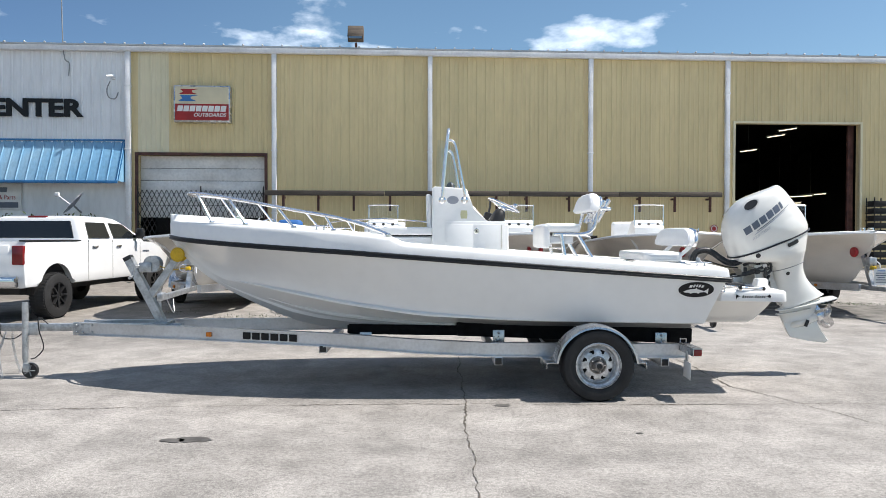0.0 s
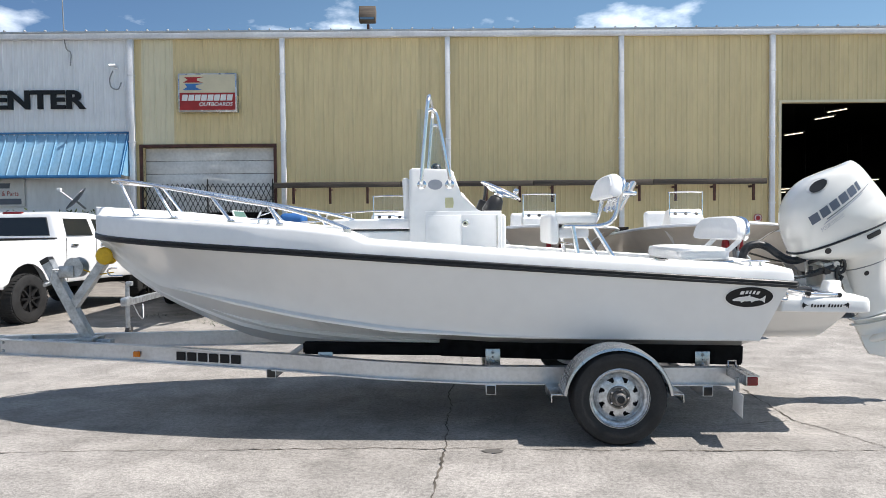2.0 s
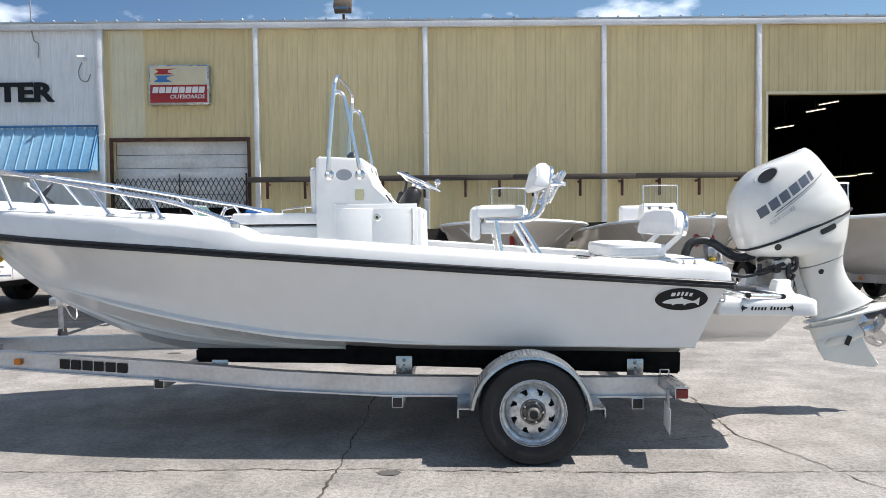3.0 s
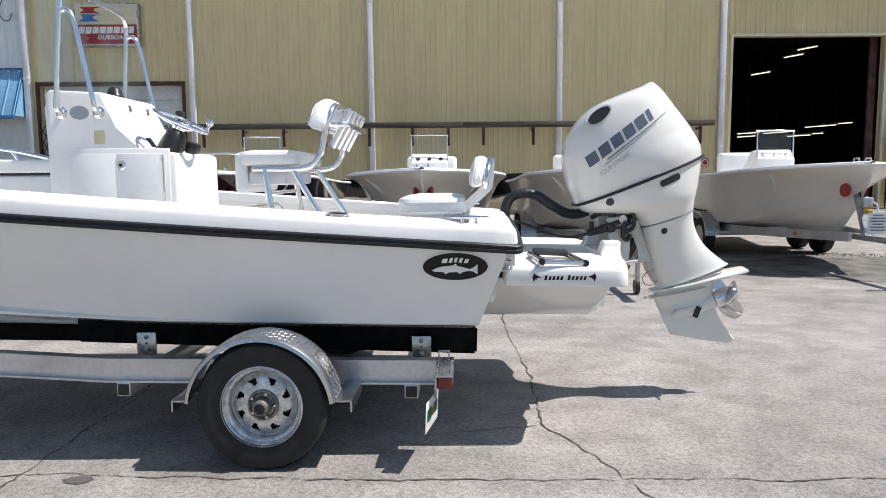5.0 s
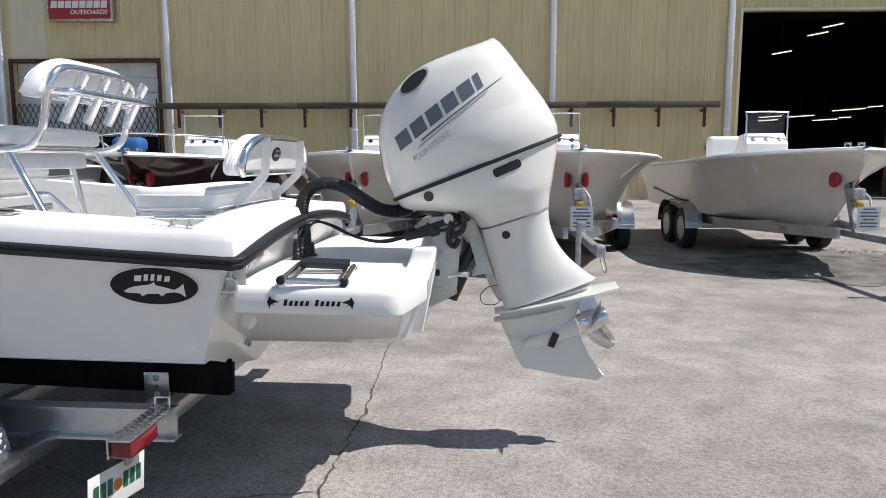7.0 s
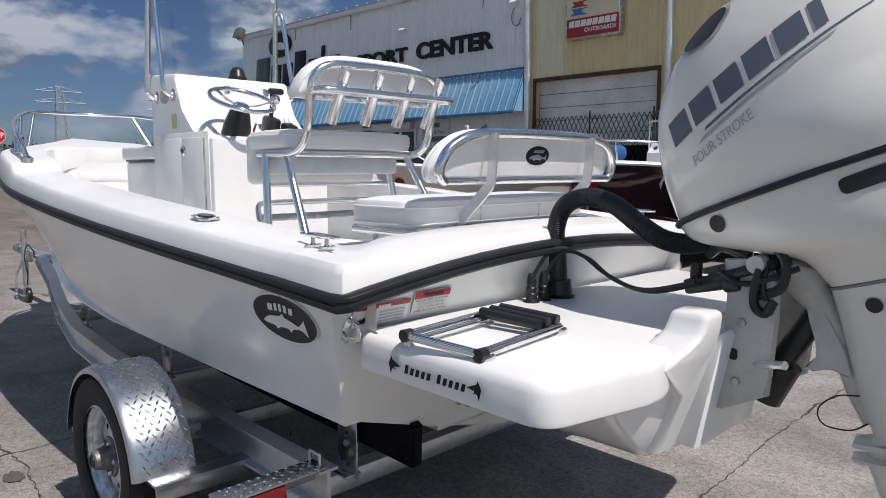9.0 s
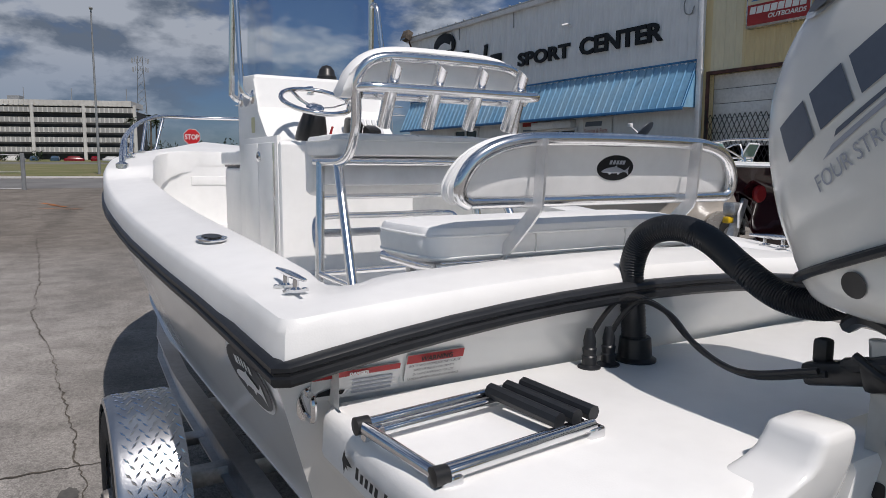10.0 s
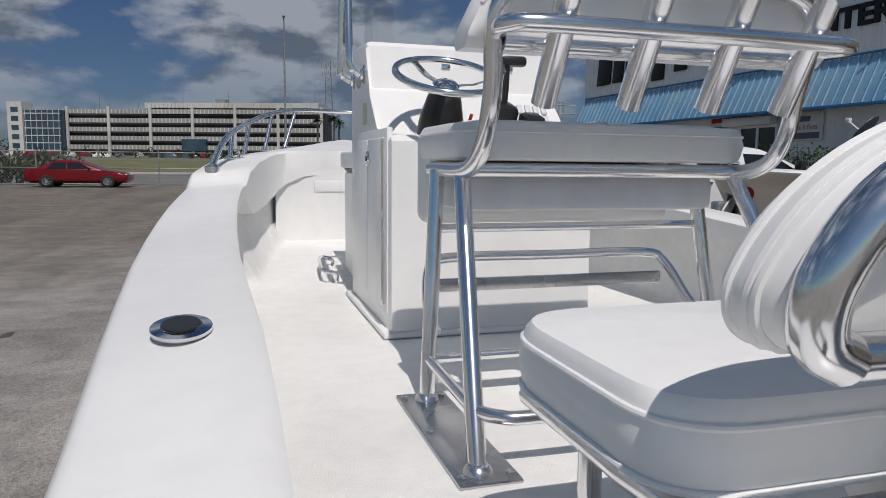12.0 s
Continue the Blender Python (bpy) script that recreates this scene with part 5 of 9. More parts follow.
turn = radians(16)
for s in (-1, 1):
    # six slanted blocks standing for the maker's name, with two stripes under them
    F = side_frame((0.705, 1.655), s, turn)
    blocks = []
    wd = 0.535 / 6
    for k in range(6):
        x = -0.255 + wd * k
        w_ = wd * (0.82 if k < 5 else 0.34)
        blocks.append([(x, -0.034), (x + w_, -0.034), (x + w_, 0.034), (x, 0.034)])
    blocks = [[(px_ + 0.22 * py_, py_) for px_, py_ in b] for b in blocks]
    for b in blocks:
        drawn("name_block", [b], decal_grey, s, cowl, F, 0.003, "slate grey name drawn as plain blocks")
    drawn("stripe", [[(-0.16, -0.060), (0.30, -0.052), (0.31, -0.048), (-0.15, -0.052)]], decal_grey, s, cowl, F)
    drawn("stripe", [[(-0.20, -0.078), (0.20, -0.066), (0.22, -0.060), (-0.17, -0.068)]], decal_light, s, cowl, F)
    # oval air intake
    G = side_frame((0.575, 1.785), s, radians(18))
    drawn("intake_rim", [oval(0.088, 0.044, 32)], engine_white, s, cowl, G, 0.006)
    drawn("air_intake", [oval(0.075, 0.033, 32)], plastic_black, s, cowl, G, 0.010, "black oval air intake")
    # latch slot, ports
    H = side_frame((1.005, 1.392), s, radians(2))
    drawn("latch_slot", [rounded([(-0.068, -0.020), (0.068, -0.020), (0.068, 0.020), (-0.068, 0.020)], 0.018)], plastic_black, s, pan, H, 0.004, "black cowl latch")
    drawn("flush_port", [oval(0.024, 0.024, 20)], plastic_black, s, pan, side_frame((0.645, 1.262), s), 0.004, "black round port")
    drawn("leg_port", [oval(0.02, 0.02, 20)], plastic_black, s, mid, side_frame((1.005, 1.075), s), 0.004, "black round port")
me = words("FOUR STROKE", 0.040, slant=0.25, squeeze=0.78)
F = side_frame((0.705, 1.655), -1, turn)
bm = bm_new()
bm.from_mesh(me)
bmesh.ops.transform(bm, matrix=F @ T(-0.24, -0.118, 0), verts=bm.verts)
bmesh.ops.triangulate(bm, faces=bm.faces)
tree = bvh_of(cowl.data)
for v in bm.verts:
    hit, _, _, _ = tree.ray_cast(v.co + Vector((0, -1, 0)), Vector((0, 1, 0)))
    if hit:
        v.co = hit + Vector((0, -0.003, 0))
part("stroke_lettering", bm, decal_light, OB, "grey lettering")

# plates and gearcase
def eplate(c0, c1, hw, th, taper=0.5):
    """A flat plate between two points of the side view."""
    a, b = Vector((c0[0], 0, c0[1])), Vector((c1[0], 0, c1[1]))
    n = 10
    rr = []
    for i in range(n + 1):
        s = i / n
        p = a.lerp(b, s)
        w = hw * (0.35 + 0.65 * min(1, s * 3.2)) * (1 if s < 0.8 else 1 - (s - 0.8) * 1.2)
        d = (b - a).normalized()
        nrm = Vector((-d.z, 0, d.x))
        rr.append([p + Vector((0, -w, 0)) - nrm * th * 0.1, p + Vector((0, -w, 0)) + nrm * th * 0.4, p + nrm * th, p + Vector((0, w, 0)) + nrm * th * 0.4, p + Vector((0, w, 0)) - nrm * th * 0.1])
    return rr


bm = bm_new()
loft(bm, eplate((0.958, 0.672), (1.552, 0.812), 0.125, 0.022), True)
ep("cavitation_plate", bm, engine_white, "pearl white anti-ventilation plate")
bm = bm_new()
loft(bm, eplate((0.955, 0.628), (1.30, 0.70), 0.085, 0.018), True)
ep("splash_plate", bm, engine_white)
bm = bm_new()
loft(bm, [cross(F_, B_, h_, p=0.9, q=0.9) for F_, B_, h_ in dense([((0.985, 0.69), (1.43, 0.82), 0.072), ((0.985, 0.63), (1.38, 0.735), 0.050), ((1.005, 0.575), (1.36, 0.66), 0.045), ((1.02, 0.545), (1.355, 0.62), 0.060)])], True)
ep("gearcase_strut", bm, engine_white, "pearl white gearcase", angle=50)
ax = axis((1.085, 0, 0.504), EX)
bm = bm_new()
lathe(bm, [(0.004, 0.0), (0.022, 0.02), (0.038, 0.06), (0.050, 0.13), (0.054, 0.21), (0.052, 0.28), (0.049, 0.30)], ax, 24)
ep("torpedo", bm, engine_white)
bm = bm_new()
prism(bm, [(1.02, 0.545), (1.06, 0.46), (1.095, 0.392), (1.30, 0.352), (1.47, 0.332), (1.508, 0.360), (1.42, 0.455), (1.365, 0.60)], Matrix(((1, 0, 0, 0), (0, 0, 1, -0.014), (0, 1, 0, 0), (0, 0, 0, 1))), 0.028, bevel=0.008)
ep("skeg", bm, engine_white)
bm = bm_new()
box(bm, (1.245, -0.062, 0.548), (0.035, 0.012, 0.075), R(21, "Y"), bevel=0.004)
ep("water_intake", bm, plastic_black, "black water intake grille")
PA = Vector((1.372, 0, 0.612))
ax = axis(PA, EX)
bm = bm_new()
lathe(bm, [(0.048, 0.0), (0.056, 0.02), (0.055, 0.10), (0.046, 0.14), (0.038, 0.15), (0.036, 0.08)], ax, 24)
prop = ep("propeller", bm, stainless, "polished stainless three-blade propeller")
for k in range(3):
    bm = bm_new()
    g = []
    for i in range(9):
        s = i / 8
        rad = 0.048 + 0.138 * s
        row = []
        for j in range(7):
            t = j / 6 - 0.5
            wdt = 0.13 * (0.75 + 0.9 * s - 1.55 * s ** 3)
            ang = radians(120 * k + 25) + t * wdt / rad * 0.9 + 0.35 * s
            row.append(ax @ Vector((rad * math.cos(ang), rad * math.sin(ang), 0.075 - t * wdt * 0.85 + 0.02 * s)))
        g.append(row)
    loft(bm, g, False)
    ext = bmesh.ops.solidify(bm, geom=bm.faces[:], thickness=0.006)
    bmesh.ops.translate(bm, vec=(-0.6, 0, -0.85), verts=bm.verts)
    part("blade", bm, stainless, prop)

# swivel and clamp brackets
for s in (-1, 1):
    bm = bm_new()
    prism(bm, [(0.640, 1.16), (0.735, 1.17), (0.79, 1.11), (0.785, 0.99), (0.765, 0.84), (0.775, 0.795), (0.70, 0.755), (0.65, 0.728), (0.595, 0.732), (0.615, 0.80), (0.66, 0.95), (0.655, 1.06)], Matrix(((1, 0, 0, 0), (0, 0, 1, s * 0.15 - 0.018), (0, 1, 0, 0), (0, 0, 0, 1))), 0.036, bevel=0.010)
    cl = ep("clamp_bracket", bm, engine_grey, "off-white clamp bracket")
    bm = bm_new()
    prism(bm, rounded([(-0.011, -0.016), (0.011, -0.016), (0.011, 0.016), (-0.011, 0.016)], 0.009), Matrix.Translation((0.081, s * 0.170, 0.047)) @ R(90 * -s * -1, "X"), 0.003)
    part("slot", bm, plastic_black, cl, "black bracket slot")
    for u, z in ((0.628, 0.752), (0.70, 0.99), (0.69, 0.82)):
        bm = bm_new()
        lathe(bm, [(0.012, 0), (0.012, 0.007), (0.006, 0.010)], axis((u, s * 0.169, z), (0, s, 0)), 10)
        bmesh.ops.translate(bm, vec=(-0.6, 0, -0.85), verts=bm.verts)
        part("mount_bolt", bm, galv, cl)
bm = bm_new()
tube(bm, [(0.735, -0.19, 1.155), (0.735, 0.19, 1.155)], 0.024, 14)
ep("tilt_tube", bm, engine_grey)
bm = bm_new()
rr = [cross(F_, B_, h_, p=0.6, q=0.6, n=20) for F_, B_, h_ in (((0.72, 1.12), (0.80, 1.17), 0.13), ((0.755, 1.095), (0.862, 1.15), 0.12), ((0.825, 1.02), (0.892, 1.06), 0.07), ((0.885, 0.92), (0.940, 0.945), 0.05), ((0.928, 0.81), (0.985, 0.84), 0.045), ((0.972, 0.735), (1.03, 0.755), 0.045))]
loft(bm, rr, True)
ep("swivel_bracket", bm, engine_grey, "off-white swivel bracket", angle=50)
bm = bm_new()
for s in (-1, 1):
    prism(bm, [(0.815, 1.09), (0.87, 1.04), (0.93, 0.93), (0.950, 0.86), (0.905, 0.882), (0.855, 0.862), (0.832, 0.870), (0.868, 0.905), (0.862, 0.95), (0.840, 1.0)], Matrix(((1, 0, 0, 0), (0, 0, 1, s * 0.06 - 0.008), (0, 1, 0, 0), (0, 0, 0, 1))), 0.016, bevel=0.005)
ep("bracket_web", bm, engine_grey)
bm = bm_new()
tube(bm, [(0.73, -0.05, 0.80), (0.86, -0.03, 1.04)], 0.034, 14)
tube(bm, [(0.72, -0.05, 0.76), (0.77, -0.045, 0.87)], 0.055, 14)
ep("tilt_ram", bm, plastic_black, "black hydraulic tilt ram")
bm = bm_new()
tube(bm, [(0.70, -0.14, 0.87), (0.83, -0.20, 0.90)], 0.012, 8)
ep("steering_rod", bm, stainless)
for pts, r in (([(0.60, -0.15, 1.10), (0.68, -0.17, 1.125), (0.75, -0.16, 1.15), (0.80, -0.12, 1.165)], 0.015), ([(0.63, -0.18, 1.13), (0.70, -0.185, 1.10), (0.77, -0.18, 1.12), (0.83, -0.14, 1.15)], 0.008), ([(0.745, -0.18, 1.145), (0.735, -0.185, 1.08), (0.74, -0.185, 1.04), (0.765, -0.18, 1.025), (0.785, -0.18, 1.06)], 0.013), ([(0.76, -0.17, 1.15), (0.755, -0.178, 1.10), (0.765, -0.178, 1.06)], 0.008), ([(0.655, -0.10, 1.20), (0.72, -0.16, 1.23), (0.80, -0.17, 1.18), (0.80, -0.17, 1.10), (0.74, -0.17, 1.07)], 0.013), ([(0.66, -0.05, 1.19), (0.70, -0.12, 1.24), (0.76, -0.13, 1.17), (0.79, -0.15, 1.13)], 0.009), ([(0.62, 0.02, 1.17), (0.70, -0.02, 1.23), (0.78, -0.06, 1.20), (0.85, -0.04, 1.17)], 0.010), ([(0.56, -0.08, 1.16), (0.62, -0.13, 1.19), (0.70, -0.14, 1.17)], 0.016), ([(0.965, -0.045, 0.815), (0.92, -0.08, 0.812), (0.885, -0.10, 0.775), (0.90, -0.10, 0.735), (0.955, -0.07, 0.725), (0.99, -0.045, 0.745)], 0.0022)):
    bm = bm_new()
    tube(bm, pts, r, 8, smooth=5)
    ep("engine_cable", bm, plastic_black, "black cable")
bm = bm_new()
box(bm, (0.60, -0.14, 1.085), (0.16, 0.05, 0.045), R(-14, "Y"), bevel=0.01)
box(bm, (0.665, -0.165, 1.10), (0.05, 0.04, 0.06), R(-14, "Y"), bevel=0.012)
box(bm, (0.55, -0.14, 1.115), (0.03, 0.03, 0.05), bevel=0.008)
ep("steering_clamp", bm, plastic_black, "black steering linkage")

# rigging hose and cables from the platform to the motor
bm = bm_new()
hp = [(0.012, -0.045, 0.965), (0.006, -0.050, 1.08), (0.0, -0.055, 1.2), (0.035, -0.05, 1.285), (0.12, -0.04, 1.315), (0.21, -0.03, 1.295), (0.30, -0.02, 1.235), (0.38, -0.01, 1.19), (0.46, 0.0, 1.18), (0.53, 0.0, 1.20)]
sp = smooth_path(hp, 26)
rings = []
path_len = len(sp)
for i, p in enumerate(sp):
    t = (sp[min(i + 1, path_len - 1)] - sp[max(i - 1, 0)]).normalized()
    x = Vector((0, 1, 0))
    y = t.cross(x).normalized()
    r = 0.0328 if i % 2 else 0.0305
    rings.append([p + (x * math.cos(a) + y * math.sin(a)) * r for a in (2 * math.pi * j / 14 for j in range(14))])
loft(bm, rings, True)
ob = solid("rigging_hose", bm, rub_black, BOAT, "black corrugated rigging hose arching from the platform", "hose", angle=60)
bm = bm_new()
lathe(bm, [(0.055, 0), (0.055, 0.006), (0.044, 0.012), (0.040, 0.06), (0.036, 0.064)], T(0.012, -0.045, 0.962), 22)
part("hose_collar", bm, plastic_black, ob, "black hose collar")
for v, uu, pts in ((-0.198, 0.008, [(0.008, -0.198, 0.965), (0.010, -0.190, 1.05), (0.04, -0.12, 1.14), (0.12, -0.08, 1.125), (0.25, -0.12, 1.075), (0.40, -0.16, 1.05), (0.56, -0.15, 1.09)]), (-0.140, 0.014, [(0.014, -0.140, 0.965), (0.020, -0.135, 1.05), (0.07, -0.10, 1.13), (0.16, -0.09, 1.115), (0.28, -0.13, 1.065), (0.42, -0.15, 1.045), (0.57, -0.14, 1.085)])):
    bm = bm_new()
    tube(bm, pts, 0.0065, 8, smooth=6)
    cb = solid("steering_cable", bm, plastic_black, BOAT, "black steering cable looping to the motor", "cable")
    bm = bm_new()
    lathe(bm, [(0.029, 0), (0.029, 0.005), (0.018, 0.010), (0.019, 0.03), (0.016, 0.034), (0.018, 0.05), (0.015, 0.054), (0.016, 0.07), (0.012, 0.09), (0.009, 0.10)], T(uu, v, 0.962), 16)
    part("cable_boot", bm, rub_black, cb, "black ribbed cable boot")

# ---- trailer ----
TR = thing("boat_trailer", BOAT, "aluminium single-axle boat trailer with galvanised wheels", "boat trailer")
RAIL = [(-0.325, 0.80, 0.388), (-0.9, 0.80, 0.390), (-2.2, 0.80, 0.402), (-2.9, 0.77, 0.432), (-3.6, 0.66, 0.468), (-5.0, 0.345, 0.492), (-6.30, 0.095, 0.505)]


def ibeam(bm, pts, h=0.132, w=0.07, web=0.012, fl=0.010):
    rr = []
    k = len(pts)
    for i, p in enumerate(pts):
        p = Vector(p)
        t = (Vector(pts[min(i + 1, k - 1)]) - Vector(pts[max(i - 1, 0)])).normalized()
        x = t.cross(Vector((0, 0, 1))).normalized()
        z = Vector((0, 0, 1))
        o = []
        for a, b in ((-w / 2, -h / 2), (w / 2, -h / 2), (w / 2, -h / 2 + fl), (web / 2, -h / 2 + fl), (web / 2, h / 2 - fl), (w / 2, h / 2 - fl), (w / 2, h / 2), (-w / 2, h / 2), (-w / 2, h / 2 - fl), (-web / 2, h / 2 - fl), (-web / 2, -h / 2 + fl), (-w / 2, -h / 2 + fl)):
            o.append(p + x * a + z * b)
        rr.append(o)
    loft(bm, rr, True)


for s in (-1, 1):
    bm = bm_new()
    ibeam(bm, [(u, s * v, z) for u, v, z in RAIL])
    rail = part("side_rail", bm, alu_beam, TR, "mill-finish aluminium I-beam rail", 30)
    if s < 0:
        # maker's name as plain blocks on the web
        d = (Vector((-3.6, -0.66, 0.468)) - Vector((-5.0, -0.345, 0.492))).normalized()
        M = Matrix(((d.x, 0, -d.y * 0 + 0, -4.28), (d.y, 0, -1, -0.478), (d.z, 1, 0, 0.472), (0, 0, 0, 1)))
        M[1][3], M[2][3] = -0.514, 0.480
        blocks = []
        for k in range(6):
            x = -0.285 + 0.0965 * k
            w_ = 0.080
            blocks.append([(x, -0.034), (x + w_, -0.034), (x + w_, 0.034), (x, 0.034)])
        for b in blocks:
            bm = bm_new()
            sheet(bm, [b], M @ T(0, 0, 0.006))
            part("name_block", bm, decal_black, rail, "black name drawn as plain blocks")
    bm = bm_new()
    box(bm, (-4.91, s * (0.345 + 0.09 * 0.225 + 0.018), 0.486), (0.055, 0.022, 0.045), R(12.7 * s, "Z"), bevel=0.006)
    mk = part("side_marker", bm, amber_lens, TR, "amber side marker lamp")
    # bunks on edge, carpeted
    for nm, a, b in (("bunk", (-2.48, 0.555, 0.575), (-0.19, 0.535, 0.495)), ("bunk", (-3.53, 0.535, 0.560), (-2.46, 0.53, 0.545))):
        bm = bm_new()
        hh = 0.155 if a[0] > -3 else 0.095
        tube(bm, [(a[0], s * a[1], a[2]), (b[0], s * b[1], b[2])], 0.05, flat=(0.055, hh))
        bmesh.ops.bevel(bm, geom=bm.edges[:], offset=0.012, segments=2, affect="EDGES")
        part(nm, bm, carpet_black, TR, "black carpeted bunk board")
    for u, h in ((-0.505, 0.222), (-2.075, 0.235), (-3.35, 0.16)):
        bm = bm_new()
        z = interp(u, [(p[0], p[2]) for p in RAIL]) - 0.07
        box(bm, (u, s * 0.592, z + h / 2 - 0.01), (0.112, 0.010, h), bevel=0.005)
        box(bm, (u, s * 0.60, z + 0.004), (0.09, 0.07, 0.010), bevel=0.003)
        br = part("bunk_bracket", bm, alu_brushed, TR, "perforated aluminium bunk bracket")
        bm = bm_new()
        lathe(bm, [(0.006, 0), (0.006, 0.002), (0, 0.002)], axis((u, s * 0.597, z + h - 0.072), (0, s, 0)), 10)
        part("bolt_hole", bm, iron_black, br)
        for dz in (h - 0.108, h - 0.036):
            bm = bm_new()
            lathe(bm, [(0.014, 0), (0.014, 0.003), (0.010, 0.004), (0.010, 0.010), (0.005, 0.013)], axis((u, s * 0.597, z + dz), (0, s, 0)), 8)
            part("bolt", bm, galv, br)
    # fender
    bm = bm_new()
    fc = Vector((-1.262, 0, 0.296))
    rr = []
    for a in np.linspace(radians(7), radians(173), 31):
        for_r = []
        for rad, v in ((0.366, 0.985), (0.373, 0.985), (0.373, 1.183), (0.365, 1.200), (0.348, 1.204), (0.348, 1.198), (0.360, 1.190), (0.366, 1.178)):
            for_r.append((fc.x + rad * math.cos(a), s * v, fc.z + rad * math.sin(a)))
        rr.append(for_r)
    loft(bm, rr, True)
    fender = part("fender", bm, alu_brushed, TR, "diamond-plate aluminium fender")
    # raised diamonds
    bm = bm_new()
    row = 0
    for a in np.arange(10, 171, 3.7):
        row += 1
        for j in range(8):
            v = 0.998 + 0.028 * j + (0.014 if row % 2 else 0)
            if v > 1.178:
                continue
            aa = radians(a)
            n = Vector((math.cos(aa), 0, math.sin(aa)))
            tng = Vector((-math.sin(aa), 0, math.cos(aa)))
            p = Vector((fc.x, s * v, fc.z)) + n * 0.3735
            sl = 1 if (row + j) % 2 else -1
            d1 = (tng * 0.011 + Vector((0, sl * 0.009, 0)))
            d2 = (tng * -0.0028 + Vector((0, sl * 0.0034, 0)))
            vs = [bm.verts.new(q) for q in (p - d1, p - d2, p + d1, p + d2)]
            tp = bm.verts.new(p + n * 0.0032)
            for i in range(4):
                bm.faces.new((vs[i], vs[(i + 1) % 4], tp))
    tagged(part("tread_pattern", bm, alu_tube, fender), kind="stuff")
    for u, sg in ((-1.665, -1), (-0.858, 1)):
        bm = bm_new()
        box(bm, (u, s * 0.98, 0.338), (0.085, 0.36, 0.010), bevel=0.003)
        box(bm, (u + sg * 0.038, s * 0.98, 0.312), (0.009, 0.36, 0.060), bevel=0.003)
        part("fender_step", bm, alu_brushed, TR, "diamond-plate fender step")
    # wheel
    W = T(-1.252, s * 1.10, 0.320) @ R(90 * (1 if s < 0 else -1), "X")
    bm = bm_new()
    prof = [(0.195, -0.085), (0.215, -0.098), (0.265, -0.106), (0.300, -0.10), (0.312, -0.088), (0.321, -0.06), (0.323, 0.0), (0.321, 0.06), (0.312, 0.088), (0.303, 0.10), (0.265, 0.106), (0.215, 0.098), (0.195, 0.085)]
    lathe(bm, prof, W, 56, caps=False)
    wh = part("wheel", bm, tyre_black, TR, "black trailer tyre on a galvanised spoke wheel")
    bm = bm_new()
    for k in range(56):
        a0 = 2 * math.pi * k / 56
        for z0, z1, o in ((-0.058, -0.030, 0), (-0.024, 0.024, 0.5), (0.030, 0.058, 0)):
            aa = a0 + o * 2 * math.pi / 56
            q = []
            for da, zz in ((0, z0), (0.07, z0), (0.07, z1), (0, z1)):
                q.append(W @ Vector((0.3242 * math.cos(aa + da), 0.3242 * math.sin(aa + da), zz)))
            bm.faces.new([bm.verts.new(p) for p in q])
    part("tread", bm, tyre_black, wh)
    bm = bm_new()
    lathe(bm, [(0.196, 0.094), (0.203, 0.090), (0.203, 0.084), (0.194, 0.078), (0.186, 0.064), (0.176, 0.060), (0.170, 0.052), (0.165, 0.026), (0.158, 0.020), (0.150, 0.026)], W, 56, caps=False)
    lathe(bm, [(0.198, -0.092), (0.17, -0.06), (0.165, 0.04)], W, 48, caps=False)
    # pressed disc with eight small wedge windows
    n, per = 8, 12
    rad = (0.074, 0.088, 0.103, 0.108, 0.117, 0.128, 0.136, 0.152)
    hz = (0.056, 0.050, 0.050, 0.049, 0.047, 0.044, 0.041, 0.028)
    gap_ = {2: (5, 6), 3: (4, 5, 6), 4: (4, 5, 6, 7), 5: (4, 5, 6, 7, 8)}
    vv = [[bm.verts.new(W @ Vector((r * math.cos(2 * math.pi * (q + 0.3 * (r - 0.1) / 0.05) / (n * per)), r * math.sin(2 * math.pi * (q + 0.3 * (r - 0.1) / 0.05) / (n * per)), h))) for q in range(n * per)] for r, h in zip(rad, hz)]
    for a in range(7):
        for q in range(n * per):
            if q % per in gap_.get(a, ()):
                continue
            q1 = (q + 1) % (n * per)
            bm.faces.new((vv[a][q], vv[a][q1], vv[a + 1][q1], vv[a + 1][q]))
    rim = part("rim", bm, rim_galv, wh, "galvanised eight-spoke steel rim")
    bm = bm_new()
    lathe(bm, [(0.185, 0.0), (0.10, -0.005), (0.0, -0.005)], W, 32)
    part("brake_drum", bm, iron_black, wh)
    bm = bm_new()
    lathe(bm, [(0.080, 0.048), (0.076, 0.064), (0.067, 0.066), (0.058, 0.056), (0.046, 0.058), (0.041, 0.096), (0.036, 0.118), (0.030, 0.122), (0.0, 0.122)], W, 32)
    part("hub", bm, hub_steel, wh, "weathered brownish steel hub")
    bm = bm_new()
    lathe(bm, [(0.026, 0.120), (0.026, 0.126), (0.019, 0.128), (0.016, 0.124), (0.0, 0.124)], W, 20)
    part("hub_cap", bm, rub_black, wh, "dark rubber hub plug")
    for k in range(5):
        bm = bm_new()
        a = 2 * math.pi * k / 5
        lathe(bm, [(0.010, 0.054), (0.010, 0.070), (0.006, 0.075), (0, 0.075)], W @ T(0.060 * math.cos(a), 0.060 * math.sin(a), 0), 6)
        part("lug_nut", bm, chrome, wh)
    # tail light on its diamond-plate bracket
    bm = bm_new()
    box(bm, (-0.365, s * 0.985, 0.462), (0.09, 0.36, 0.008), bevel=0.002)
    box(bm, (-0.405, s * 0.985, 0.43), (0.008, 0.36, 0.07), bevel=0.002)
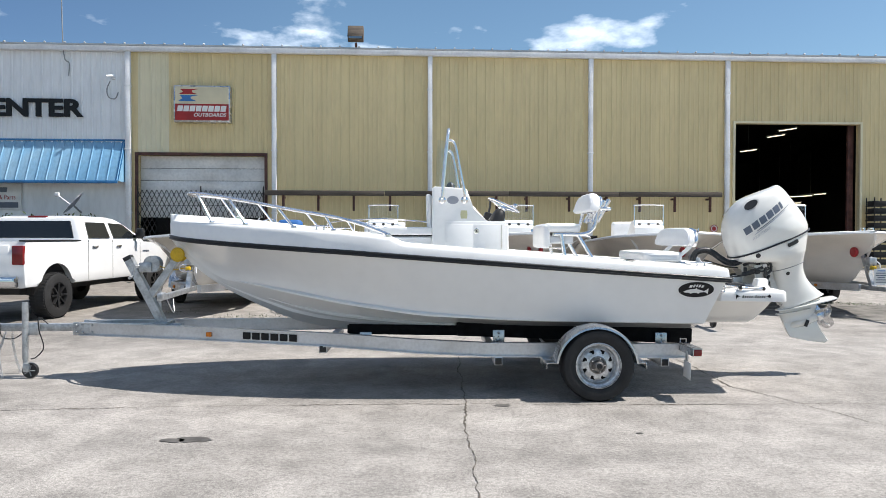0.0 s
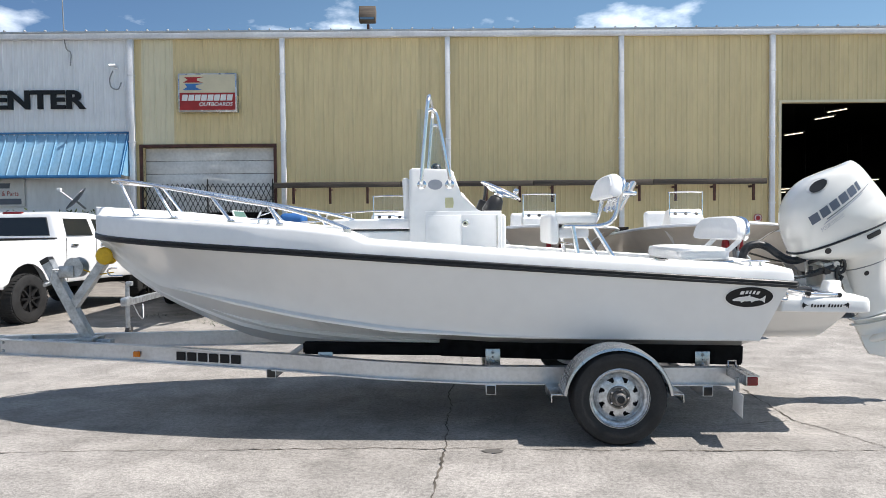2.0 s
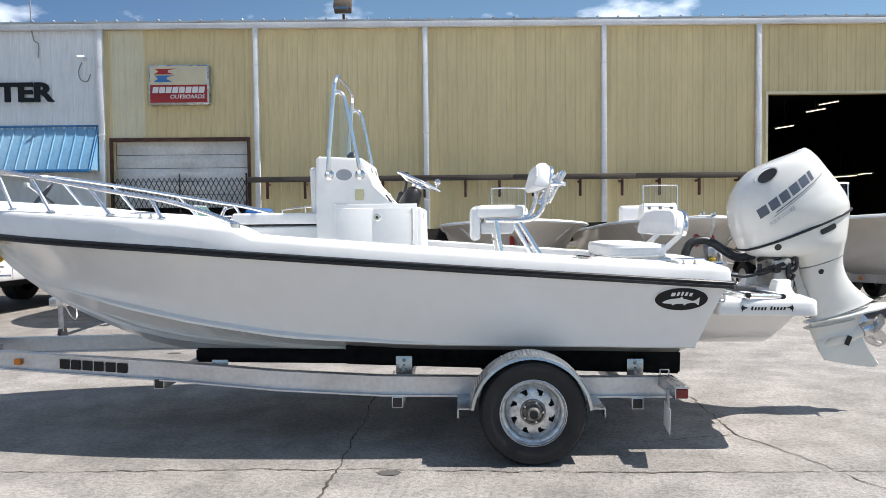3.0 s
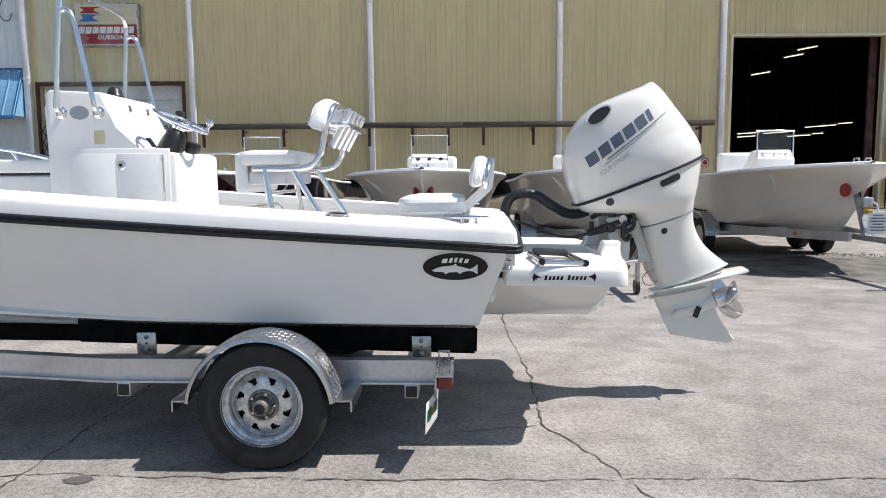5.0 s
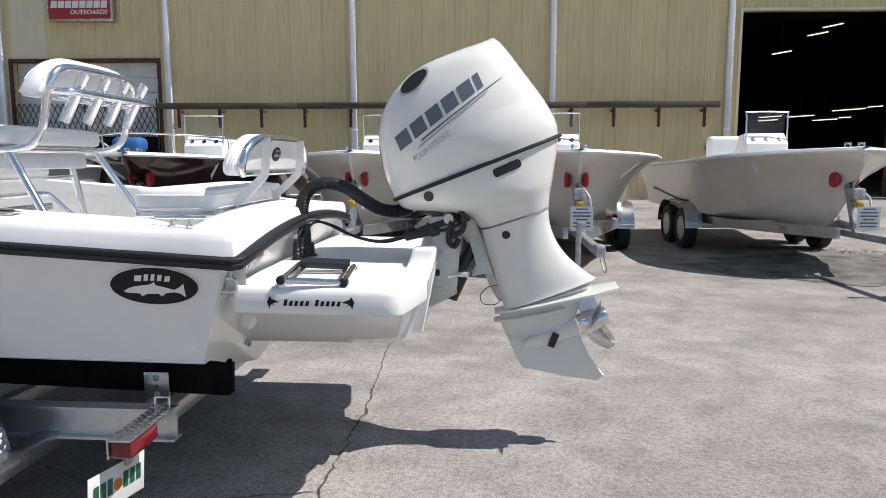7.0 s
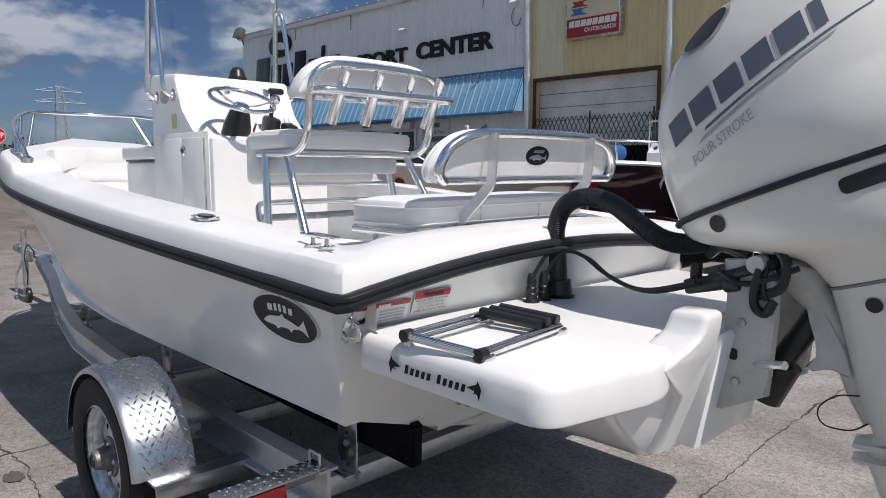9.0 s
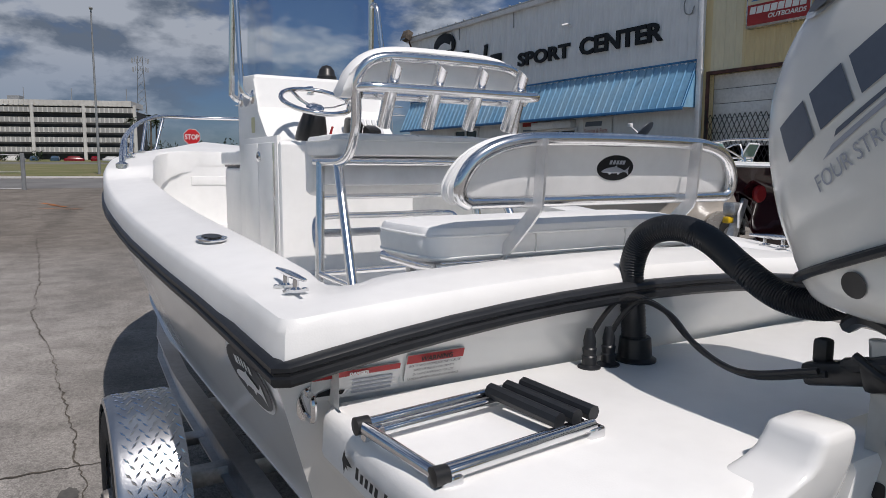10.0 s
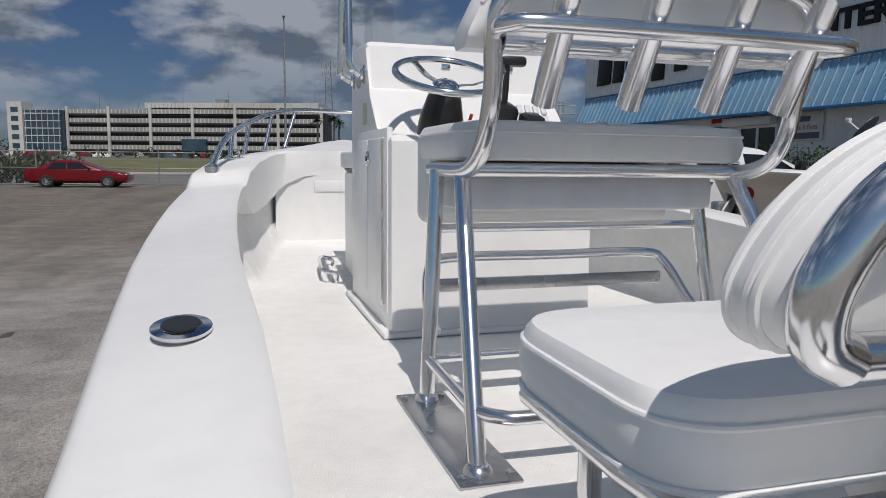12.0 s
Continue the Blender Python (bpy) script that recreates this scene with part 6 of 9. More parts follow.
    br = part("light_bracket", bm, alu_brushed, TR, "diamond-plate tail light bracket")
    bm = bm_new()
    row = 0
    for uu in np.arange(-0.40, -0.325, 0.018):
        row += 1
        for vv in np.arange(0.83, 1.14, 0.032):
            sl = 1 if row % 2 else -1
            p = Vector((uu, s * (vv + 0.016 * (row % 2)), 0.4665))
            d1, d2 = Vector((0.010, sl * 0.009, 0)), Vector((-0.003, sl * 0.004, 0))
            vs = [bm.verts.new(q) for q in (p - d1, p - d2, p + d1, p + d2)]
            tp = bm.verts.new(p + Vector((0, 0, 0.003)))
            for i in range(4):
                bm.faces.new((vs[i], vs[(i + 1) % 4], tp))
    tagged(part("tread_pattern", bm, alu_tube, br), kind="stuff")
    bm = bm_new()
    box(bm, (-0.362, s * 1.055, 0.425), (0.078, 0.20, 0.062), bevel=0.010)
    part("tail_light", bm, red_lens, TR, "red tail light")
    bm = bm_new()
    tube(bm, [(-0.345, s * 0.82, 0.45), (-0.345, s * 0.82, 0.502), (-0.40, s * 0.82, 0.502), (-0.40, s * 0.82, 0.45)], 0.006, 6)
    part("tie_loop", bm, stainless, TR, "steel tie-down loop")
# licence plate, hanging askew under the light, its writing as bars
bm = bm_new()
PM = T(-0.425, -1.07, 0.352) @ R(80.8, "Z") @ R(92, "X") @ R(-3, "Z")
box(bm, (0, 0, 0), (0.30, 0.15, 0.003), bevel=0.001)
bmesh.ops.transform(bm, matrix=PM @ T(0.0, -0.09, 0), verts=bm.verts)
pl = part("licence_plate", bm, paper_white, TR, "white trailer plate with plain bars")
plate_ink = mat("plate_green", (0.02, 0.12, 0.07), 0.4, vary=0.1)
for x in (-0.125, -0.09, -0.055, 0.03, 0.065, 0.10):
    bm = bm_new()
    sheet(bm, [[(x, -0.115), (x + 0.026, -0.115), (x + 0.026, -0.055), (x, -0.055)]], PM @ T(0, 0, 0.004))
    part("plate_bar", bm, plate_ink, pl)
bm = bm_new()
sheet(bm, [oval(0.022, 0.022, 16, 0.0, -0.09)], PM @ T(0, 0, 0.0045))
part("plate_motif", bm, amber_lens, pl)
bm = bm_new()
box(bm, (-0.41, -1.02, 0.37), (0.015, 0.04, 0.11), bevel=0.003)
part("plate_bracket", bm, galv, TR)
# cross members, axle, tongue
for u, z, hw in ((-0.548, 0.285, 0.80), (-2.1, 0.298, 0.80), (-3.75, 0.385, 0.62)):
    bm = bm_new()
    box(bm, (u, 0, z), (0.075, hw * 2 + 0.08, 0.075), bevel=0.006)
    cm_ = part("cross_member", bm, alu_beam, TR, "square aluminium cross member")
    # added dark plates; the shade of the hollow tube is put into their colour
    for s in (-1, 1):
        bm = bm_new()
        box(bm, (u, s * (hw + 0.0385), z), (0.062, 0.008, 0.062), bevel=0.003)
        part("end_cap", bm, plastic_black, cm_, "dark plate standing for the shaded hollow tube end")
bm = bm_new()
box(bm, (-1.262, 0, 0.335), (0.065, 1.9, 0.065), bevel=0.006)
part("axle", bm, galv, TR, "galvanised square axle tube")
bm = bm_new()
box(bm, (-6.35, 0, 0.510), (2.1, 0.077, 0.077), bevel=0.008)
part("tongue", bm, galv, TR, "galvanised square tongue tube")
bm = bm_new()
box(bm, (-6.22, 0, 0.508), (0.30, 0.24, 0.015), bevel=0.003)
box(bm, (-6.22, -0.115, 0.508), (0.30, 0.012, 0.13), bevel=0.003)
box(bm, (-6.22, 0.115, 0.508), (0.30, 0.012, 0.13), bevel=0.003)
cp = part("tongue_clamp", bm, galv, TR, "bolted tongue clamp plates")
for u in (-6.33, -6.27, -6.17, -6.11):
    for z in (0.475, 0.545):
        bm = bm_new()
        lathe(bm, [(0.013, 0), (0.013, 0.01), (0.008, 0.016)], axis((u, -0.121, z), (0, -1, 0)), 8)
        part("bolt", bm, galv, cp)
bm = bm_new()
tube(bm, [(-7.35, 0, 0.515), (-7.5, 0, 0.53), (-7.58, 0, 0.515)], 0.05, 12, smooth=3)
box(bm, (-7.45, 0, 0.56), (0.16, 0.06, 0.05), bevel=0.02)
part("coupler", bm, galv, TR, "galvanised ball coupler")
bm = bm_new()
tube(bm, [(-6.86, -0.10, 0.19), (-6.86, -0.10, 0.775)], 0.030, 16)
tube(bm, [(-6.86, -0.10, 0.10), (-6.86, -0.10, 0.30)], 0.023, 16)
box(bm, (-6.80, -0.07, 0.50), (0.12, 0.05, 0.13), bevel=0.01)
box(bm, (-6.84, -0.10, 0.11), (0.07, 0.07, 0.09), bevel=0.012)
jack = part("tongue_jack", bm, galv, TR, "galvanised swing-up tongue jack")
for dv in (-0.045,):
    bm = bm_new()
    lathe(bm, [(0.035, -0.02), (0.075, -0.022), (0.08, -0.01), (0.08, 0.01), (0.075, 0.022), (0.035, 0.02)], T(-6.81, -0.10, 0.081) @ R(90, "X"), 28)
    part("jack_wheel", bm, plastic_black, jack, "black plastic jack wheel")
    bm = bm_new()
    for k in range(5):
        a = 2 * math.pi * k / 5
        tube(bm, [(-6.81 + 0.01 * math.cos(a), -0.124, 0.081 + 0.01 * math.sin(a)), (-6.81 + 0.058 * math.cos(a), -0.124, 0.081 + 0.058 * math.sin(a))], 0.006, 6)
    part("wheel_spokes", bm, steel_grey, jack)
# winch stand
bm = bm_new()
tube(bm, [(-5.50, 0, 0.545), (-5.85, 0, 1.215)], 0.04, flat=(0.08, 0.08))
box(bm, (-5.50, 0, 0.555), (0.16, 0.22, 0.03), bevel=0.004)
ws = part("winch_post", bm, galv, TR, "galvanised winch post")
bm = bm_new()
box(bm, (-5.855, 0, 1.222), (0.082, 0.082, 0.045), R(-27, "Y"), bevel=0.004)
part("post_cap", bm, plastic_black, TR, "black post cap")
bm = bm_new()
tube(bm, [(-5.64, 0, 0.82), (-5.36, 0, 1.21)], 0.035, flat=(0.07, 0.07))
part("bow_stop_arm", bm, galv, TR, "galvanised bow stop arm")
bm = bm_new()
lathe(bm, [(0.012, -0.06), (0.062, -0.058), (0.075, -0.045), (0.055, -0.01), (0.05, 0.0), (0.055, 0.01), (0.075, 0.045), (0.062, 0.058), (0.012, 0.06)], T(-5.335, 0, 1.262) @ R(90, "X"), 28)
part("bow_roller", bm, yellow_poly, TR, "yellow polyurethane bow roller")
bm = bm_new()
lathe(bm, [(0.085, -0.05), (0.085, -0.044), (0.04, -0.042), (0.04, 0.042), (0.085, 0.044), (0.085, 0.05)], T(-5.60, 0, 1.165) @ R(90, "X"), 24)
box(bm, (-5.66, 0, 1.13), (0.13, 0.13, 0.10), bevel=0.01)
winch = part("winch", bm, galv, TR, "galvanised hand winch")
bm = bm_new()
tube(bm, [(-5.72, -0.07, 1.15), (-5.74, -0.12, 1.15), (-5.76, -0.13, 1.04)], 0.010, 8)
tube(bm, [(-5.76, -0.13, 1.04), (-5.76, -0.20, 1.03)], 0.016, 10)
part("winch_handle", bm, galv, winch)
bm = bm_new()
tube(bm, [(-5.56, 0, 1.15), (-5.42, 0.0, 1.10), (-5.28, 0, 1.12)], 0.006, 6)
part("winch_strap", bm, yellow_poly, winch, "yellow winch strap")
# safety chains and wiring at the coupler
for v, sgn in ((-0.06, 1), (0.06, -1)):
    bm = bm_new()
    pts = smooth_path([(-7.08, v, 0.47), (-7.10, v * 1.5, 0.36), (-7.11, v * 2.2, 0.26), (-7.09, v * 2.4, 0.13), (-7.06, v * 2.6, 0.015)], 6)
    for i, p in enumerate(pts[:-1]):
        c = (p + pts[i + 1]) / 2
        d = (pts[i + 1] - p)
        a = axis(c, d) @ R(90 * (i % 2), "Z")
        ln = d.length * 0.72
        tube(bm, [a @ Vector((x, 0, z)) for x, z in ((0.010, -ln * 0.6), (0.010, ln * 0.6), (0.0, ln * 0.95), (-0.010, ln * 0.6), (-0.010, -ln * 0.6), (0, -ln * 0.95))], 0.0035, 5, closed=True)
    part("safety_chain", bm, galv, TR, "zinc-plated safety chain")
bm = bm_new()
tube(bm, [(-6.65, -0.06, 0.55), (-6.72, -0.10, 0.62), (-6.70, -0.14, 0.50), (-6.66, -0.13, 0.32), (-6.74, -0.12, 0.22), (-6.80, -0.11, 0.20)], 0.006, 6, smooth=5)
tube(bm, [(-6.9, -0.03, 0.47), (-7.0, -0.06, 0.40), (-7.12, -0.06, 0.42), (-7.16, -0.04, 0.55)], 0.006, 6, smooth=5)
part("light_cable", bm, plastic_black, TR, "black light cable")

# ---- ground ----
def ground_z(x, y):
    z = 0.0
    if y > 17.5:
        z += 0.065 * (min(y, 24) - 17.5)
    if x < -14:
        f = min(1.0, (-14 - x) / 18)
        z += 0.24 * f * f * (3 - 2 * f)
    if x < -41:
        z += 0.017 * min(-41 - x, 300)
    return z


xs = [-2600, -900, -341, -250, -150, -90, -60, -50, -41, -36, -30, -24, -18, -12, -8, -4, 0, 4, 8, 12, 16, 22, 30, 60, 200, 900, 2600]
ys = [-2600, -900, -200, -60, -25, -12, -6, -2, 0, 2, 4, 6, 8, 9, 10, 12, 14, 16, 17.5, 18, 20, 22, 24, 30, 60, 200, 900, 2600]
bm = bm_new()
grid = [[bm.verts.new((x, y, ground_z(x, y))) for y in ys] for x in xs]
for i in range(len(xs) - 1):
    for j in range(len(ys) - 1):
        bm.faces.new((grid[i][j], grid[i + 1][j], grid[i + 1][j + 1], grid[i][j + 1]))
ground = solid("ground", bm, concrete, Matrix(), "pale worn concrete lot with cracks and stains", "ground", "structure", 80)


def crack(pts, w, seed):
    """A jagged filled crack lying on the lot."""
    rnd = random.Random(seed)
    fine = []
    for a, b in zip(pts, pts[1:]):
        n = max(2, int(math.dist(a, b) / 0.035))
        for i in range(n):
            s = i / n
            fine.append((a[0] + (b[0] - a[0]) * s, a[1] + (b[1] - a[1]) * s))
    fine.append(pts[-1])
    bm = bm_new()
    wob, prev = 0.0, None
    for i, (x, y) in enumerate(fine):
        wob = wob * 0.86 + rnd.uniform(-0.012, 0.012)
        d = Vector((fine[min(i + 1, len(fine) - 1)][0] - fine[max(i - 1, 0)][0], fine[min(i + 1, len(fine) - 1)][1] - fine[max(i - 1, 0)][1]))
        d.normalize()
        nx, ny = -d.y, d.x
        gap = 0.35 + 0.65 * abs(math.sin(i * 0.11 + seed)) * abs(math.sin(i * 0.043 + 2 * seed))
        ww = w * rnd.uniform(0.15, 0.9) * gap
        c = (x + nx * wob, y + ny * wob)
        z = ground_z(x, y) + 0.004
        cur = [bm.verts.new((c[0] + nx * ww, c[1] + ny * ww, z)), bm.verts.new((c[0] - nx * ww, c[1] - ny * ww, z))]
        if prev:
            bm.faces.new((prev[0], cur[0], cur[1], prev[1]))
        prev = cur
    ob = part("crack", bm, crack_dirt, ground, "dirt-filled crack in the concrete")
    return ob


crack([(-31, 2.95), (-16, 4.5), (-7.2, 5.3), (-3.5, 5.5), (-2.06, 5.76), (-1.06, 5.88), (0.3, 6.02), (1.71, 6.1), (3.13, 6.22), (5.5, 6.4), (9, 6.6)], 0.012, 1)
crack([(0.1, 11.5), (0.15, 8.2), (0.22, 6.82), (0.3, 5.6), (0.36, 4.8), (0.44, 3.8), (0.5, 2.6), (0.4, 1.0)], 0.013, 2)
crack([(2.4, 11.5), (2.56, 9.5), (2.74, 8.05), (2.85, 6.9), (3.0, 6.65), (3.16, 6.32), (3.6, 5.4), (3.9, 4.2)], 0.013, 3)
crack([(2.85, 6.9), (2.2, 6.72), (1.6, 6.9), (0.9, 7.2)], 0.007, 4)
crack([(-9.5, 2.0), (-6, 2.4), (-3.2, 2.2), (-1.0, 2.6)], 0.006, 5)
for x, y, a, b, sd in ((0.61, 5.98, 0.075, 0.05, 1), (-1.61, 4.81, 0.13, 0.075, 2), (-1.75, 4.78, 0.10, 0.05, 3), (-3.6, 4.2, 0.12, 0.05, 4), (1.6, 5.2, 0.03, 0.02, 5), (-2.6, 9.6, 0.09, 0.05, 6)):
    rnd = random.Random(sd)
    bm = bm_new()
    bm.faces.new([bm.verts.new((x + a * math.cos(t) * rnd.uniform(0.75, 1.1), y + b * math.sin(t) * rnd.uniform(0.75, 1.1), ground_z(x, y) + 0.004)) for t in (2 * math.pi * k / 18 for k in range(18))])
    part("stain_patch", bm, stain, ground, "dark stain patch")

# ---- warehouse ----
WALL = T(0, 22.75, 0) @ R(math.degrees(math.atan(0.12)), "Z")
EAVE = 7.42
X0, XW, X1 = -27.5, -11.0, 34.0
GD = (-10.71, -6.74, 4.03)
BAY = (8.70, 13.0, 5.24)
wall_front = thing("wall_front", WALL, "ribbed sheet metal warehouse front, white and beige", "wall", kind="structure")


def slab(x0, x1, z0, z1, m, y0=0.0, y1=0.18):
    bm = bm_new()
    box(bm, ((x0 + x1) / 2, (y0 + y1) / 2, (z0 + z1) / 2), (x1 - x0, y1 - y0, z1 - z0))
    return part("wall_core", bm, m, wall_front)


slab(X0, XW, 0, EAVE, wall_white)
slab(XW, GD[0], 0, EAVE, wall_beige)
slab(GD[0], GD[1], GD[2], EAVE, wall_beige)
slab(GD[1], BAY[0], 0, EAVE, wall_beige)
slab(BAY[0], BAY[1], BAY[2], EAVE, wall_beige)
slab(BAY[1], X1, 0, EAVE, wall_beige)


PANEL_CACHE = {}


def rib_panel(x0, x1, z0, z1, m):
    w = x1 - x0
    key = (round(w, 3), round(z1 - z0, 3), m.name)
    if key not in PANEL_CACHE:
        prof = [(0.0, 0.0)]
        n = max(1, int(round(w / 0.152)))
        for k in range(n):
            c = w * (k + 0.5) / n
            d, a, b = (0.020, 0.014, 0.034) if k % 2 == 0 else (0.007, 0.010, 0.020)
            prof += [(c - b, 0.0), (c - a, -d), (c + a, -d), (c + b, 0.0)]
        prof.append((w, 0.0))
        bm = bm_new()
        loft(bm, [[(x, y - 0.004, 0) for x, y in prof], [(x, y - 0.004, z1 - z0) for x, y in prof]], False)
        PANEL_CACHE[key] = mesh_of("wall_panel", bm, m, 20)
    ob = new("wall_panel", PANEL_CACHE[key])
    ob.parent = wall_front
    ob.location = (x0, 0, z0)
    return ob


def panels(x0, x1, z0, z1, m, w=0.914, special=None):
    n = max(1, int(round((x1 - x0) / w)))
    for k in range(n):
        a = x0 + (x1 - x0) * k / n
        rib_panel(a, x0 + (x1 - x0) * (k + 1) / n, z0, z1, special if special and k in (1,) else m)


panels(X0, XW, 3.1, EAVE - 0.14, wall_white)
panels(XW, GD[0], 0.3, EAVE - 0.14, wall_beige)
panels(GD[0], -9.75, GD[2] + 0.06, EAVE - 0.14, wall_beige_new)
panels(-9.75, GD[1], GD[2] + 0.06, EAVE - 0.14, wall_beige)
for a, b in ((GD[1], -1.44), (-1.44, 3.82), (3.82, BAY[0])):
    panels(a, b, 0.3, EAVE - 0.14, wall_beige)
panels(BAY[0], BAY[1], BAY[2] + 0.06, EAVE - 0.14, wall_beige)
panels(BAY[1], X1, 0.3, EAVE - 0.14, wall_beige)
# side and back walls, roof
for nm, c, s, m in (("wall_west", (X0 + 0.09, 15.2, EAVE / 2), (0.18, 30, EAVE), wall_white), ("wall_east", (X1 - 0.09, 15.2, EAVE / 2), (0.18, 30, EAVE), wall_beige), ("wall_back", ((X0 + X1) / 2, 30.2, EAVE / 2), (X1 - X0, 0.18, EAVE), wall_beige)):
    bm = bm_new()
    box(bm, c, s)
    solid(nm, bm, m, WALL, "plain sheet metal wall", "wall", "structure")
bm = bm_new()
for ya, yb, za, zb in ((-0.22, 15, EAVE + 0.02, EAVE + 1.1), (15, 30.4, EAVE + 1.1, EAVE + 0.02)):
    loft(bm, [[(x, ya, za), (x, yb, zb), (x, yb, zb + 0.05), (x, ya, za + 0.05)] for x in (X0 - 0.1, X1 + 0.1)], True)
roof = solid("roof", bm, roof_metal, WALL, "low-pitched ribbed metal roof", "roof", "structure")
bm = bm_new()
for x in np.arange(X0, X1, 0.61):
    box(bm, (x, -0.20, EAVE + 0.09), (0.05, 0.10, 0.05), bevel=0.01, seg=1)
tagged(part("roof_rib", bm, roof_metal, roof), kind="stuff")
bm = bm_new()
box(bm, ((X0 + X1) / 2, -0.12, EAVE - 0.06), (X1 - X0 + 0.1, 0.16, 0.17), bevel=0.02)
solid("eave_gutter", bm, trim_white, WALL, "long white eave gutter", "gutter", "structure")
for x, wd in ((XW + 0.02, 0.17), (-6.42, 0.15), (-1.44, 0.15), (3.82, 0.15), (8.40, 0.15)):
    bm = bm_new()
    box(bm, (x, -0.10, (EAVE + 0.2) / 2), (wd, 0.11, EAVE - 0.3), bevel=0.012)
    dsp = solid("downspout", bm, trim_white, WALL, "white square metal downspout on the wall", "downspout", group="downspouts")
    for z in (2.2, 4.2, 6.2):
        bm = bm_new()
        box(bm, (x, -0.10, z), (wd + 0.03, 0.125, 0.04), bevel=0.004)
        part("strap", bm, trim_white, dsp)
bm = bm_new()
for a, b, c in ((GD[0] - 0.09, GD[0], GD[2]), (GD[1], GD[1] + 0.09, GD[2])):
    box(bm, ((a + b) / 2, 0.02, c / 2), (b - a, 0.16, c))
box(bm, ((GD[0] + GD[1]) / 2, 0.02, GD[2] + 0.045), (GD[1] - GD[0] + 0.18, 0.16, 0.09))
solid("door_trim", bm, rust_steel, WALL, "rust-brown steel frame round the roller door", "door frame", "structure")
bm = bm_new()
for a, b, c in ((BAY[0] - 0.07, BAY[0], BAY[2]), (BAY[1], BAY[1] + 0.07, BAY[2])):
    box(bm, ((a + b) / 2, 0.0, c / 2), (b - a, 0.14, c))
box(bm, ((BAY[0] + BAY[1]) / 2, 0.0, BAY[2] + 0.035), (BAY[1] - BAY[0] + 0.14, 0.14, 0.07))
solid("bay_trim", bm, wall_beige_new, WALL, "pale steel frame round the open bay", "door frame", "structure")
bm = bm_new()
box(bm, (BAY[1] - 0.12, 0.32, 2.7), (0.20, 0.10, 5.1), bevel=0.01)
solid("bay_track", bm, rust_steel, WALL, "dark red steel door track in the bay", "door track", "structure")
# roller door, raised half way, with its panels
door = thing("door_1", WALL, "white sectional garage door raised part way, stained", "door", kind="structure")
zb = 2.05
hgt = (GD[2] - zb) / 5
for k in range(5):
    bm = bm_new()
    box(bm, ((GD[0] + GD[1]) / 2, 0.20, zb + hgt * (k + 0.5)), (GD[1] - GD[0] - 0.02, 0.05, hgt - 0.012), bevel=0.008)
    part("panel", bm, door_white, door)
# rooms behind both openings; their lack of light is put into near-black walls
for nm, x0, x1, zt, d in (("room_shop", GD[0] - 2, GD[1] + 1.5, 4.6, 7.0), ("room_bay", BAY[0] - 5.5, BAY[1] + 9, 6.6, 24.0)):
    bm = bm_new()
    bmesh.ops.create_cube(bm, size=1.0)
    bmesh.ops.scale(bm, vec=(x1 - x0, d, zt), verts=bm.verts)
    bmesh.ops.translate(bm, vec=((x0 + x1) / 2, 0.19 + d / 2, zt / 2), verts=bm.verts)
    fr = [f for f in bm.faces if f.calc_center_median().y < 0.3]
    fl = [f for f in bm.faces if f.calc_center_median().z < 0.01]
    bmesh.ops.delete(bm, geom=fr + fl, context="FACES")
    solid(nm, bm, interior_dark, WALL, "warehouse interior with its unlit darkness put into the colour", "interior", "structure")
for x, y, z, L in ((19.0, 14, 3.67, 1.8), (19.7, 14, 3.77, 1.9), (17.96, 14, 3.22, 1.4), (18.56, 14, 3.30, 1.4), (16.85, 14, 3.38, 1.6), (15.4, 14, 3.20, 1.2), (15.5, 14, 3.36, 1.4), (14.75, 8.5, 6.10, 1.0), (15.3, 8.5, 6.40, 1.0), (13.45, 8.5, 5.42, 1.0)):
    lt = thing("tube_light", WALL @ T(x, y, z) @ R(-68, "Z"), "lit fluorescent tube fixture under a dark roof", "ceiling light", group="bay lights")
    bm = bm_new()
    box(bm, (0, 0, 0.05), (L, 0.16, 0.06), bevel=0.01)
    part("housing", bm, steel_grey, lt)
    bm = bm_new()
    tube(bm, [(-L / 2 + 0.05, 0, 0), (L / 2 - 0.05, 0, 0)], 0.022, 8)
    part("tube", bm, lamp_glow, lt)
    bm = bm_new()
    tube(bm, [(0, 0, 0.07), (0, 0, 6.55 - z)], 0.01, 6)
    part("hanger", bm, steel_grey, lt)
# storage rack at the bay's edge
rack = thing("storage_rack", WALL @ T(13.35, -0.45, 0.42), "black wire storage rack with stacked dark crates", "rack")
for x in (-0.25, 0.25):
    for y in (-0.2, 0.2):
        bm = bm_new()
        tube(bm, [(x, y, 0), (x, y, 2.35)], 0.02, 6)
        part("post", bm, iron_black, rack)
for z in np.arange(0.15, 2.3, 0.24):
    bm = bm_new()
    box(bm, (0, 0, z), (0.54, 0.44, 0.03))
    part("shelf", bm, iron_black, rack)
    bm = bm_new()
    box(bm, (0, 0, z + 0.09), (0.46, 0.38, 0.15), bevel=0.01)
    part("crate", bm, interior_dark, rack)
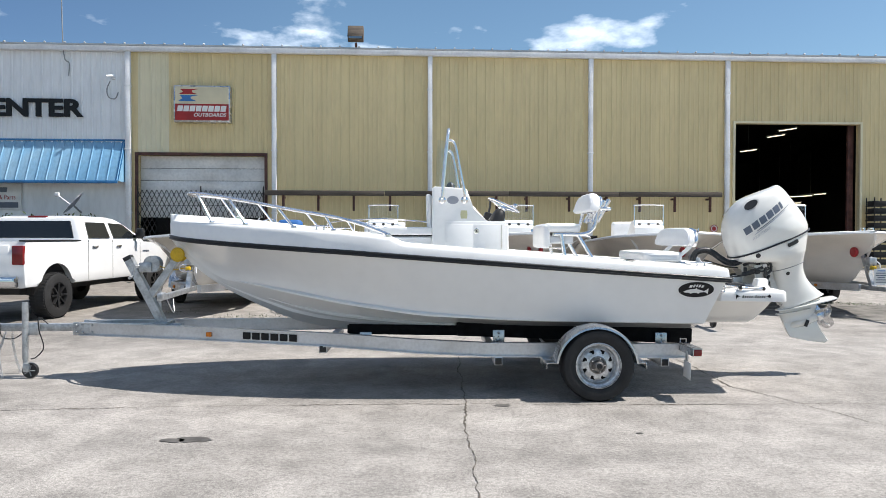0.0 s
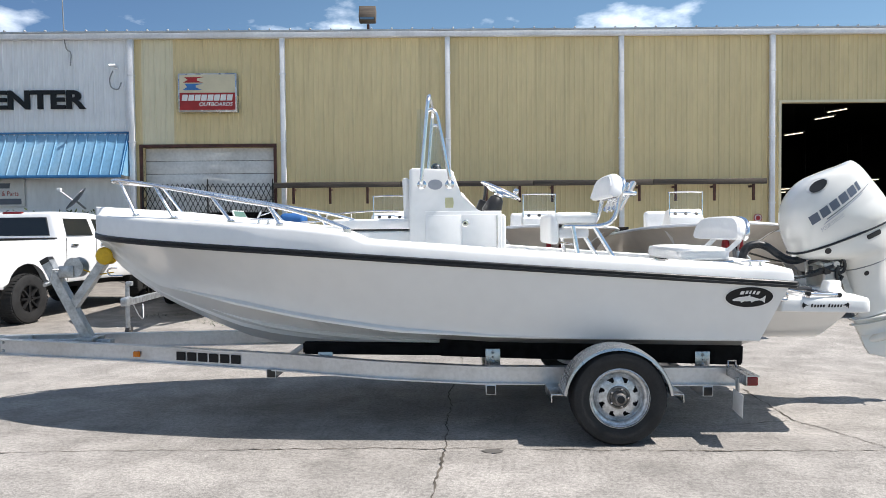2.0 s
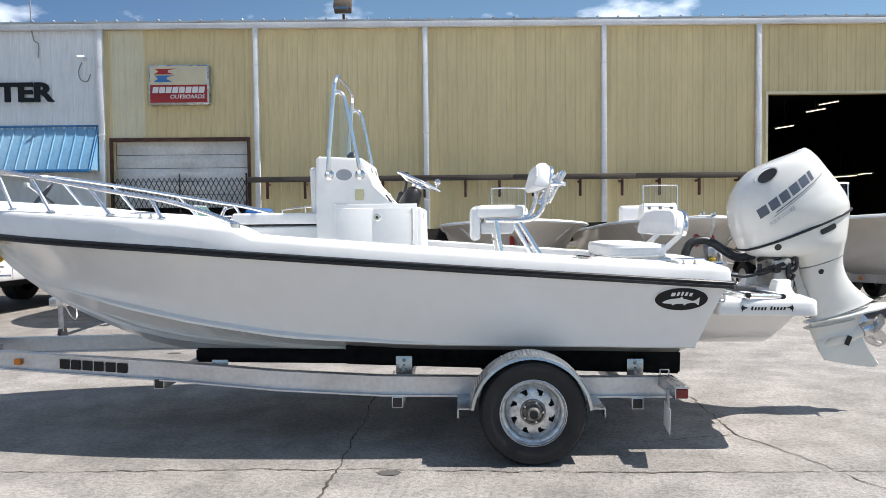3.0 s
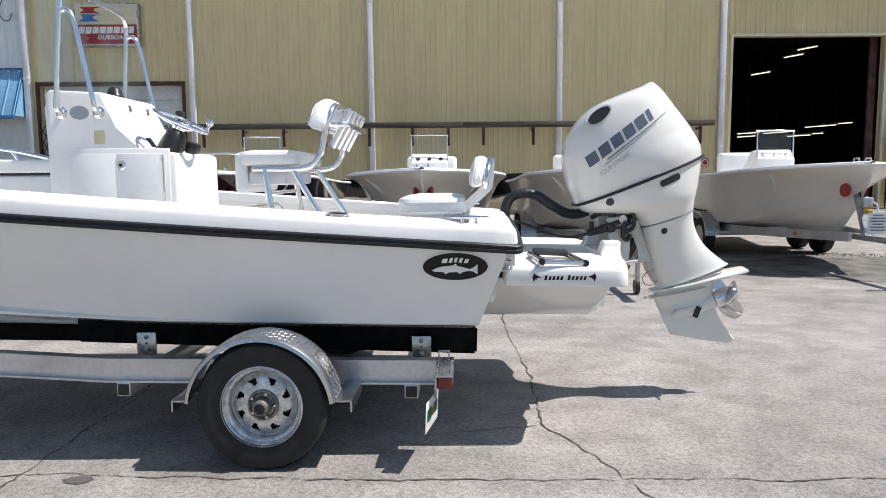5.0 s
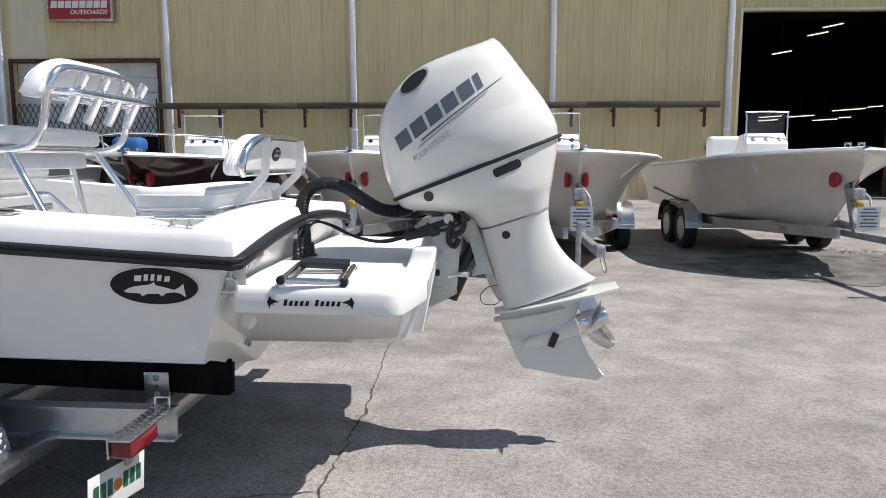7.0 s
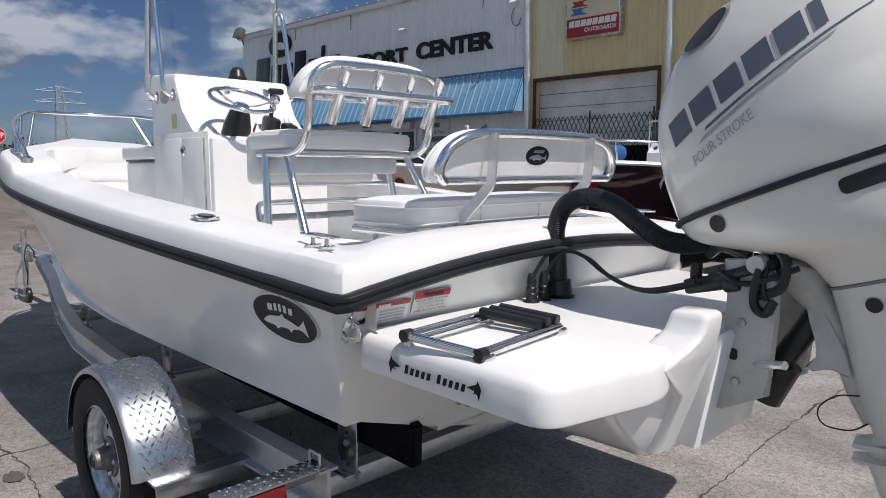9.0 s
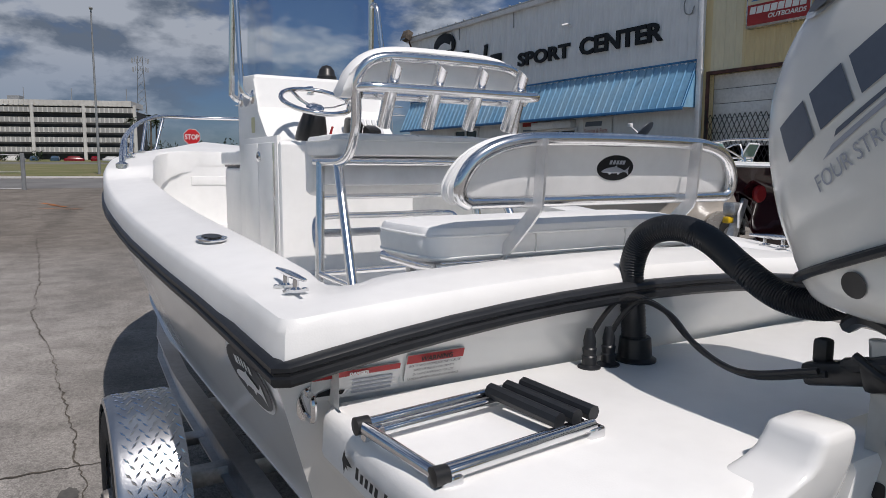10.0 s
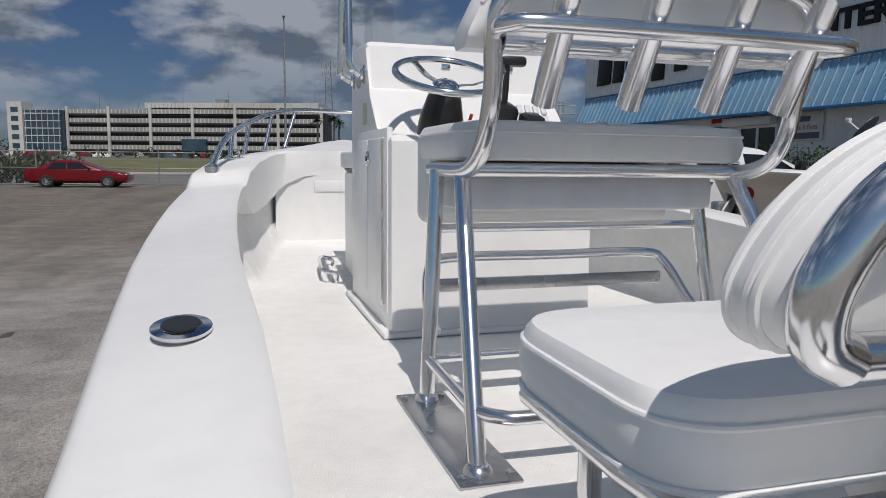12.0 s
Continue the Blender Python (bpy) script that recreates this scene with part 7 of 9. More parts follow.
# scissor gate
gate = thing("scissor_gate", WALL @ T(0, -0.12, 0), "black folding steel scissor gate across the garage door", "gate")
n = 26
w = GD[1] - GD[0]
ztop, zlow = 2.92, 0.5
for k in range(n + 1):
    x = GD[0] + w * k / n
    for sg in (1, -1):
        pts = []
        for j in range(9):
            xx = x + sg * (w / n) * (j % 2)
            pts.append((min(max(xx, GD[0]), GD[1]), 0.005 * sg, zlow + (ztop - zlow) * j / 8))
        bm = bm_new()
        tube(bm, pts, 0.009, flat=(0.006, 0.022))
        part("lattice_bar", bm, iron_black, gate)
for x in (GD[0] + 0.02, (GD[0] + GD[1]) / 2, GD[1] - 0.02):
    bm = bm_new()
    tube(bm, [(x, -0.02, 0.42), (x, -0.02, 3.05)], 0.022, 8)
    part("gate_post", bm, iron_black, gate)
# timber rail along the wall
railing = thing("timber_rail", WALL, "weathered brown timber rail on hanging brackets", "rail")
rnd = random.Random(5)
for a, b in ((-6.68, -2.9), (-2.9, 1.1), (1.1, 4.7), (4.7, 8.12)):
    bm = bm_new()
    box(bm, ((a + b) / 2, -0.36, 2.83 + rnd.uniform(-0.015, 0.015)), (b - a - 0.01, 0.10, 0.16), bevel=0.012)
    part("plank", bm, wood_grey, railing)
for x in (-6.1, -5.0, -3.88, -2.72, -1.5, -0.3, 0.7, 1.68, 3.07, 4.3, 5.4, 6.57, 7.75):
    bm = bm_new()
    box(bm, (x, -0.30, 2.52), (0.07, 0.08, 0.50), bevel=0.008)
    box(bm, (x, -0.15, 2.70), (0.06, 0.30, 0.06), bevel=0.006)
    part("bracket", bm, rust_steel, railing)
# awning over the shop front
awn = thing("metal_awning", WALL, "blue standing-seam metal awning along the shop front", "awning")
AX0, AX1 = X0 + 0.1, -11.12
bm = bm_new()
loft(bm, [[(x, 0.0, 4.46), (x, -0.60, 3.16), (x, -0.60, 3.13), (x, 0.0, 4.43)] for x in (AX0, AX1)], True)
part("sheet", bm, awning_blue, awn)
for x in np.arange(AX0 + 0.1, AX1, 0.305):
    bm = bm_new()
    loft(bm, [[(x - 0.014, 0.0, 4.46), (x + 0.014, 0, 4.46), (x + 0.008, -0.03, 4.485), (x - 0.008, -0.03, 4.485)], [(x - 0.014, -0.605, 3.158), (x + 0.014, -0.605, 3.158), (x + 0.008, -0.63, 3.19), (x - 0.008, -0.63, 3.19)]], True)
    part("seam", bm, awning_blue, awn)
bm = bm_new()
box(bm, ((AX0 + AX1) / 2, -0.61, 3.13), (AX1 - AX0, 0.04, 0.09), bevel=0.008)
box(bm, ((AX0 + AX1) / 2, -0.015, 4.49), (AX1 - AX0, 0.05, 0.06), bevel=0.008)
part("edge_trim", bm, awning_dark, awn, "darker blue edge trim")
bm = bm_new()
prism(bm, [(0.0, 4.46), (-0.60, 3.16), (0.0, 3.16)], Matrix(((0, 0, 1, AX1), (1, 0, 0, 0), (0, 1, 0, 0), (0, 0, 0, 1))), 0.02)
part("end_panel", bm, awning_blue, awn)
bm = bm_new()
loft(bm, [[(x, 0.0, 4.475), (x, -0.61, 3.155), (x, -0.61, 3.175), (x, 0.0, 4.50)] for x in (AX1 - 0.07, AX1 + 0.03)], True)
part("end_trim", bm, awning_dark, awn, "darker blue end trim")
# raised letters
def letter_row(text, x0, x1, z, h, dy=-0.06):
    me = words(text, 1.0, depth=0.0, bold=0.035)
    xs_ = [v.co.x for v in me.vertices]
    ys_ = [v.co.y for v in me.vertices]
    bpy.data.meshes.remove(me)
    k = (x1 - x0) / (max(xs_) - min(xs_))
    hh = h / (max(ys_) - min(ys_))
    total = thing("wall_lettering", WALL @ T(x0, dy, z), "black raised block letters on the white wall", "lettering")
    for i, ch in enumerate(text):
        pre = words(text[:i] + ".", 1.0, bold=0.035) if i else None
        off = 0.0
        if pre:
            allm = words(text[:i + 1], 1.0, bold=0.035)
            one = words(ch, 1.0, bold=0.035)
            off = max(v.co.x for v in allm.vertices) - max(v.co.x for v in one.vertices)
            bpy.data.meshes.remove(pre), bpy.data.meshes.remove(allm), bpy.data.meshes.remove(one)
        g = words(ch, 1.0, depth=0.03, bold=0.035)
        g.transform(Matrix.Diagonal((k, hh, 1, 1)) @ T(off - min(xs_), -min(ys_), 0))
        g.transform(R(90, "X"))
        g.materials.append(decal_black)
        ob = new("letter", g)
        ob.parent = total
    return total


letter_row("CENTER", -15.88, -12.37, 5.20, 0.58)
letter_row("SPORT", -19.2, -16.35, 5.22, 0.50)
nm = thing("name_sign", WALL @ T(0, -0.06, 0), "black raised shop name drawn as plain blocks with oval badge", "sign")
for k, (x, w, z0, z1) in enumerate(((-26.3, 1.05, 4.95, 6.30), (-25.1, 0.75, 4.95, 5.90), (-24.2, 0.70, 4.95, 5.90), (-23.3, 0.75, 4.95, 6.30), (-22.35, 0.75, 4.75, 5.90), (-21.4, 0.22, 5.9, 6.35), (-21.0, 0.72, 4.95, 5.90))):
    bm = bm_new()
    box(bm, (x + w / 2, 0, (z0 + z1) / 2), (w, 0.06, z1 - z0), Matrix(((1, 0, 0.12, 0), (0, 1, 0, 0), (0, 0, 1, 0), (0, 0, 0, 1))), bevel=0.03)
    part("block", bm, decal_black, nm)
bm = bm_new()
prism(bm, oval(0.85, 0.52, 36), T(-24.35, 0.02, 6.72) @ R(90, "X"), 0.06, bevel=0.01)
part("oval_badge", bm, decal_black, nm)
bm = bm_new()
sheet(bm, [[(-0.55, -0.1), (-0.2, 0.1), (0.1, 0.14), (0.5, 0.0), (0.6, 0.18), (0.62, -0.2), (0.2, -0.2)]], T(-24.35, -0.05, 6.70) @ R(90, "X"))
part("badge_shape", bm, decal_white, nm)
# box sign on the beige wall
sg = thing("box_sign", WALL @ T(-8.645, -0.16, 5.63), "cream and red illuminated box sign, unlit, with swoosh emblem", "sign")
bm = bm_new()
box(bm, (0, 0.03, 0), (1.76, 0.24, 1.16), bevel=0.02)
part("cabinet", bm, alu_brushed, sg)
bm = bm_new()
box(bm, (0, -0.095, 0.27), (1.66, 0.012, 0.54))
part("cream_face", bm, sign_face, sg)
bm = bm_new()
box(bm, (0, -0.095, -0.26), (1.66, 0.012, 0.51))
part("red_face", bm, sign_red, sg)
SM = T(0, -0.105, 0) @ R(90, "X")
bm = bm_new()
sheet(bm, [[(-0.68, 0.46), (-0.06, 0.47), (-0.30, 0.42), (-0.30, 0.36), (-0.12, 0.30), (-0.72, 0.30), (-0.58, 0.38)]], SM)
part("red_swoosh", bm, sign_red, sg)
bm = bm_new()
sheet(bm, [[(-0.68, 0.27), (-0.10, 0.27), (-0.34, 0.22), (-0.34, 0.16), (-0.16, 0.08), (-0.74, 0.08), (-0.60, 0.17)]], SM)
part("blue_swoosh", bm, sign_blue, sg)
for k in range(8):
    x = -0.77 + 0.192 * k
    bm = bm_new()
    sheet(bm, [[(x, -0.24), (x + 0.165, -0.24), (x + 0.195, -0.06), (x + 0.03, -0.06)]], SM)
    part("name_bar", bm, paper_white, sg)
me = words("OUTBOARDS", 0.16, slant=0.2, bold=0.004, squeeze=1.05)
me.transform(SM @ T(-0.26, -0.40, 0.002))
me.materials.append(paper_white)
ob = new("sign_lettering", me)
ob.parent = sg
# service sign
sv = thing("service_sign", WALL @ T(-14.95, -0.06, 2.69) @ Matrix.Diagonal((0.88, 1, 0.97, 1)), "white metal service sign with red lettering", "sign")
bm = bm_new()
box(bm, (0, 0, 0), (1.5, 0.04, 0.86), bevel=0.015)
part("plate", bm, paper_white, sv)
M2 = T(0, -0.026, 0) @ R(90, "X")
bm = bm_new()
sheet(bm, [[(-0.62, 0.14), (0.25, 0.14), (0.28, 0.30), (-0.59, 0.30)]], M2)
part("dark_bar", bm, decal_grey, sv)
bm = bm_new()
sheet(bm, [[(-0.35, -0.36), (0.65, -0.36), (0.65, -0.18), (-0.35, -0.18)], oval(0.13, 0.13, 16, -0.52, -0.27)], M2)
part("name_bar", bm, decal_grey, sv)
me = words("Service & Parts", 0.21, squeeze=0.95)
me.transform(M2 @ T(-0.66, -0.09, 0.002))
me.materials.append(sign_red)
ob = new("sign_lettering", me)
ob.parent = sv
# shop front below the awning: door, windows, small posters
for x0, x1, z0, z1, nm2 in ((-17.5, -15.95, 0.4, 2.78, "window_1"), (-23.5, -21.8, 0.7, 3.02, "window_2")):
    wv = thing(nm2, WALL @ T(0, -0.04, 0), "dark glazed shop window with white frame", "window", kind="structure")
    bm = bm_new()
    box(bm, ((x0 + x1) / 2, 0.0, (z0 + z1) / 2), (x1 - x0, 0.02, z1 - z0))
    part("pane", bm, glass_tint, wv)
    for xx in (x0, (x0 + x1) / 2, x1):
        bm = bm_new()
        box(bm, (xx, -0.02, (z0 + z1) / 2), (0.10, 0.06, z1 - z0 + 0.1), bevel=0.01)
        part("frame", bm, trim_white, wv)
    for zz in (z0, z1):
        bm = bm_new()
        box(bm, ((x0 + x1) / 2, -0.022, zz), (x1 - x0, 0.06, 0.10), bevel=0.01)
        part("frame", bm, trim_white, wv)
bm = bm_new()
box(bm, (-17.05, -0.16, 2.94), (2.1, 0.26, 0.26), bevel=0.02)
solid("shutter_box", bm, trim_white, WALL, "white roller shutter box over the shop window", "shutter")
ps = thing("wall_poster", WALL @ T(-18.42, -0.05, 2.72), "white metal shop poster with a red header", "sign")
bm = bm_new()
box(bm, (0, 0, 0), (1.02, 0.03, 0.88), bevel=0.01)
part("plate", bm, paper_white, ps)
for k, (z, w, h, m) in enumerate(((0.32, 0.86, 0.15, sign_red), (0.10, 0.80, 0.06, decal_grey), (-0.03, 0.66, 0.06, decal_grey), (-0.16, 0.80, 0.06, decal_grey), (-0.29, 0.52, 0.06, decal_grey))):
    bm = bm_new()
    box(bm, (0, -0.018, z), (w, 0.006, h))
    part("bar", bm, m, ps)
# small round red notice on the beige wall
nt = thing("round_notice", WALL @ T(8.0, -0.05, 1.74) @ R(90, "X"), "small round red notice with a white ring", "sign")
bm = bm_new()
lathe(bm, [(0.13, 0.0), (0.13, 0.010), (0.0, 0.012)], Matrix(), 24)
part("disc", bm, red_paint, nt)
bm = bm_new()
lathe(bm, [(0.105, 0.012), (0.105, 0.016), (0.075, 0.016), (0.075, 0.012)], Matrix(), 24, caps=False)
part("ring", bm, paper_white, nt)
# flood lamps, cameras, conduits
for x, z in ((-3.81, EAVE + 0.08), (X0 + 0.3, EAVE - 0.25)):
    fl = thing("flood_lamp", WALL @ T(x, -0.22, z), "weathered box flood lamp on the eave", "flood lamp")
    bm = bm_new()
    tube(bm, [(0, 0.1, -0.1), (0, 0, 0.14)], 0.04, 8)
    part("arm", bm, rust_steel, fl)
    bm = bm_new()
    box(bm, (0, -0.12, 0.38), (0.50, 0.30, 0.44), R(-25, "X"), bevel=0.03)
    part("head", bm, wood_grey, fl)
    bm = bm_new()
    box(bm, (0, -0.29, 0.33), (0.42, 0.02, 0.34), R(-25, "X"))
    part("lens", bm, far_glass, fl)
for x, z in ((-11.45, 6.45), (-16.4, 6.28)):
    cm = thing("security_camera", WALL @ T(x, -0.1, z), "small white bullet security camera on the wall", "camera")
    bm = bm_new()
    box(bm, (0, 0.04, 0), (0.09, 0.1, 0.09), bevel=0.01)
    part("mount", bm, trim_white, cm)
    bm = bm_new()
    tube(bm, [(0.04, -0.04, 0.05), (-0.12, -0.20, 0.0)], 0.042, 10)
    part("body", bm, trim_white, cm)
for pts in ([(-11.55, -0.05, 6.35), (-11.65, -0.05, 6.1), (-11.6, -0.05, 5.85), (-11.4, -0.05, 5.8), (-11.3, -0.05, 6.0)], [(-12.82, -0.06, 6.5), (-12.8, -0.06, 6.9), (-12.95, -0.1, 7.2), (-13.0, -0.12, 9.2)], [(-19.5, -0.06, 7.3), (-19.5, -0.06, 6.7)], [(-23.2, -0.06, 7.3), (-23.2, -0.06, 6.8)]):
    bm = bm_new()
    tube(bm, pts, 0.018, 6, smooth=4)
    solid("wall_cable", bm, steel_grey, WALL, "grey cable clipped to the wall", "cable")
# dish and hedge before the white wall
ds = thing("satellite_dish", WALL @ T(-12.6, -0.5, 2.3), "dark grey tilted satellite dish on a post", "satellite dish")
bm = bm_new()
lathe(bm, [(0.0, 0.0), (0.22, 0.02), (0.42, 0.07), (0.42, 0.085), (0.22, 0.035), (0.0, 0.015)], T(0.25, -0.2, 0.12) @ Vector((-0.70, -0.30, 0.62)).to_track_quat("Z", "Y").to_matrix().to_4x4(), 28)
part("reflector", bm, decal_grey, ds)
bm = bm_new()
tube(bm, [(0.2, -0.22, 0.05), (-0.2, -0.3, 0.38)], 0.022, 6)
box(bm, (-0.24, -0.3, 0.42), (0.13, 0.11, 0.13), bevel=0.02)
part("feed_arm", bm, trim_white, ds)
bm = bm_new()
tube(bm, [(0.15, -0.1, 0.1), (0.15, 0.4, -0.1)], 0.03, 8)
part("mast", bm, steel_grey, ds)


def leaf_cloud(bm, c, s, n, size, rnd, square=False):
    """Many small leaves spread through a rounded volume."""
    for _ in range(n):
        while True:
            p = Vector((rnd.uniform(-1, 1), rnd.uniform(-1, 1), rnd.uniform(-1, 1)))
            if square or 0.25 < p.length < 1:
                break
        q = Vector((c[0] + p.x * s[0], c[1] + p.y * s[1], c[2] + p.z * s[2]))
        a = Euler((rnd.uniform(0, 6.3), rnd.uniform(0, 6.3), rnd.uniform(0, 6.3))).to_matrix()
        k = size * rnd.uniform(0.6, 1.3)
        bm.faces.new([bm.verts.new(q + a @ Vector(o)) for o in ((-k, 0, 0), (0, -k * 0.4, 0), (k, 0, 0), (0, k * 0.4, 0))])


bm = bm_new()
rnd = random.Random(9)
for x in np.arange(-16.6, -11.6, 0.35):
    leaf_cloud(bm, (x, -1.0, 1.35), (0.4, 0.4, 0.75 + rnd.uniform(-0.1, 0.12)), 260, 0.06, rnd)
solid("hedge", bm, leaf, WALL, "clipped green hedge along the shop wall", "hedge", "stuff")

# ---- the other boats, on trailers before the warehouse ----
def back_boat(bx, by, ang, hmat, L=5.5, name="skiff", label="", sheer=(1.62, 1.30), console=True, stripe=None, windshield=False, beam=1.16, cap=None, tandem=True, wsu=3.75, bow_rail=False):
    gz = ground_z(bx, by + 2)
    M = T(bx, by, gz) @ R(ang, "Z")
    bt = thing(name, M, label, "boat", group="boats for sale")
    us = [0, 0.05, 0.15, 0.3, 0.55, 0.9, 1.3, 1.8, 2.4, 3.2, 4.2, L]
    hb = lambda u: beam * min(1.0, (1 - (1 - min(1, u / 1.9)) ** 3.0)) + 0.015
    ch = lambda u: beam * 0.80 * max(0.0, min(1.0, (1 - (1 - min(1, max(0, u - 0.45) / 2.6)) ** 1.7)))
    zs = lambda u: sheer[1] + (sheer[0] - sheer[1]) * (1 - u / L) ** 1.6
    zk = lambda u: 0.42 + 0.95 * max(0.0, 1 - u / 1.25) ** 2.2
    zc = lambda u: max(zk(u) + 0.01, 0.60 + 0.66 * max(0.0, 1 - u / 2.4) ** 1.5)
    flare = lambda u: 1.35 + 1.1 * max(0.0, 1 - u / 2.4)
    rr = []
    for u in us:
        pr = [(0.0, zk(u)), (ch(u) * 0.55, zk(u) + (zc(u) - zk(u)) * 0.5), (ch(u), zc(u)), (ch(u) + 0.02, zc(u) + 0.03)]
        for k in range(1, 6):
            s = k / 5
            pr.append((ch(u) + 0.02 + (hb(u) - ch(u) - 0.02) * s ** flare(u), zc(u) + 0.03 + (zs(u) - zc(u) - 0.03) * s))
        rr.append([(u, -h, z) for h, z in reversed(pr)] + [(u, h, z) for h, z in pr[1:]])
    bm = bm_new()
    loft(bm, rr, False)
    bm.faces.new([bm.verts.new(p) for p in rr[-1]])
    bm.faces.new([bm.verts.new(p) for p in rr[0]])
    bmesh.ops.remove_doubles(bm, verts=bm.verts, dist=0.001)
    hl = part("hull", bm, hmat, bt, "", 35)
    capm = cap or gelcoat_deck
    bm = bm_new()
    for s in (-1, 1):
        loft(bm, [[(u, s * (hb(u) + 0.025), zs(u) - 0.03), (u, s * (hb(u) + 0.02), zs(u) + 0.02), (u, s * max(0, hb(u) - 0.16), zs(u) + 0.035), (u, s * max(0, hb(u) - 0.17), zs(u) - 0.05)] for u in us], False)
    part("gunwale", bm, capm, bt, "white gunwale cap", 50)
    def half_at(u, z):
        f_ = max(0.0, min(1.0, (z - zc(u) - 0.03) / (zs(u) - zc(u) - 0.03)))
        return ch(u) + 0.02 + (hb(u) - ch(u) - 0.02) * f_ ** flare(u)

    bm = bm_new()
    loft(bm, [[(u, -max(0.0, min(hb(u) - 0.1, half_at(u, zs(u) - (0.02 if u < 1.3 else 0.35)) - 0.03)), zs(u) - (0.02 if u < 1.3 else 0.35)), (u, max(0.0, min(hb(u) - 0.1, half_at(u, zs(u) - (0.02 if u < 1.3 else 0.35)) - 0.03)), zs(u) - (0.02 if u < 1.3 else 0.35))] for u in us], False)
    part("deck", bm, capm, bt)
    bm = bm_new()
    tube(bm, [(u, -hb(u) - 0.03, zs(u) - 0.01) for u in us[::-1]] + [(u, hb(u) + 0.03, zs(u) - 0.01) for u in us[1:]], 0.018, 6)
    part("rub_rail", bm, trim_white, bt)
    zd = zs(2.9)
    if console:
        bm = bm_new()
        zd -= 0.08
        prism(bm, [(2.62, zd - 0.4), (2.64, zd + 0.36), (2.80, zd + 0.52), (2.98, zd + 0.50), (3.08, zd + 0.25), (3.30, zd + 0.22), (3.32, zd - 0.4)], Matrix(((1, 0, 0, 0), (0, 0, 1, -0.32), (0, 1, 0, 0), (0, 0, 0, 1))), 0.64, bevel=0.03)
        cs = part("console", bm, capm, bt, "white moulded console")
        for v in (-0.2, 0.0, 0.2):
            bm = bm_new()
            lathe(bm, [(0.035, 0), (0.035, 0.006), (0, 0.008)], axis((2.705, v, zd + 0.43), (-0.72, 0, 0.7)), 12)
            part("gauge", bm, plastic_black, cs)
        bm = bm_new()
        tube(bm, [(2.70, -0.31, zd + 0.3), (2.72, -0.31, zd + 0.78), (2.73, -0.28, zd + 0.84), (2.73, 0.28, zd + 0.84), (2.72, 0.31, zd + 0.78), (2.70, 0.31, zd + 0.3)], 0.012, 8, smooth=3)
        part("windscreen_hoop", bm, alu_tube, bt, "aluminium windscreen hoop")
        bm = bm_new()
        box(bm, (2.74, 0, zd + 0.66), (0.008, 0.56, 0.34), bevel=0.002)
        wsn = part("windscreen", bm, MATS["clear_acrylic"], bt, "clear acrylic windscreen")
        wsn.visible_shadow = False
        bm = bm_new()
        box(bm, (2.35, 0, zd + 0.02), (0.5, 0.62, 0.35), bevel=0.05)
        part("front_seat", bm, vinyl, bt, "white front seat")
        bm = bm_new()
        box(bm, (3.95, 0.0, zd + 0.30), (0.20, 0.95, 0.42), bevel=0.07, seg=3)
        box(bm, (3.75, 0.0, zd + 0.05), (0.5, 0.95, 0.16), bevel=0.05)
        part("helm_seat", bm, vinyl, bt, "white quilted helm seat")
    if windshield:
        bm = bm_new()
        for s in (-1, 1):
            prism(bm, [(0, 0), (0.62, 0), (0.56, 0.34), (0.06, 0.34)], T(wsu, s * 0.74, zd + 0.10) @ R(-78 * s, "Z") @ R(64, "X"), 0.012)
        part("windshield_pane", bm, glass_green, bt, "green tinted windshield panes")
        bm = bm_new()
        for s in (-1, 1):
            Mx = T(wsu, s * 0.74, zd + 0.10) @ R(-78 * s, "Z") @ R(64, "X")
            tube(bm, [Mx @ Vector(p) for p in ((0, 0, 0), (0.62, 0, 0), (0.56, 0.34, 0), (0.06, 0.34, 0))], 0.018, 6, closed=True)
        part("windshield_frame", bm, trim_white, bt)
        bm = bm_new()
        tube(bm, [(wsu + 0.9, -0.9, zd), (wsu + 0.8, -0.86, zd + 0.35), (wsu + 0.5, -0.8, zd + 0.3)], 0.014, 6, smooth=3)
        part("side_rail", bm, alu_tube, bt)
        bm = bm_new()
        rnd = random.Random(4)
        box(bm, (wsu + 1.0, 0.3, zd + 0.22), (0.6, 0.45, 0.3), bevel=0.12, seg=3)
        part("folded_canvas", bm, blue_cloth, bt, "folded blue canvas cover")
    if stripe:
        for s in (-1, 1):
            bm = bm_new()
            st = [[(u, s * 2.0, zc(u) + (zs(u) - zc(u)) * f) for f in (0.30 + 0.10 * math.sin(u * 1.5), 0.36 + 0.12 * math.sin(u * 1.5))] for u in np.linspace(3.0, 4.9, 16)]
            loft(bm, st, False)
            drape(bm, hl.data, (0, -s, 0), 0.006, 0)
            part("side_stripe", bm, stripe, bt)
    for v in (-0.08, 0.08):
        bm = bm_new()
        tube(bm, [(0.18, v, zs(0) + 0.02), (0.18, v, zs(0) + 0.07), (0.30, v, zs(0) + 0.07), (0.30, v, zs(0) + 0.02)], 0.012, 6)
        part("bow_cleat", bm, stainless, bt)
    if bow_rail:
        rl = [(u, hb(u) - 0.08, zs(u) + 0.05 + 0.22 * min(1.0, (2.3 - u) / 0.8)) for u in (2.3, 1.9, 1.5, 1.0, 0.6, 0.35)]
        bm = bm_new()
        tube(bm, rl + [(0.2, 0.0, zs(0) + 0.27)] + [(u, -v, z) for u, v, z in reversed(rl)], 0.013, 8, smooth=4)
        part("bow_rail", bm, alu_tube, bt, "aluminium bow rail")
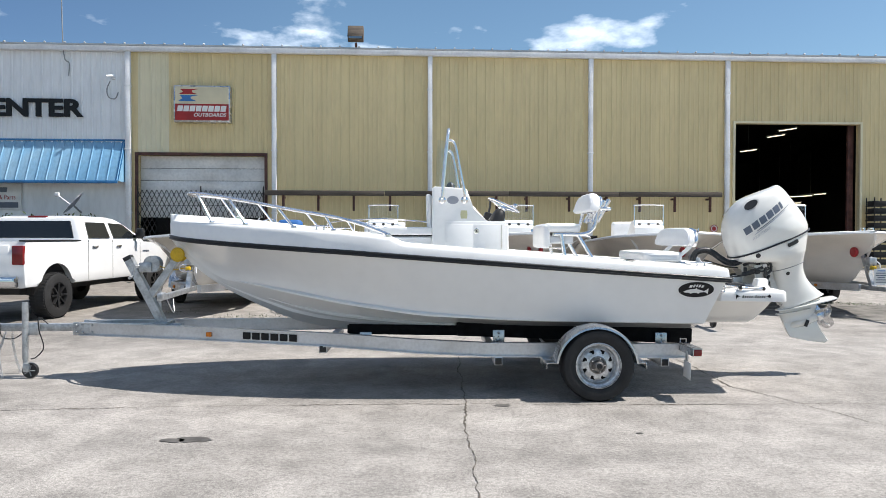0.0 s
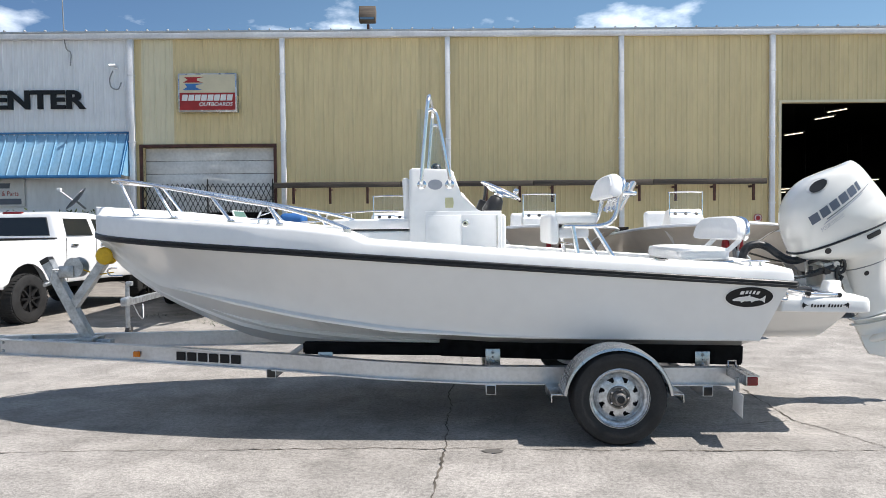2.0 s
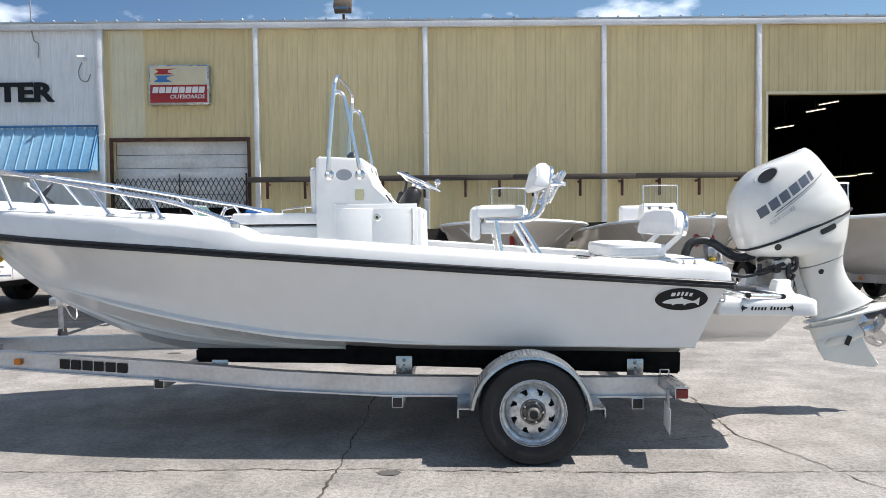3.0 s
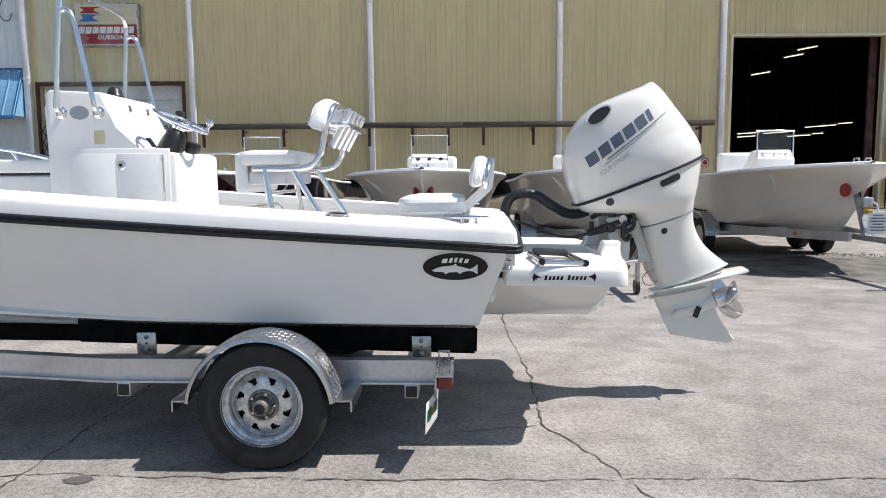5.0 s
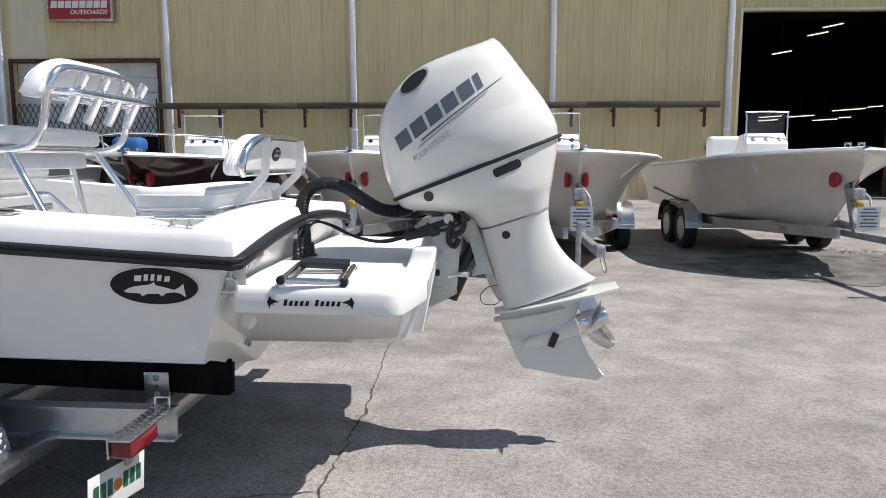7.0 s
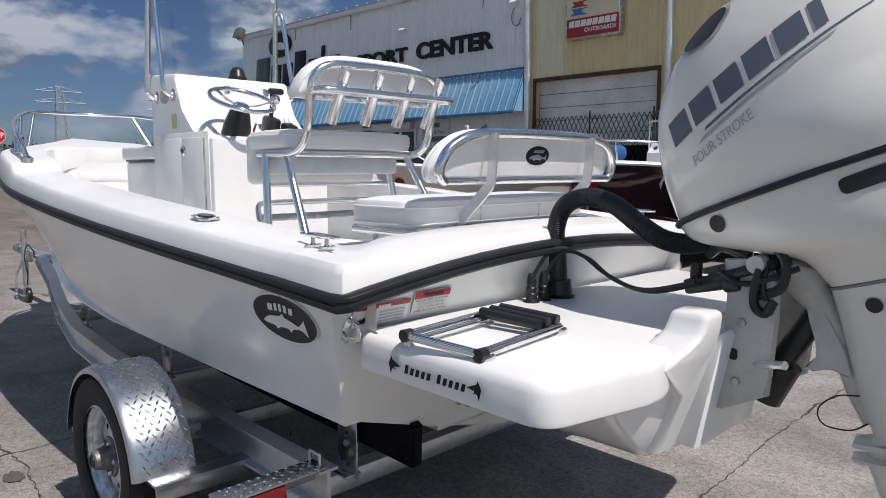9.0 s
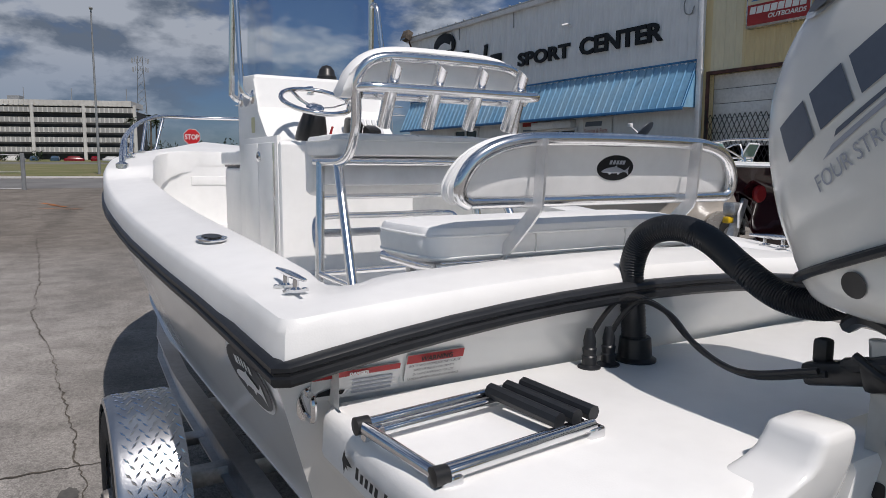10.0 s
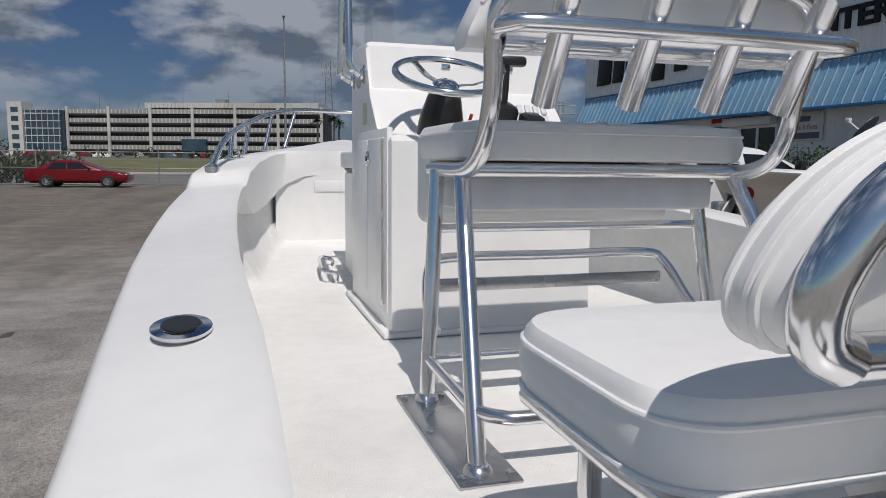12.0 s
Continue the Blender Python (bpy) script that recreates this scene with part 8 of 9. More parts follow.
        for u, v, z in rl[1::2]:
            for s in (-1, 1):
                bm = bm_new()
                tube(bm, [(u + 0.06, s * v, zs(u)), (u, s * v, z)], 0.010, 6)
                part("stanchion", bm, alu_tube, bt)
    # trailer
    tr = thing("boat_trailer", M, "aluminium trailer under a display boat", "boat trailer", group="display trailers")
    for s in (-1, 1):
        bm = bm_new()
        tube(bm, [(L - 0.1, s * 0.78, 0.46), (2.0, s * 0.78, 0.50), (0.2, s * 0.14, 0.54)], 0.06, flat=(0.07, 0.13))
        part("side_rail", bm, alu_beam, tr)
        bm = bm_new()
        tube(bm, [(1.6, s * 0.50, 0.49), (L - 0.1, s * 0.55, 0.46)], 0.05, flat=(0.09, 0.10))
        part("bunk", bm, carpet_black, tr)
        bm = bm_new()
        box(bm, (1.0, s * 0.49, 0.53), (0.06, 0.03, 0.05), bevel=0.006)
        part("side_marker", bm, amber_lens, tr)
        for uu in ((3.05, 3.85) if tandem else (3.6,)):
            W = T(uu, s * 1.06, 0.33) @ R(90 if s < 0 else -90, "X")
            bm = bm_new()
            lathe(bm, [(0.19, -0.09), (0.27, -0.105), (0.32, -0.08), (0.33, 0), (0.32, 0.08), (0.27, 0.105), (0.19, 0.09)], W, 28, caps=False)
            w = part("wheel", bm, tyre_black, tr)
            bm = bm_new()
            lathe(bm, [(0.2, 0.085), (0.18, 0.06), (0.10, 0.04), (0.06, 0.06), (0.0, 0.075)], W, 20)
            part("rim", bm, galv, w)
        bm = bm_new()
        lo, hi = (3.05, 3.85) if tandem else (3.6, 3.6)
        rr = []
        for a in np.linspace(0, math.pi, 15):
            c = hi if math.cos(a) > 0 else lo
            rr.append([(c + 0.40 * math.cos(a), s * 0.93, 0.36 + 0.40 * math.sin(a)), (c + 0.40 * math.cos(a), s * 1.19, 0.36 + 0.40 * math.sin(a)), (c + 0.385 * math.cos(a), s * 1.19, 0.36 + 0.385 * math.sin(a)), (c + 0.385 * math.cos(a), s * 0.93, 0.36 + 0.385 * math.sin(a))])
        loft(bm, rr, True)
        part("fender", bm, alu_brushed, tr)
        for ub in (lo - 0.40, hi + 0.40):
            bm = bm_new()
            tube(bm, [(ub, s * 0.79, 0.42), (ub, s * 1.18, 0.42)], 0.03, flat=(0.1, 0.02))
            part("fender_bracket", bm, alu_beam, tr)
        # red bow rollers
        bm = bm_new()
        lathe(bm, [(0.02, -0.035), (0.085, -0.03), (0.10, 0), (0.085, 0.03), (0.02, 0.035)], T(0.42, s * 0.11, 1.18) @ R(90, "X"), 18)
        part("bow_roller", bm, red_paint, tr, "red rubber bow roller")
    for uu in (lo, hi) if tandem else (3.6,):
        bm = bm_new()
        box(bm, (uu, 0, 0.36), (0.06, 2.0, 0.06))
        part("axle", bm, galv, tr)
    for uu in (1.6, L - 0.5):
        bm = bm_new()
        box(bm, (uu, 0, 0.54), (0.08, 1.5 if uu > 2 else 1.2, 0.08))
        part("cross_member", bm, alu_beam, tr)
    bm = bm_new()
    box(bm, (-0.45, 0, 0.54), (2.3, 0.08, 0.08), bevel=0.006)
    part("tongue", bm, galv, tr)
    bm = bm_new()
    box(bm, (-1.50, 0, 0.56), (0.22, 0.09, 0.10), bevel=0.02)
    part("coupler", bm, galv, tr)
    bm = bm_new()
    tube(bm, [(0.05, 0, 0.55), (0.30, 0, 1.12)], 0.045, flat=(0.08, 0.08))
    box(bm, (0.12, 0, 1.02), (0.16, 0.14, 0.14), bevel=0.02)
    part("winch_post", bm, galv, tr, "galvanised winch post")
    bm = bm_new()
    tube(bm, [(0.2, -0.06, 1.10), (0.05, -0.12, 0.98), (0.03, -0.14, 0.82)], 0.012, 6)
    part("winch_handle", bm, trim_white, tr)
    bm = bm_new()
    box(bm, (0.05, 0, 0.90), (0.10, 0.08, 0.07), bevel=0.015)
    part("winch_strap", bm, yellow_poly, tr)
    bm = bm_new()
    tube(bm, [(-1.08, 0.15, 0.12), (-1.08, 0.15, 0.74)], 0.03, 10)
    box(bm, (-1.08, 0.12, 0.76), (0.08, 0.08, 0.06), bevel=0.01)
    jk = part("tongue_jack", bm, galv, tr, "galvanised tongue jack")
    bm = bm_new()
    lathe(bm, [(0.02, -0.025), (0.085, -0.025), (0.09, 0), (0.085, 0.025), (0.02, 0.025)], T(-1.05, 0.15, 0.09) @ R(90, "X"), 18)
    part("jack_wheel", bm, plastic_black, jk)
    bm = bm_new()
    tube(bm, [(-1.4, -0.05, 0.5), (-1.35, -0.1, 0.35), (-1.2, -0.1, 0.3), (-1.1, -0.06, 0.48)], 0.008, 6, smooth=4)
    part("safety_chain", bm, galv, tr)
    return bt, tr, M


b4, t4, M4 = back_boat(7.41, 12.97, 97, hull_cream, name="bay_boat", label="cream hulled bay boat with clear windscreen on a tandem trailer", sheer=(1.55, 1.32), stripe=decal_black, beam=1.26)
b3, t3, M3 = back_boat(4.15, 12.5, 95, hull_cream, name="bay_boat", label="cream hulled skiff with white console on a trailer", sheer=(1.53, 1.31), beam=1.22)
b2, t2, M2b = back_boat(1.37, 12.47, 95, hull_cream, name="bay_boat", label="cream hulled skiff with red bow rollers on a trailer", sheer=(1.52, 1.31), beam=1.22, stripe=decal_light)
b1, t1, M1 = back_boat(-1.45, 12.2, 97, hull_maroon, name="bay_boat", label="glossy maroon hulled boat with white console on a trailer", sheer=(1.50, 1.31), beam=1.15, bow_rail=True, tandem=False)
b0, t0, M0 = back_boat(-4.62, 11.5, 100, hull_cream, name="open_skiff", label="cream hulled open skiff on a single-axle trailer", sheer=(1.48, 1.30), console=False, L=4.4, beam=1.1, tandem=False)
b5, t5, M5 = back_boat(-6.85, 16.3, 8, hull_black, name="runabout", label="black hulled runabout with green windshield and folded blue canvas", sheer=(1.52, 1.42), console=False, windshield=True, L=5.0, beam=0.95, tandem=False, wsu=1.5)
for M, dv in ((M4, 0.0), (M3, 0.0)):
    # tag box hanging on the winch post
    bx_ = thing("document_box", M @ T(-0.02, 0, 0.62), "clear plastic sale document box on the trailer tongue", "box")
    bm = bm_new()
    box(bm, (-0.09, 0, 0.13), (0.10, 0.36, 0.34), bevel=0.01)
    part("sleeve", bm, MATS["clear_acrylic"], bx_)
    bm = bm_new()
    box(bm, (-0.145, 0, 0.13), (0.004, 0.26, 0.28))
    pp = part("sheet", bm, paper_white, bx_)
    for k in range(6):
        bm = bm_new()
        box(bm, (-0.149, 0, 0.24 - 0.04 * k), (0.003, 0.2 if k % 3 else 0.14, 0.016))
        part("text_bar", bm, decal_grey if k else sign_blue, pp)
# low black skiff far behind between the others
bm = bm_new()
rr = []
for u in (0, 0.2, 0.6, 1.2, 2.2, 4.0, 5.0):
    h = 0.95 * (1 - (1 - min(1, u / 2.2)) ** 2)
    rr.append([(u, -h - 0.02, 1.42 - 0.03 * u), (u, -h * 0.8 - 0.01, 0.9 + 0.45 * max(0, 1 - u / 1.2) ** 2), (u, 0, 0.75 + 0.55 * max(0, 1 - u / 1.2) ** 2), (u, h * 0.8 + 0.01, 0.9 + 0.45 * max(0, 1 - u / 1.2) ** 2), (u, h + 0.02, 1.42 - 0.03 * u)])
loft(bm, rr, True)
sk = solid("black_skiff", bm, hull_black, T(3.35, 18.6, ground_z(0, 18.6)) @ R(170, "Z"), "low glossy black skiff on a trailer behind the others", "boat")
bm = bm_new()
box(bm, (2.4, 0, 0.55), (4.6, 0.9, 0.10))
part("trailer_frame", bm, alu_beam, sk)
for s in (-1, 1):
    bm = bm_new()
    lathe(bm, [(0.15, -0.09), (0.28, -0.1), (0.31, 0), (0.28, 0.1), (0.15, 0.09)], T(2.9, s * 0.95, 0.31) @ R(90, "X"), 20)
    part("wheel", bm, tyre_black, sk)
    bm = bm_new()
    box(bm, (2.9, s * 0.6, 0.42), (0.08, 0.8, 0.3))
    part("axle_arm", bm, galv, sk)
# gravel, weeds beside boat 4
bm = bm_new()
rnd = random.Random(3)
pts = [(9.2 + 3.4 * math.cos(a) * rnd.uniform(0.8, 1.15), 14.0 + 1.6 * math.sin(a) * rnd.uniform(0.8, 1.15)) for a in (2 * math.pi * k / 26 for k in range(26))]
bm.faces.new([bm.verts.new((x, y, ground_z(x, y) + 0.006)) for x, y in pts])
part("gravel_patch", bm, gravel, ground, "grey gravel patch on the lot")
bm = bm_new()
for cx, cy, n in ((7.3, 16.0, 160), (8.4, 15.6, 200), (9.4, 15.4, 120), (7.9, 15.9, 160), (-4.0, 12.0, 70), (-3.7, 12.4, 60), (-5.5, 12.9, 50)):
    for _ in range(n):
        x, y = cx + rnd.gauss(0, 0.28), cy + rnd.gauss(0, 0.16)
        z = ground_z(x, y)
        h, a = rnd.uniform(0.015, 0.05), rnd.uniform(0, 6.3)
        bm.faces.new([bm.verts.new(p) for p in ((x, y, z), (x + 0.012 * math.cos(a), y + 0.012 * math.sin(a), z), (x + rnd.uniform(-0.04, 0.04), y + rnd.uniform(-0.04, 0.04), z + h))])
solid("weeds", bm, leaf, Matrix(), "tufts of green weeds in the cracks", "weeds", "stuff")

# ---- vehicles: x forward, y to the left ----
def road_wheel(parent, x, y, r, w, rimmat, spokes, rim_r):
    s = 1 if y > 0 else -1
    W = T(x, y, r) @ R(-90 * s, "X")
    bm = bm_new()
    lathe(bm, [(rim_r, -w / 2 + 0.01), (r * 0.80, -w / 2), (r * 0.95, -w / 2 + 0.02), (r, -w / 4), (r, w / 4), (r * 0.95, w / 2 - 0.02), (r * 0.80, w / 2), (rim_r, w / 2 - 0.01)], W, 40, caps=False)
    wh = part("wheel", bm, tyre_black, parent)
    bm = bm_new()
    n = 44
    for k in range(n):
        for z0, z1, o in ((-w / 2 + 0.025, -0.02, 0), (0.02, w / 2 - 0.025, 0.5)):
            a = 2 * math.pi * (k + o) / n
            vs = []
            for rr_ in (r * 0.985, r * 1.012):
                for da, zz in ((0, z0), (0.085, z0), (0.085, z1), (0, z1)):
                    vs.append(bm.verts.new(W @ Vector((rr_ * math.cos(a + da), rr_ * math.sin(a + da), zz))))
            bm.faces.new(vs[4:8])
            for i in range(4):
                bm.faces.new((vs[i], vs[(i + 1) % 4], vs[4 + (i + 1) % 4], vs[4 + i]))
    tagged(part("tread_block", bm, tyre_black, wh), kind="stuff")
    # dark backing disc; the shade between the spokes put into its colour
    bm = bm_new()
    lathe(bm, [(rim_r - 0.02, w / 2 - 0.085), (0.0, w / 2 - 0.09)], W, 28, caps=False)
    part("brake_disc", bm, iron_black, wh)
    bm = bm_new()
    lathe(bm, [(rim_r + 0.005, w / 2 - 0.012), (rim_r - 0.012, w / 2 - 0.016), (rim_r - 0.024, w / 2 - 0.05), (rim_r - 0.026, w / 2 - 0.10)], W, 36, caps=False)
    lathe(bm, [(0.06, w / 2 - 0.09), (0.06, w / 2 - 0.03), (0.0, w / 2 - 0.025)], W, 20)
    for k in range(spokes):
        a = 2 * math.pi * k / spokes
        tube(bm, [W @ Vector((0.05 * math.cos(a), 0.05 * math.sin(a), w / 2 - 0.04)), W @ Vector(((rim_r - 0.015) * math.cos(a), (rim_r - 0.015) * math.sin(a), w / 2 - 0.025))], 0.02, flat=(0.05, 0.03))
    part("rim", bm, rimmat, wh)
    return wh


def side_outline(pts, arches, r):
    """Body side with round wheel openings along the bottom edge."""
    out = list(pts)
    zb = pts[0][1]
    bottom = []
    for c, cz in sorted(arches, reverse=False):
        a0 = math.asin(max(-1, min(1, (zb - cz) / r)))
        for a in np.linspace(math.pi - a0, a0, 13):
            bottom.append((c + r * math.cos(a), cz + r * math.sin(a)))
    return [pts[0]] + bottom + out[1:]


XZ = lambda y: Matrix(((1, 0, 0, 0), (0, 0, 1, y), (0, 1, 0, 0), (0, 0, 0, 1)))
truck = thing("pickup_truck", T(-8.12, 11.82, 0.0) @ R(90.5, "Z") @ Matrix.Diagonal((1, 1, 0.945, 1)), "white crew-cab pickup truck with black off-road wheels, parked", "truck")
outline = side_outline([(-0.84, 0.62), (4.42, 0.62), (4.55, 0.80), (4.55, 1.16), (4.42, 1.30), (4.0, 1.38), (3.05, 1.42), (-0.84, 1.44), (-0.89, 1.2), (-0.87, 0.7)], [(0.0, 0.56), (3.62, 0.56)], 0.52)
bm = bm_new()
prism(bm, outline, XZ(-0.99), 1.98, bevel=0.05)
body = part("body", bm, car_white, truck, "white painted body", 40)
bm = bm_new()
box(bm, (1.8, 0, 0.62), (4.9, 1.5, 0.22))
part("chassis", bm, iron_black, truck)
for x in (0.0, 3.62):
    bm = bm_new()
    box(bm, (x, 0, 0.75), (1.0, 1.70, 0.55))
    part("wheel_well", bm, iron_black, truck)
# cab
rr = []
for z, xf, xr, hw in ((1.40, 3.10, 0.62, 0.965), (1.52, 2.92, 0.64, 0.955), (1.80, 2.36, 0.70, 0.86), (1.90, 2.10, 0.74, 0.81), (1.945, 1.85, 0.85, 0.74), (1.955, 1.6, 1.0, 0.6)):
    rr.append([(x + 0.18, y, z) for x, y in rounded([(xr, -hw), (xf, -hw), (xf, hw), (xr, hw)], 0.10)])
bm = bm_new()
loft(bm, rr, True)
part("cab", bm, car_white, truck, "white cab", 40)
for s in (-1, 1):
    def on(x, z):
        f = (z - 1.52) / 0.28
        return (x + 0.18, s * (0.955 - 0.095 * f + 0.012), z)
    for poly in ([(0.84, 1.50), (1.60, 1.50), (1.58, 1.82), (0.90, 1.82)], [(1.74, 1.50), (2.72, 1.50), (2.26, 1.80), (1.72, 1.82)]):
        bm = bm_new()
        vs = [on(x, z) for x, z in poly]
        q = [Vector(p) for p in vs]
        a = [bm.verts.new(p) for p in q]
        b = [bm.verts.new(p - Vector((0, s * 0.02, 0))) for p in q]
        bm.faces.new(a)
        for i in range(4):
            bm.faces.new((a[i], a[(i + 1) % 4], b[(i + 1) % 4], b[i]))
        part("side_window", bm, glass_tint, truck, "dark tinted side window")
    for x in (0.98, 1.85, 2.98):
        bm = bm_new()
        box(bm, (x, s * 0.988, 1.06), (0.008, 0.012, 0.80))
        part("door_gap", bm, iron_black, truck)
    for x in (1.20, 2.08):
        bm = bm_new()
        box(bm, (x, s * 1.0, 1.32), (0.19, 0.03, 0.045), bevel=0.014)
        part("door_handle", bm, chrome, truck, "chrome door handle")
    bm = bm_new()
    box(bm, (2.80, s * 1.09, 1.60), (0.11, 0.17, 0.24), bevel=0.03)
    box(bm, (2.84, s * 0.99, 1.55), (0.05, 0.10, 0.05))
    part("door_mirror", bm, plastic_black, truck, "black door mirror")
    bm = bm_new()
    box(bm, (-0.865, s * 0.88, 1.20), (0.08, 0.20, 0.34), bevel=0.02)
    part("tail_light", bm, red_lens, truck, "red tail light")
    bm = bm_new()
    box(bm, (-0.05, s * 0.93, 1.452), (1.6, 0.12, 0.03), bevel=0.01)
    part("bed_rail_cap", bm, plastic_black, truck)
    for x in (0.0, 3.62):
        road_wheel(truck, x, s * 0.88, 0.428, 0.31, plastic_black, 8, 0.24)
    bm = bm_new()
    box(bm, (4.50, s * 0.78, 1.12), (0.12, 0.30, 0.22), bevel=0.04)
    part("headlight", bm, far_glass, truck)
bm = bm_new()
q = [(0.832, -0.80, 1.50), (0.832, 0.80, 1.50), (0.88, 0.70, 1.84), (0.88, -0.70, 1.84)]
a = [bm.verts.new(Vector(p) - Vector((0.03, 0, 0))) for p in q]
b = [bm.verts.new(p) for p in q]
bm.faces.new(a)
for i in range(4):
    bm.faces.new((a[i], a[(i + 1) % 4], b[(i + 1) % 4], b[i]))
part("rear_window", bm, glass_tint, truck, "dark rear window")
bm = bm_new()
box(bm, (0.98, 0, 1.925), (0.08, 0.36, 0.05), bevel=0.015)
part("brake_light", bm, red_lens, truck)
bm = bm_new()
box(bm, (-0.98, 0, 0.74), (0.16, 1.86, 0.20), bevel=0.04)
part("bumper", bm, chrome, truck, "chrome rear bumper")
bm = bm_new()
box(bm, (-0.86, 0, 1.10), (0.05, 1.44, 0.56), bevel=0.02)
part("tailgate", bm, car_white, truck)
bm = bm_new()
for x, w in ((3.12, 0.05), (3.19, 0.05), (3.26, 0.05), (3.34, 0.06)):
    box(bm, (x, -0.995, 1.20), (w, 0.01, 0.035))
part("badge", bm, decal_grey, truck)

red = thing("red_sedan", T(-34.0, -4.95, ground_z(-34, 0)) @ R(92, "Z") @ Matrix.Diagonal((1, 1, 0.90, 1)), "dark red sedan parked beside the fence", "car")
outline = side_outline([(-0.88, 0.30), (3.42, 0.28), (3.55, 0.45), (3.52, 0.66), (3.30, 0.78), (2.62, 0.90), (-0.55, 0.98), (-0.92, 0.94), (-0.98, 0.60)], [(0.0, 0.32), (2.66, 0.32)], 0.36)
bm = bm_new()
prism(bm, outline, XZ(-0.87), 1.74, bevel=0.07)
part("body", bm, car_red, red, "", 45)
rr = []
for z, xf, xr, hw in ((0.90, 2.55, -0.60, 0.83), (1.0, 2.30, -0.45, 0.80), (1.25, 1.72, 0.02, 0.69), (1.40, 1.36, 0.32, 0.60), (1.44, 1.1, 0.5, 0.48)):
    rr.append([(x, y, z) for x, y in rounded([(xr, -hw), (xf, -hw), (xf, hw), (xr, hw)], 0.12)])
bm = bm_new()
loft(bm, rr, True)
part("cabin", bm, car_red, red, "", 45)
for s in (-1, 1):
    for poly in ([(-0.02, 0.98), (0.86, 0.98), (0.84, 1.32), (0.34, 1.32)], [(0.92, 0.98), (1.98, 0.98), (1.42, 1.31), (0.90, 1.32)]):
        bm = bm_new()
        a = []
        for x, z in poly:
            f = (z - 1.0) / 0.25
            a.append(bm.verts.new((x, s * (0.80 - 0.11 * f + 0.014), z)))
        bm.faces.new(a)
        part("side_window", bm, glass_tint, red)
    for x in (0.0, 2.66):
        road_wheel(red, x, s * 0.80, 0.32, 0.2, galv, 7, 0.19)
    bm = bm_new()
    box(bm, (3.36, s * 0.66, 0.66), (0.28, 0.22, 0.12), bevel=0.04)
    part("headlight", bm, paper_white, red)
    bm = bm_new()
    box(bm, (-0.93, s * 0.68, 0.80), (0.10, 0.25, 0.14), bevel=0.03)
    part("tail_light", bm, red_lens, red)
    bm = bm_new()
    box(bm, (1.85, s * 0.90, 1.02), (0.10, 0.14, 0.10), bevel=0.03)
    part("mirror", bm, car_red, red)
bm = bm_new()
box(bm, (1.3, 0, 0.36), (4.0, 1.3, 0.26))
part("underbody", bm, iron_black, red)

# ---- street, fence and distance to the west ----
def strip(name, x0, x1, y0, y1, m, label, lift=0.006, n=14):
    bm = bm_new()
    xs_ = sorted(set(list(np.linspace(x0, x1, n)) + [v for v in (-41.0, -341.0) if x0 < v < x1]))
    loft(bm, [[(x, y0, ground_z(x, 0) + lift), (x, y1, ground_z(x, 0) + lift)] for x in xs_], False)
    return solid(name, bm, m, Matrix(), label, name.split("_")[0], "structure", 80)


strip("road", -56, -39.0, -400, 400, asphalt, "pale two-lane street beyond the lot", 0.006)
strip("lawn", -128, -57.0, -400, 400, grass_mat, "patchy green roadside grass", 0.02)
strip("road_far", -150, -129, -400, 400, asphalt, "far access road", 0.02)
strip("lawn_far", -330, -151, -400, 400, grass_mat, "far grass", 0.03)
bm = bm_new()
loft(bm, [[(-57.0, y, ground_z(-57, 0)), (-57.0, y, ground_z(-57, 0) + 0.16), (-56.8, y, ground_z(-57, 0) + 0.16), (-56.8, y, ground_z(-57, 0))] for y in (-200, 200)], True)
solid("kerb", bm, far_concrete, Matrix(), "concrete street kerb", "kerb", "structure")
bm = bm_new()
for k, (x, y, a) in enumerate(((-24, 4.2, 20), (-23, 4.5, 22), (-21.5, 4.4, 60))):
    sheet(bm, [[(-1.2, -0.07), (1.2, -0.07), (1.2, 0.07), (-1.2, 0.07)]], T(x, y, ground_z(x, 0) + 0.006) @ R(a, "Z"))
part("orange_paint_mark", bm, mat("orange_marking", (0.55, 0.20, 0.06), 0.8, vary=0.2), ground, "faded orange utility paint marks")
# chain-link fence
FX, FY0, FY1, FH = -37.0, -46.0, 2.4, 1.75
fence = thing("chain_link_fence", T(FX, 0, ground_z(FX, 0)), "grey galvanised chain-link fence with round posts", "fence")
for y in np.arange(FY1, FY0, -3.0):
    bm = bm_new()
    tube(bm, [(0, y, 0), (0, y, FH + 0.1)], 0.035 if y < FY1 - 1 else 0.10, 8)
    part("post", bm, steel_grey, fence)
for z in (0.06, 0.9, FH):
    bm = bm_new()
    tube(bm, [(0, FY0, z), (0, FY1, z)], 0.022, 6)
    part("rail", bm, steel_grey, fence)
bm = bm_new()
st = 0.17
for y in np.arange(FY0, FY1, st):
    for sg in (1, -1):
        y1 = y + sg * FH
        a, b = Vector((0.02, y, 0.06)), Vector((0.02, min(max(y1, FY0), FY1), 0.06 + (FH - 0.06) * abs(min(max(y1, FY0), FY1) - y) / FH))
        if (b - a).length > 0.1:
            tube(bm, [a, b], 0.0055, 3)
tagged(part("wire_mesh", bm, steel_grey, fence), kind="stuff")
# hedge behind the red car
bm = bm_new()
rnd = random.Random(12)
for y in np.arange(-26, -4.6, 0.6):
    leaf_cloud(bm, (-37.9, y, 0.95 + rnd.uniform(-0.1, 0.1)), (0.6, 0.6, 0.95), 260, 0.13, rnd)
solid("roadside_hedge", bm, leaf_dark, Matrix(), "dark hedge along the fence", "hedge", "stuff")
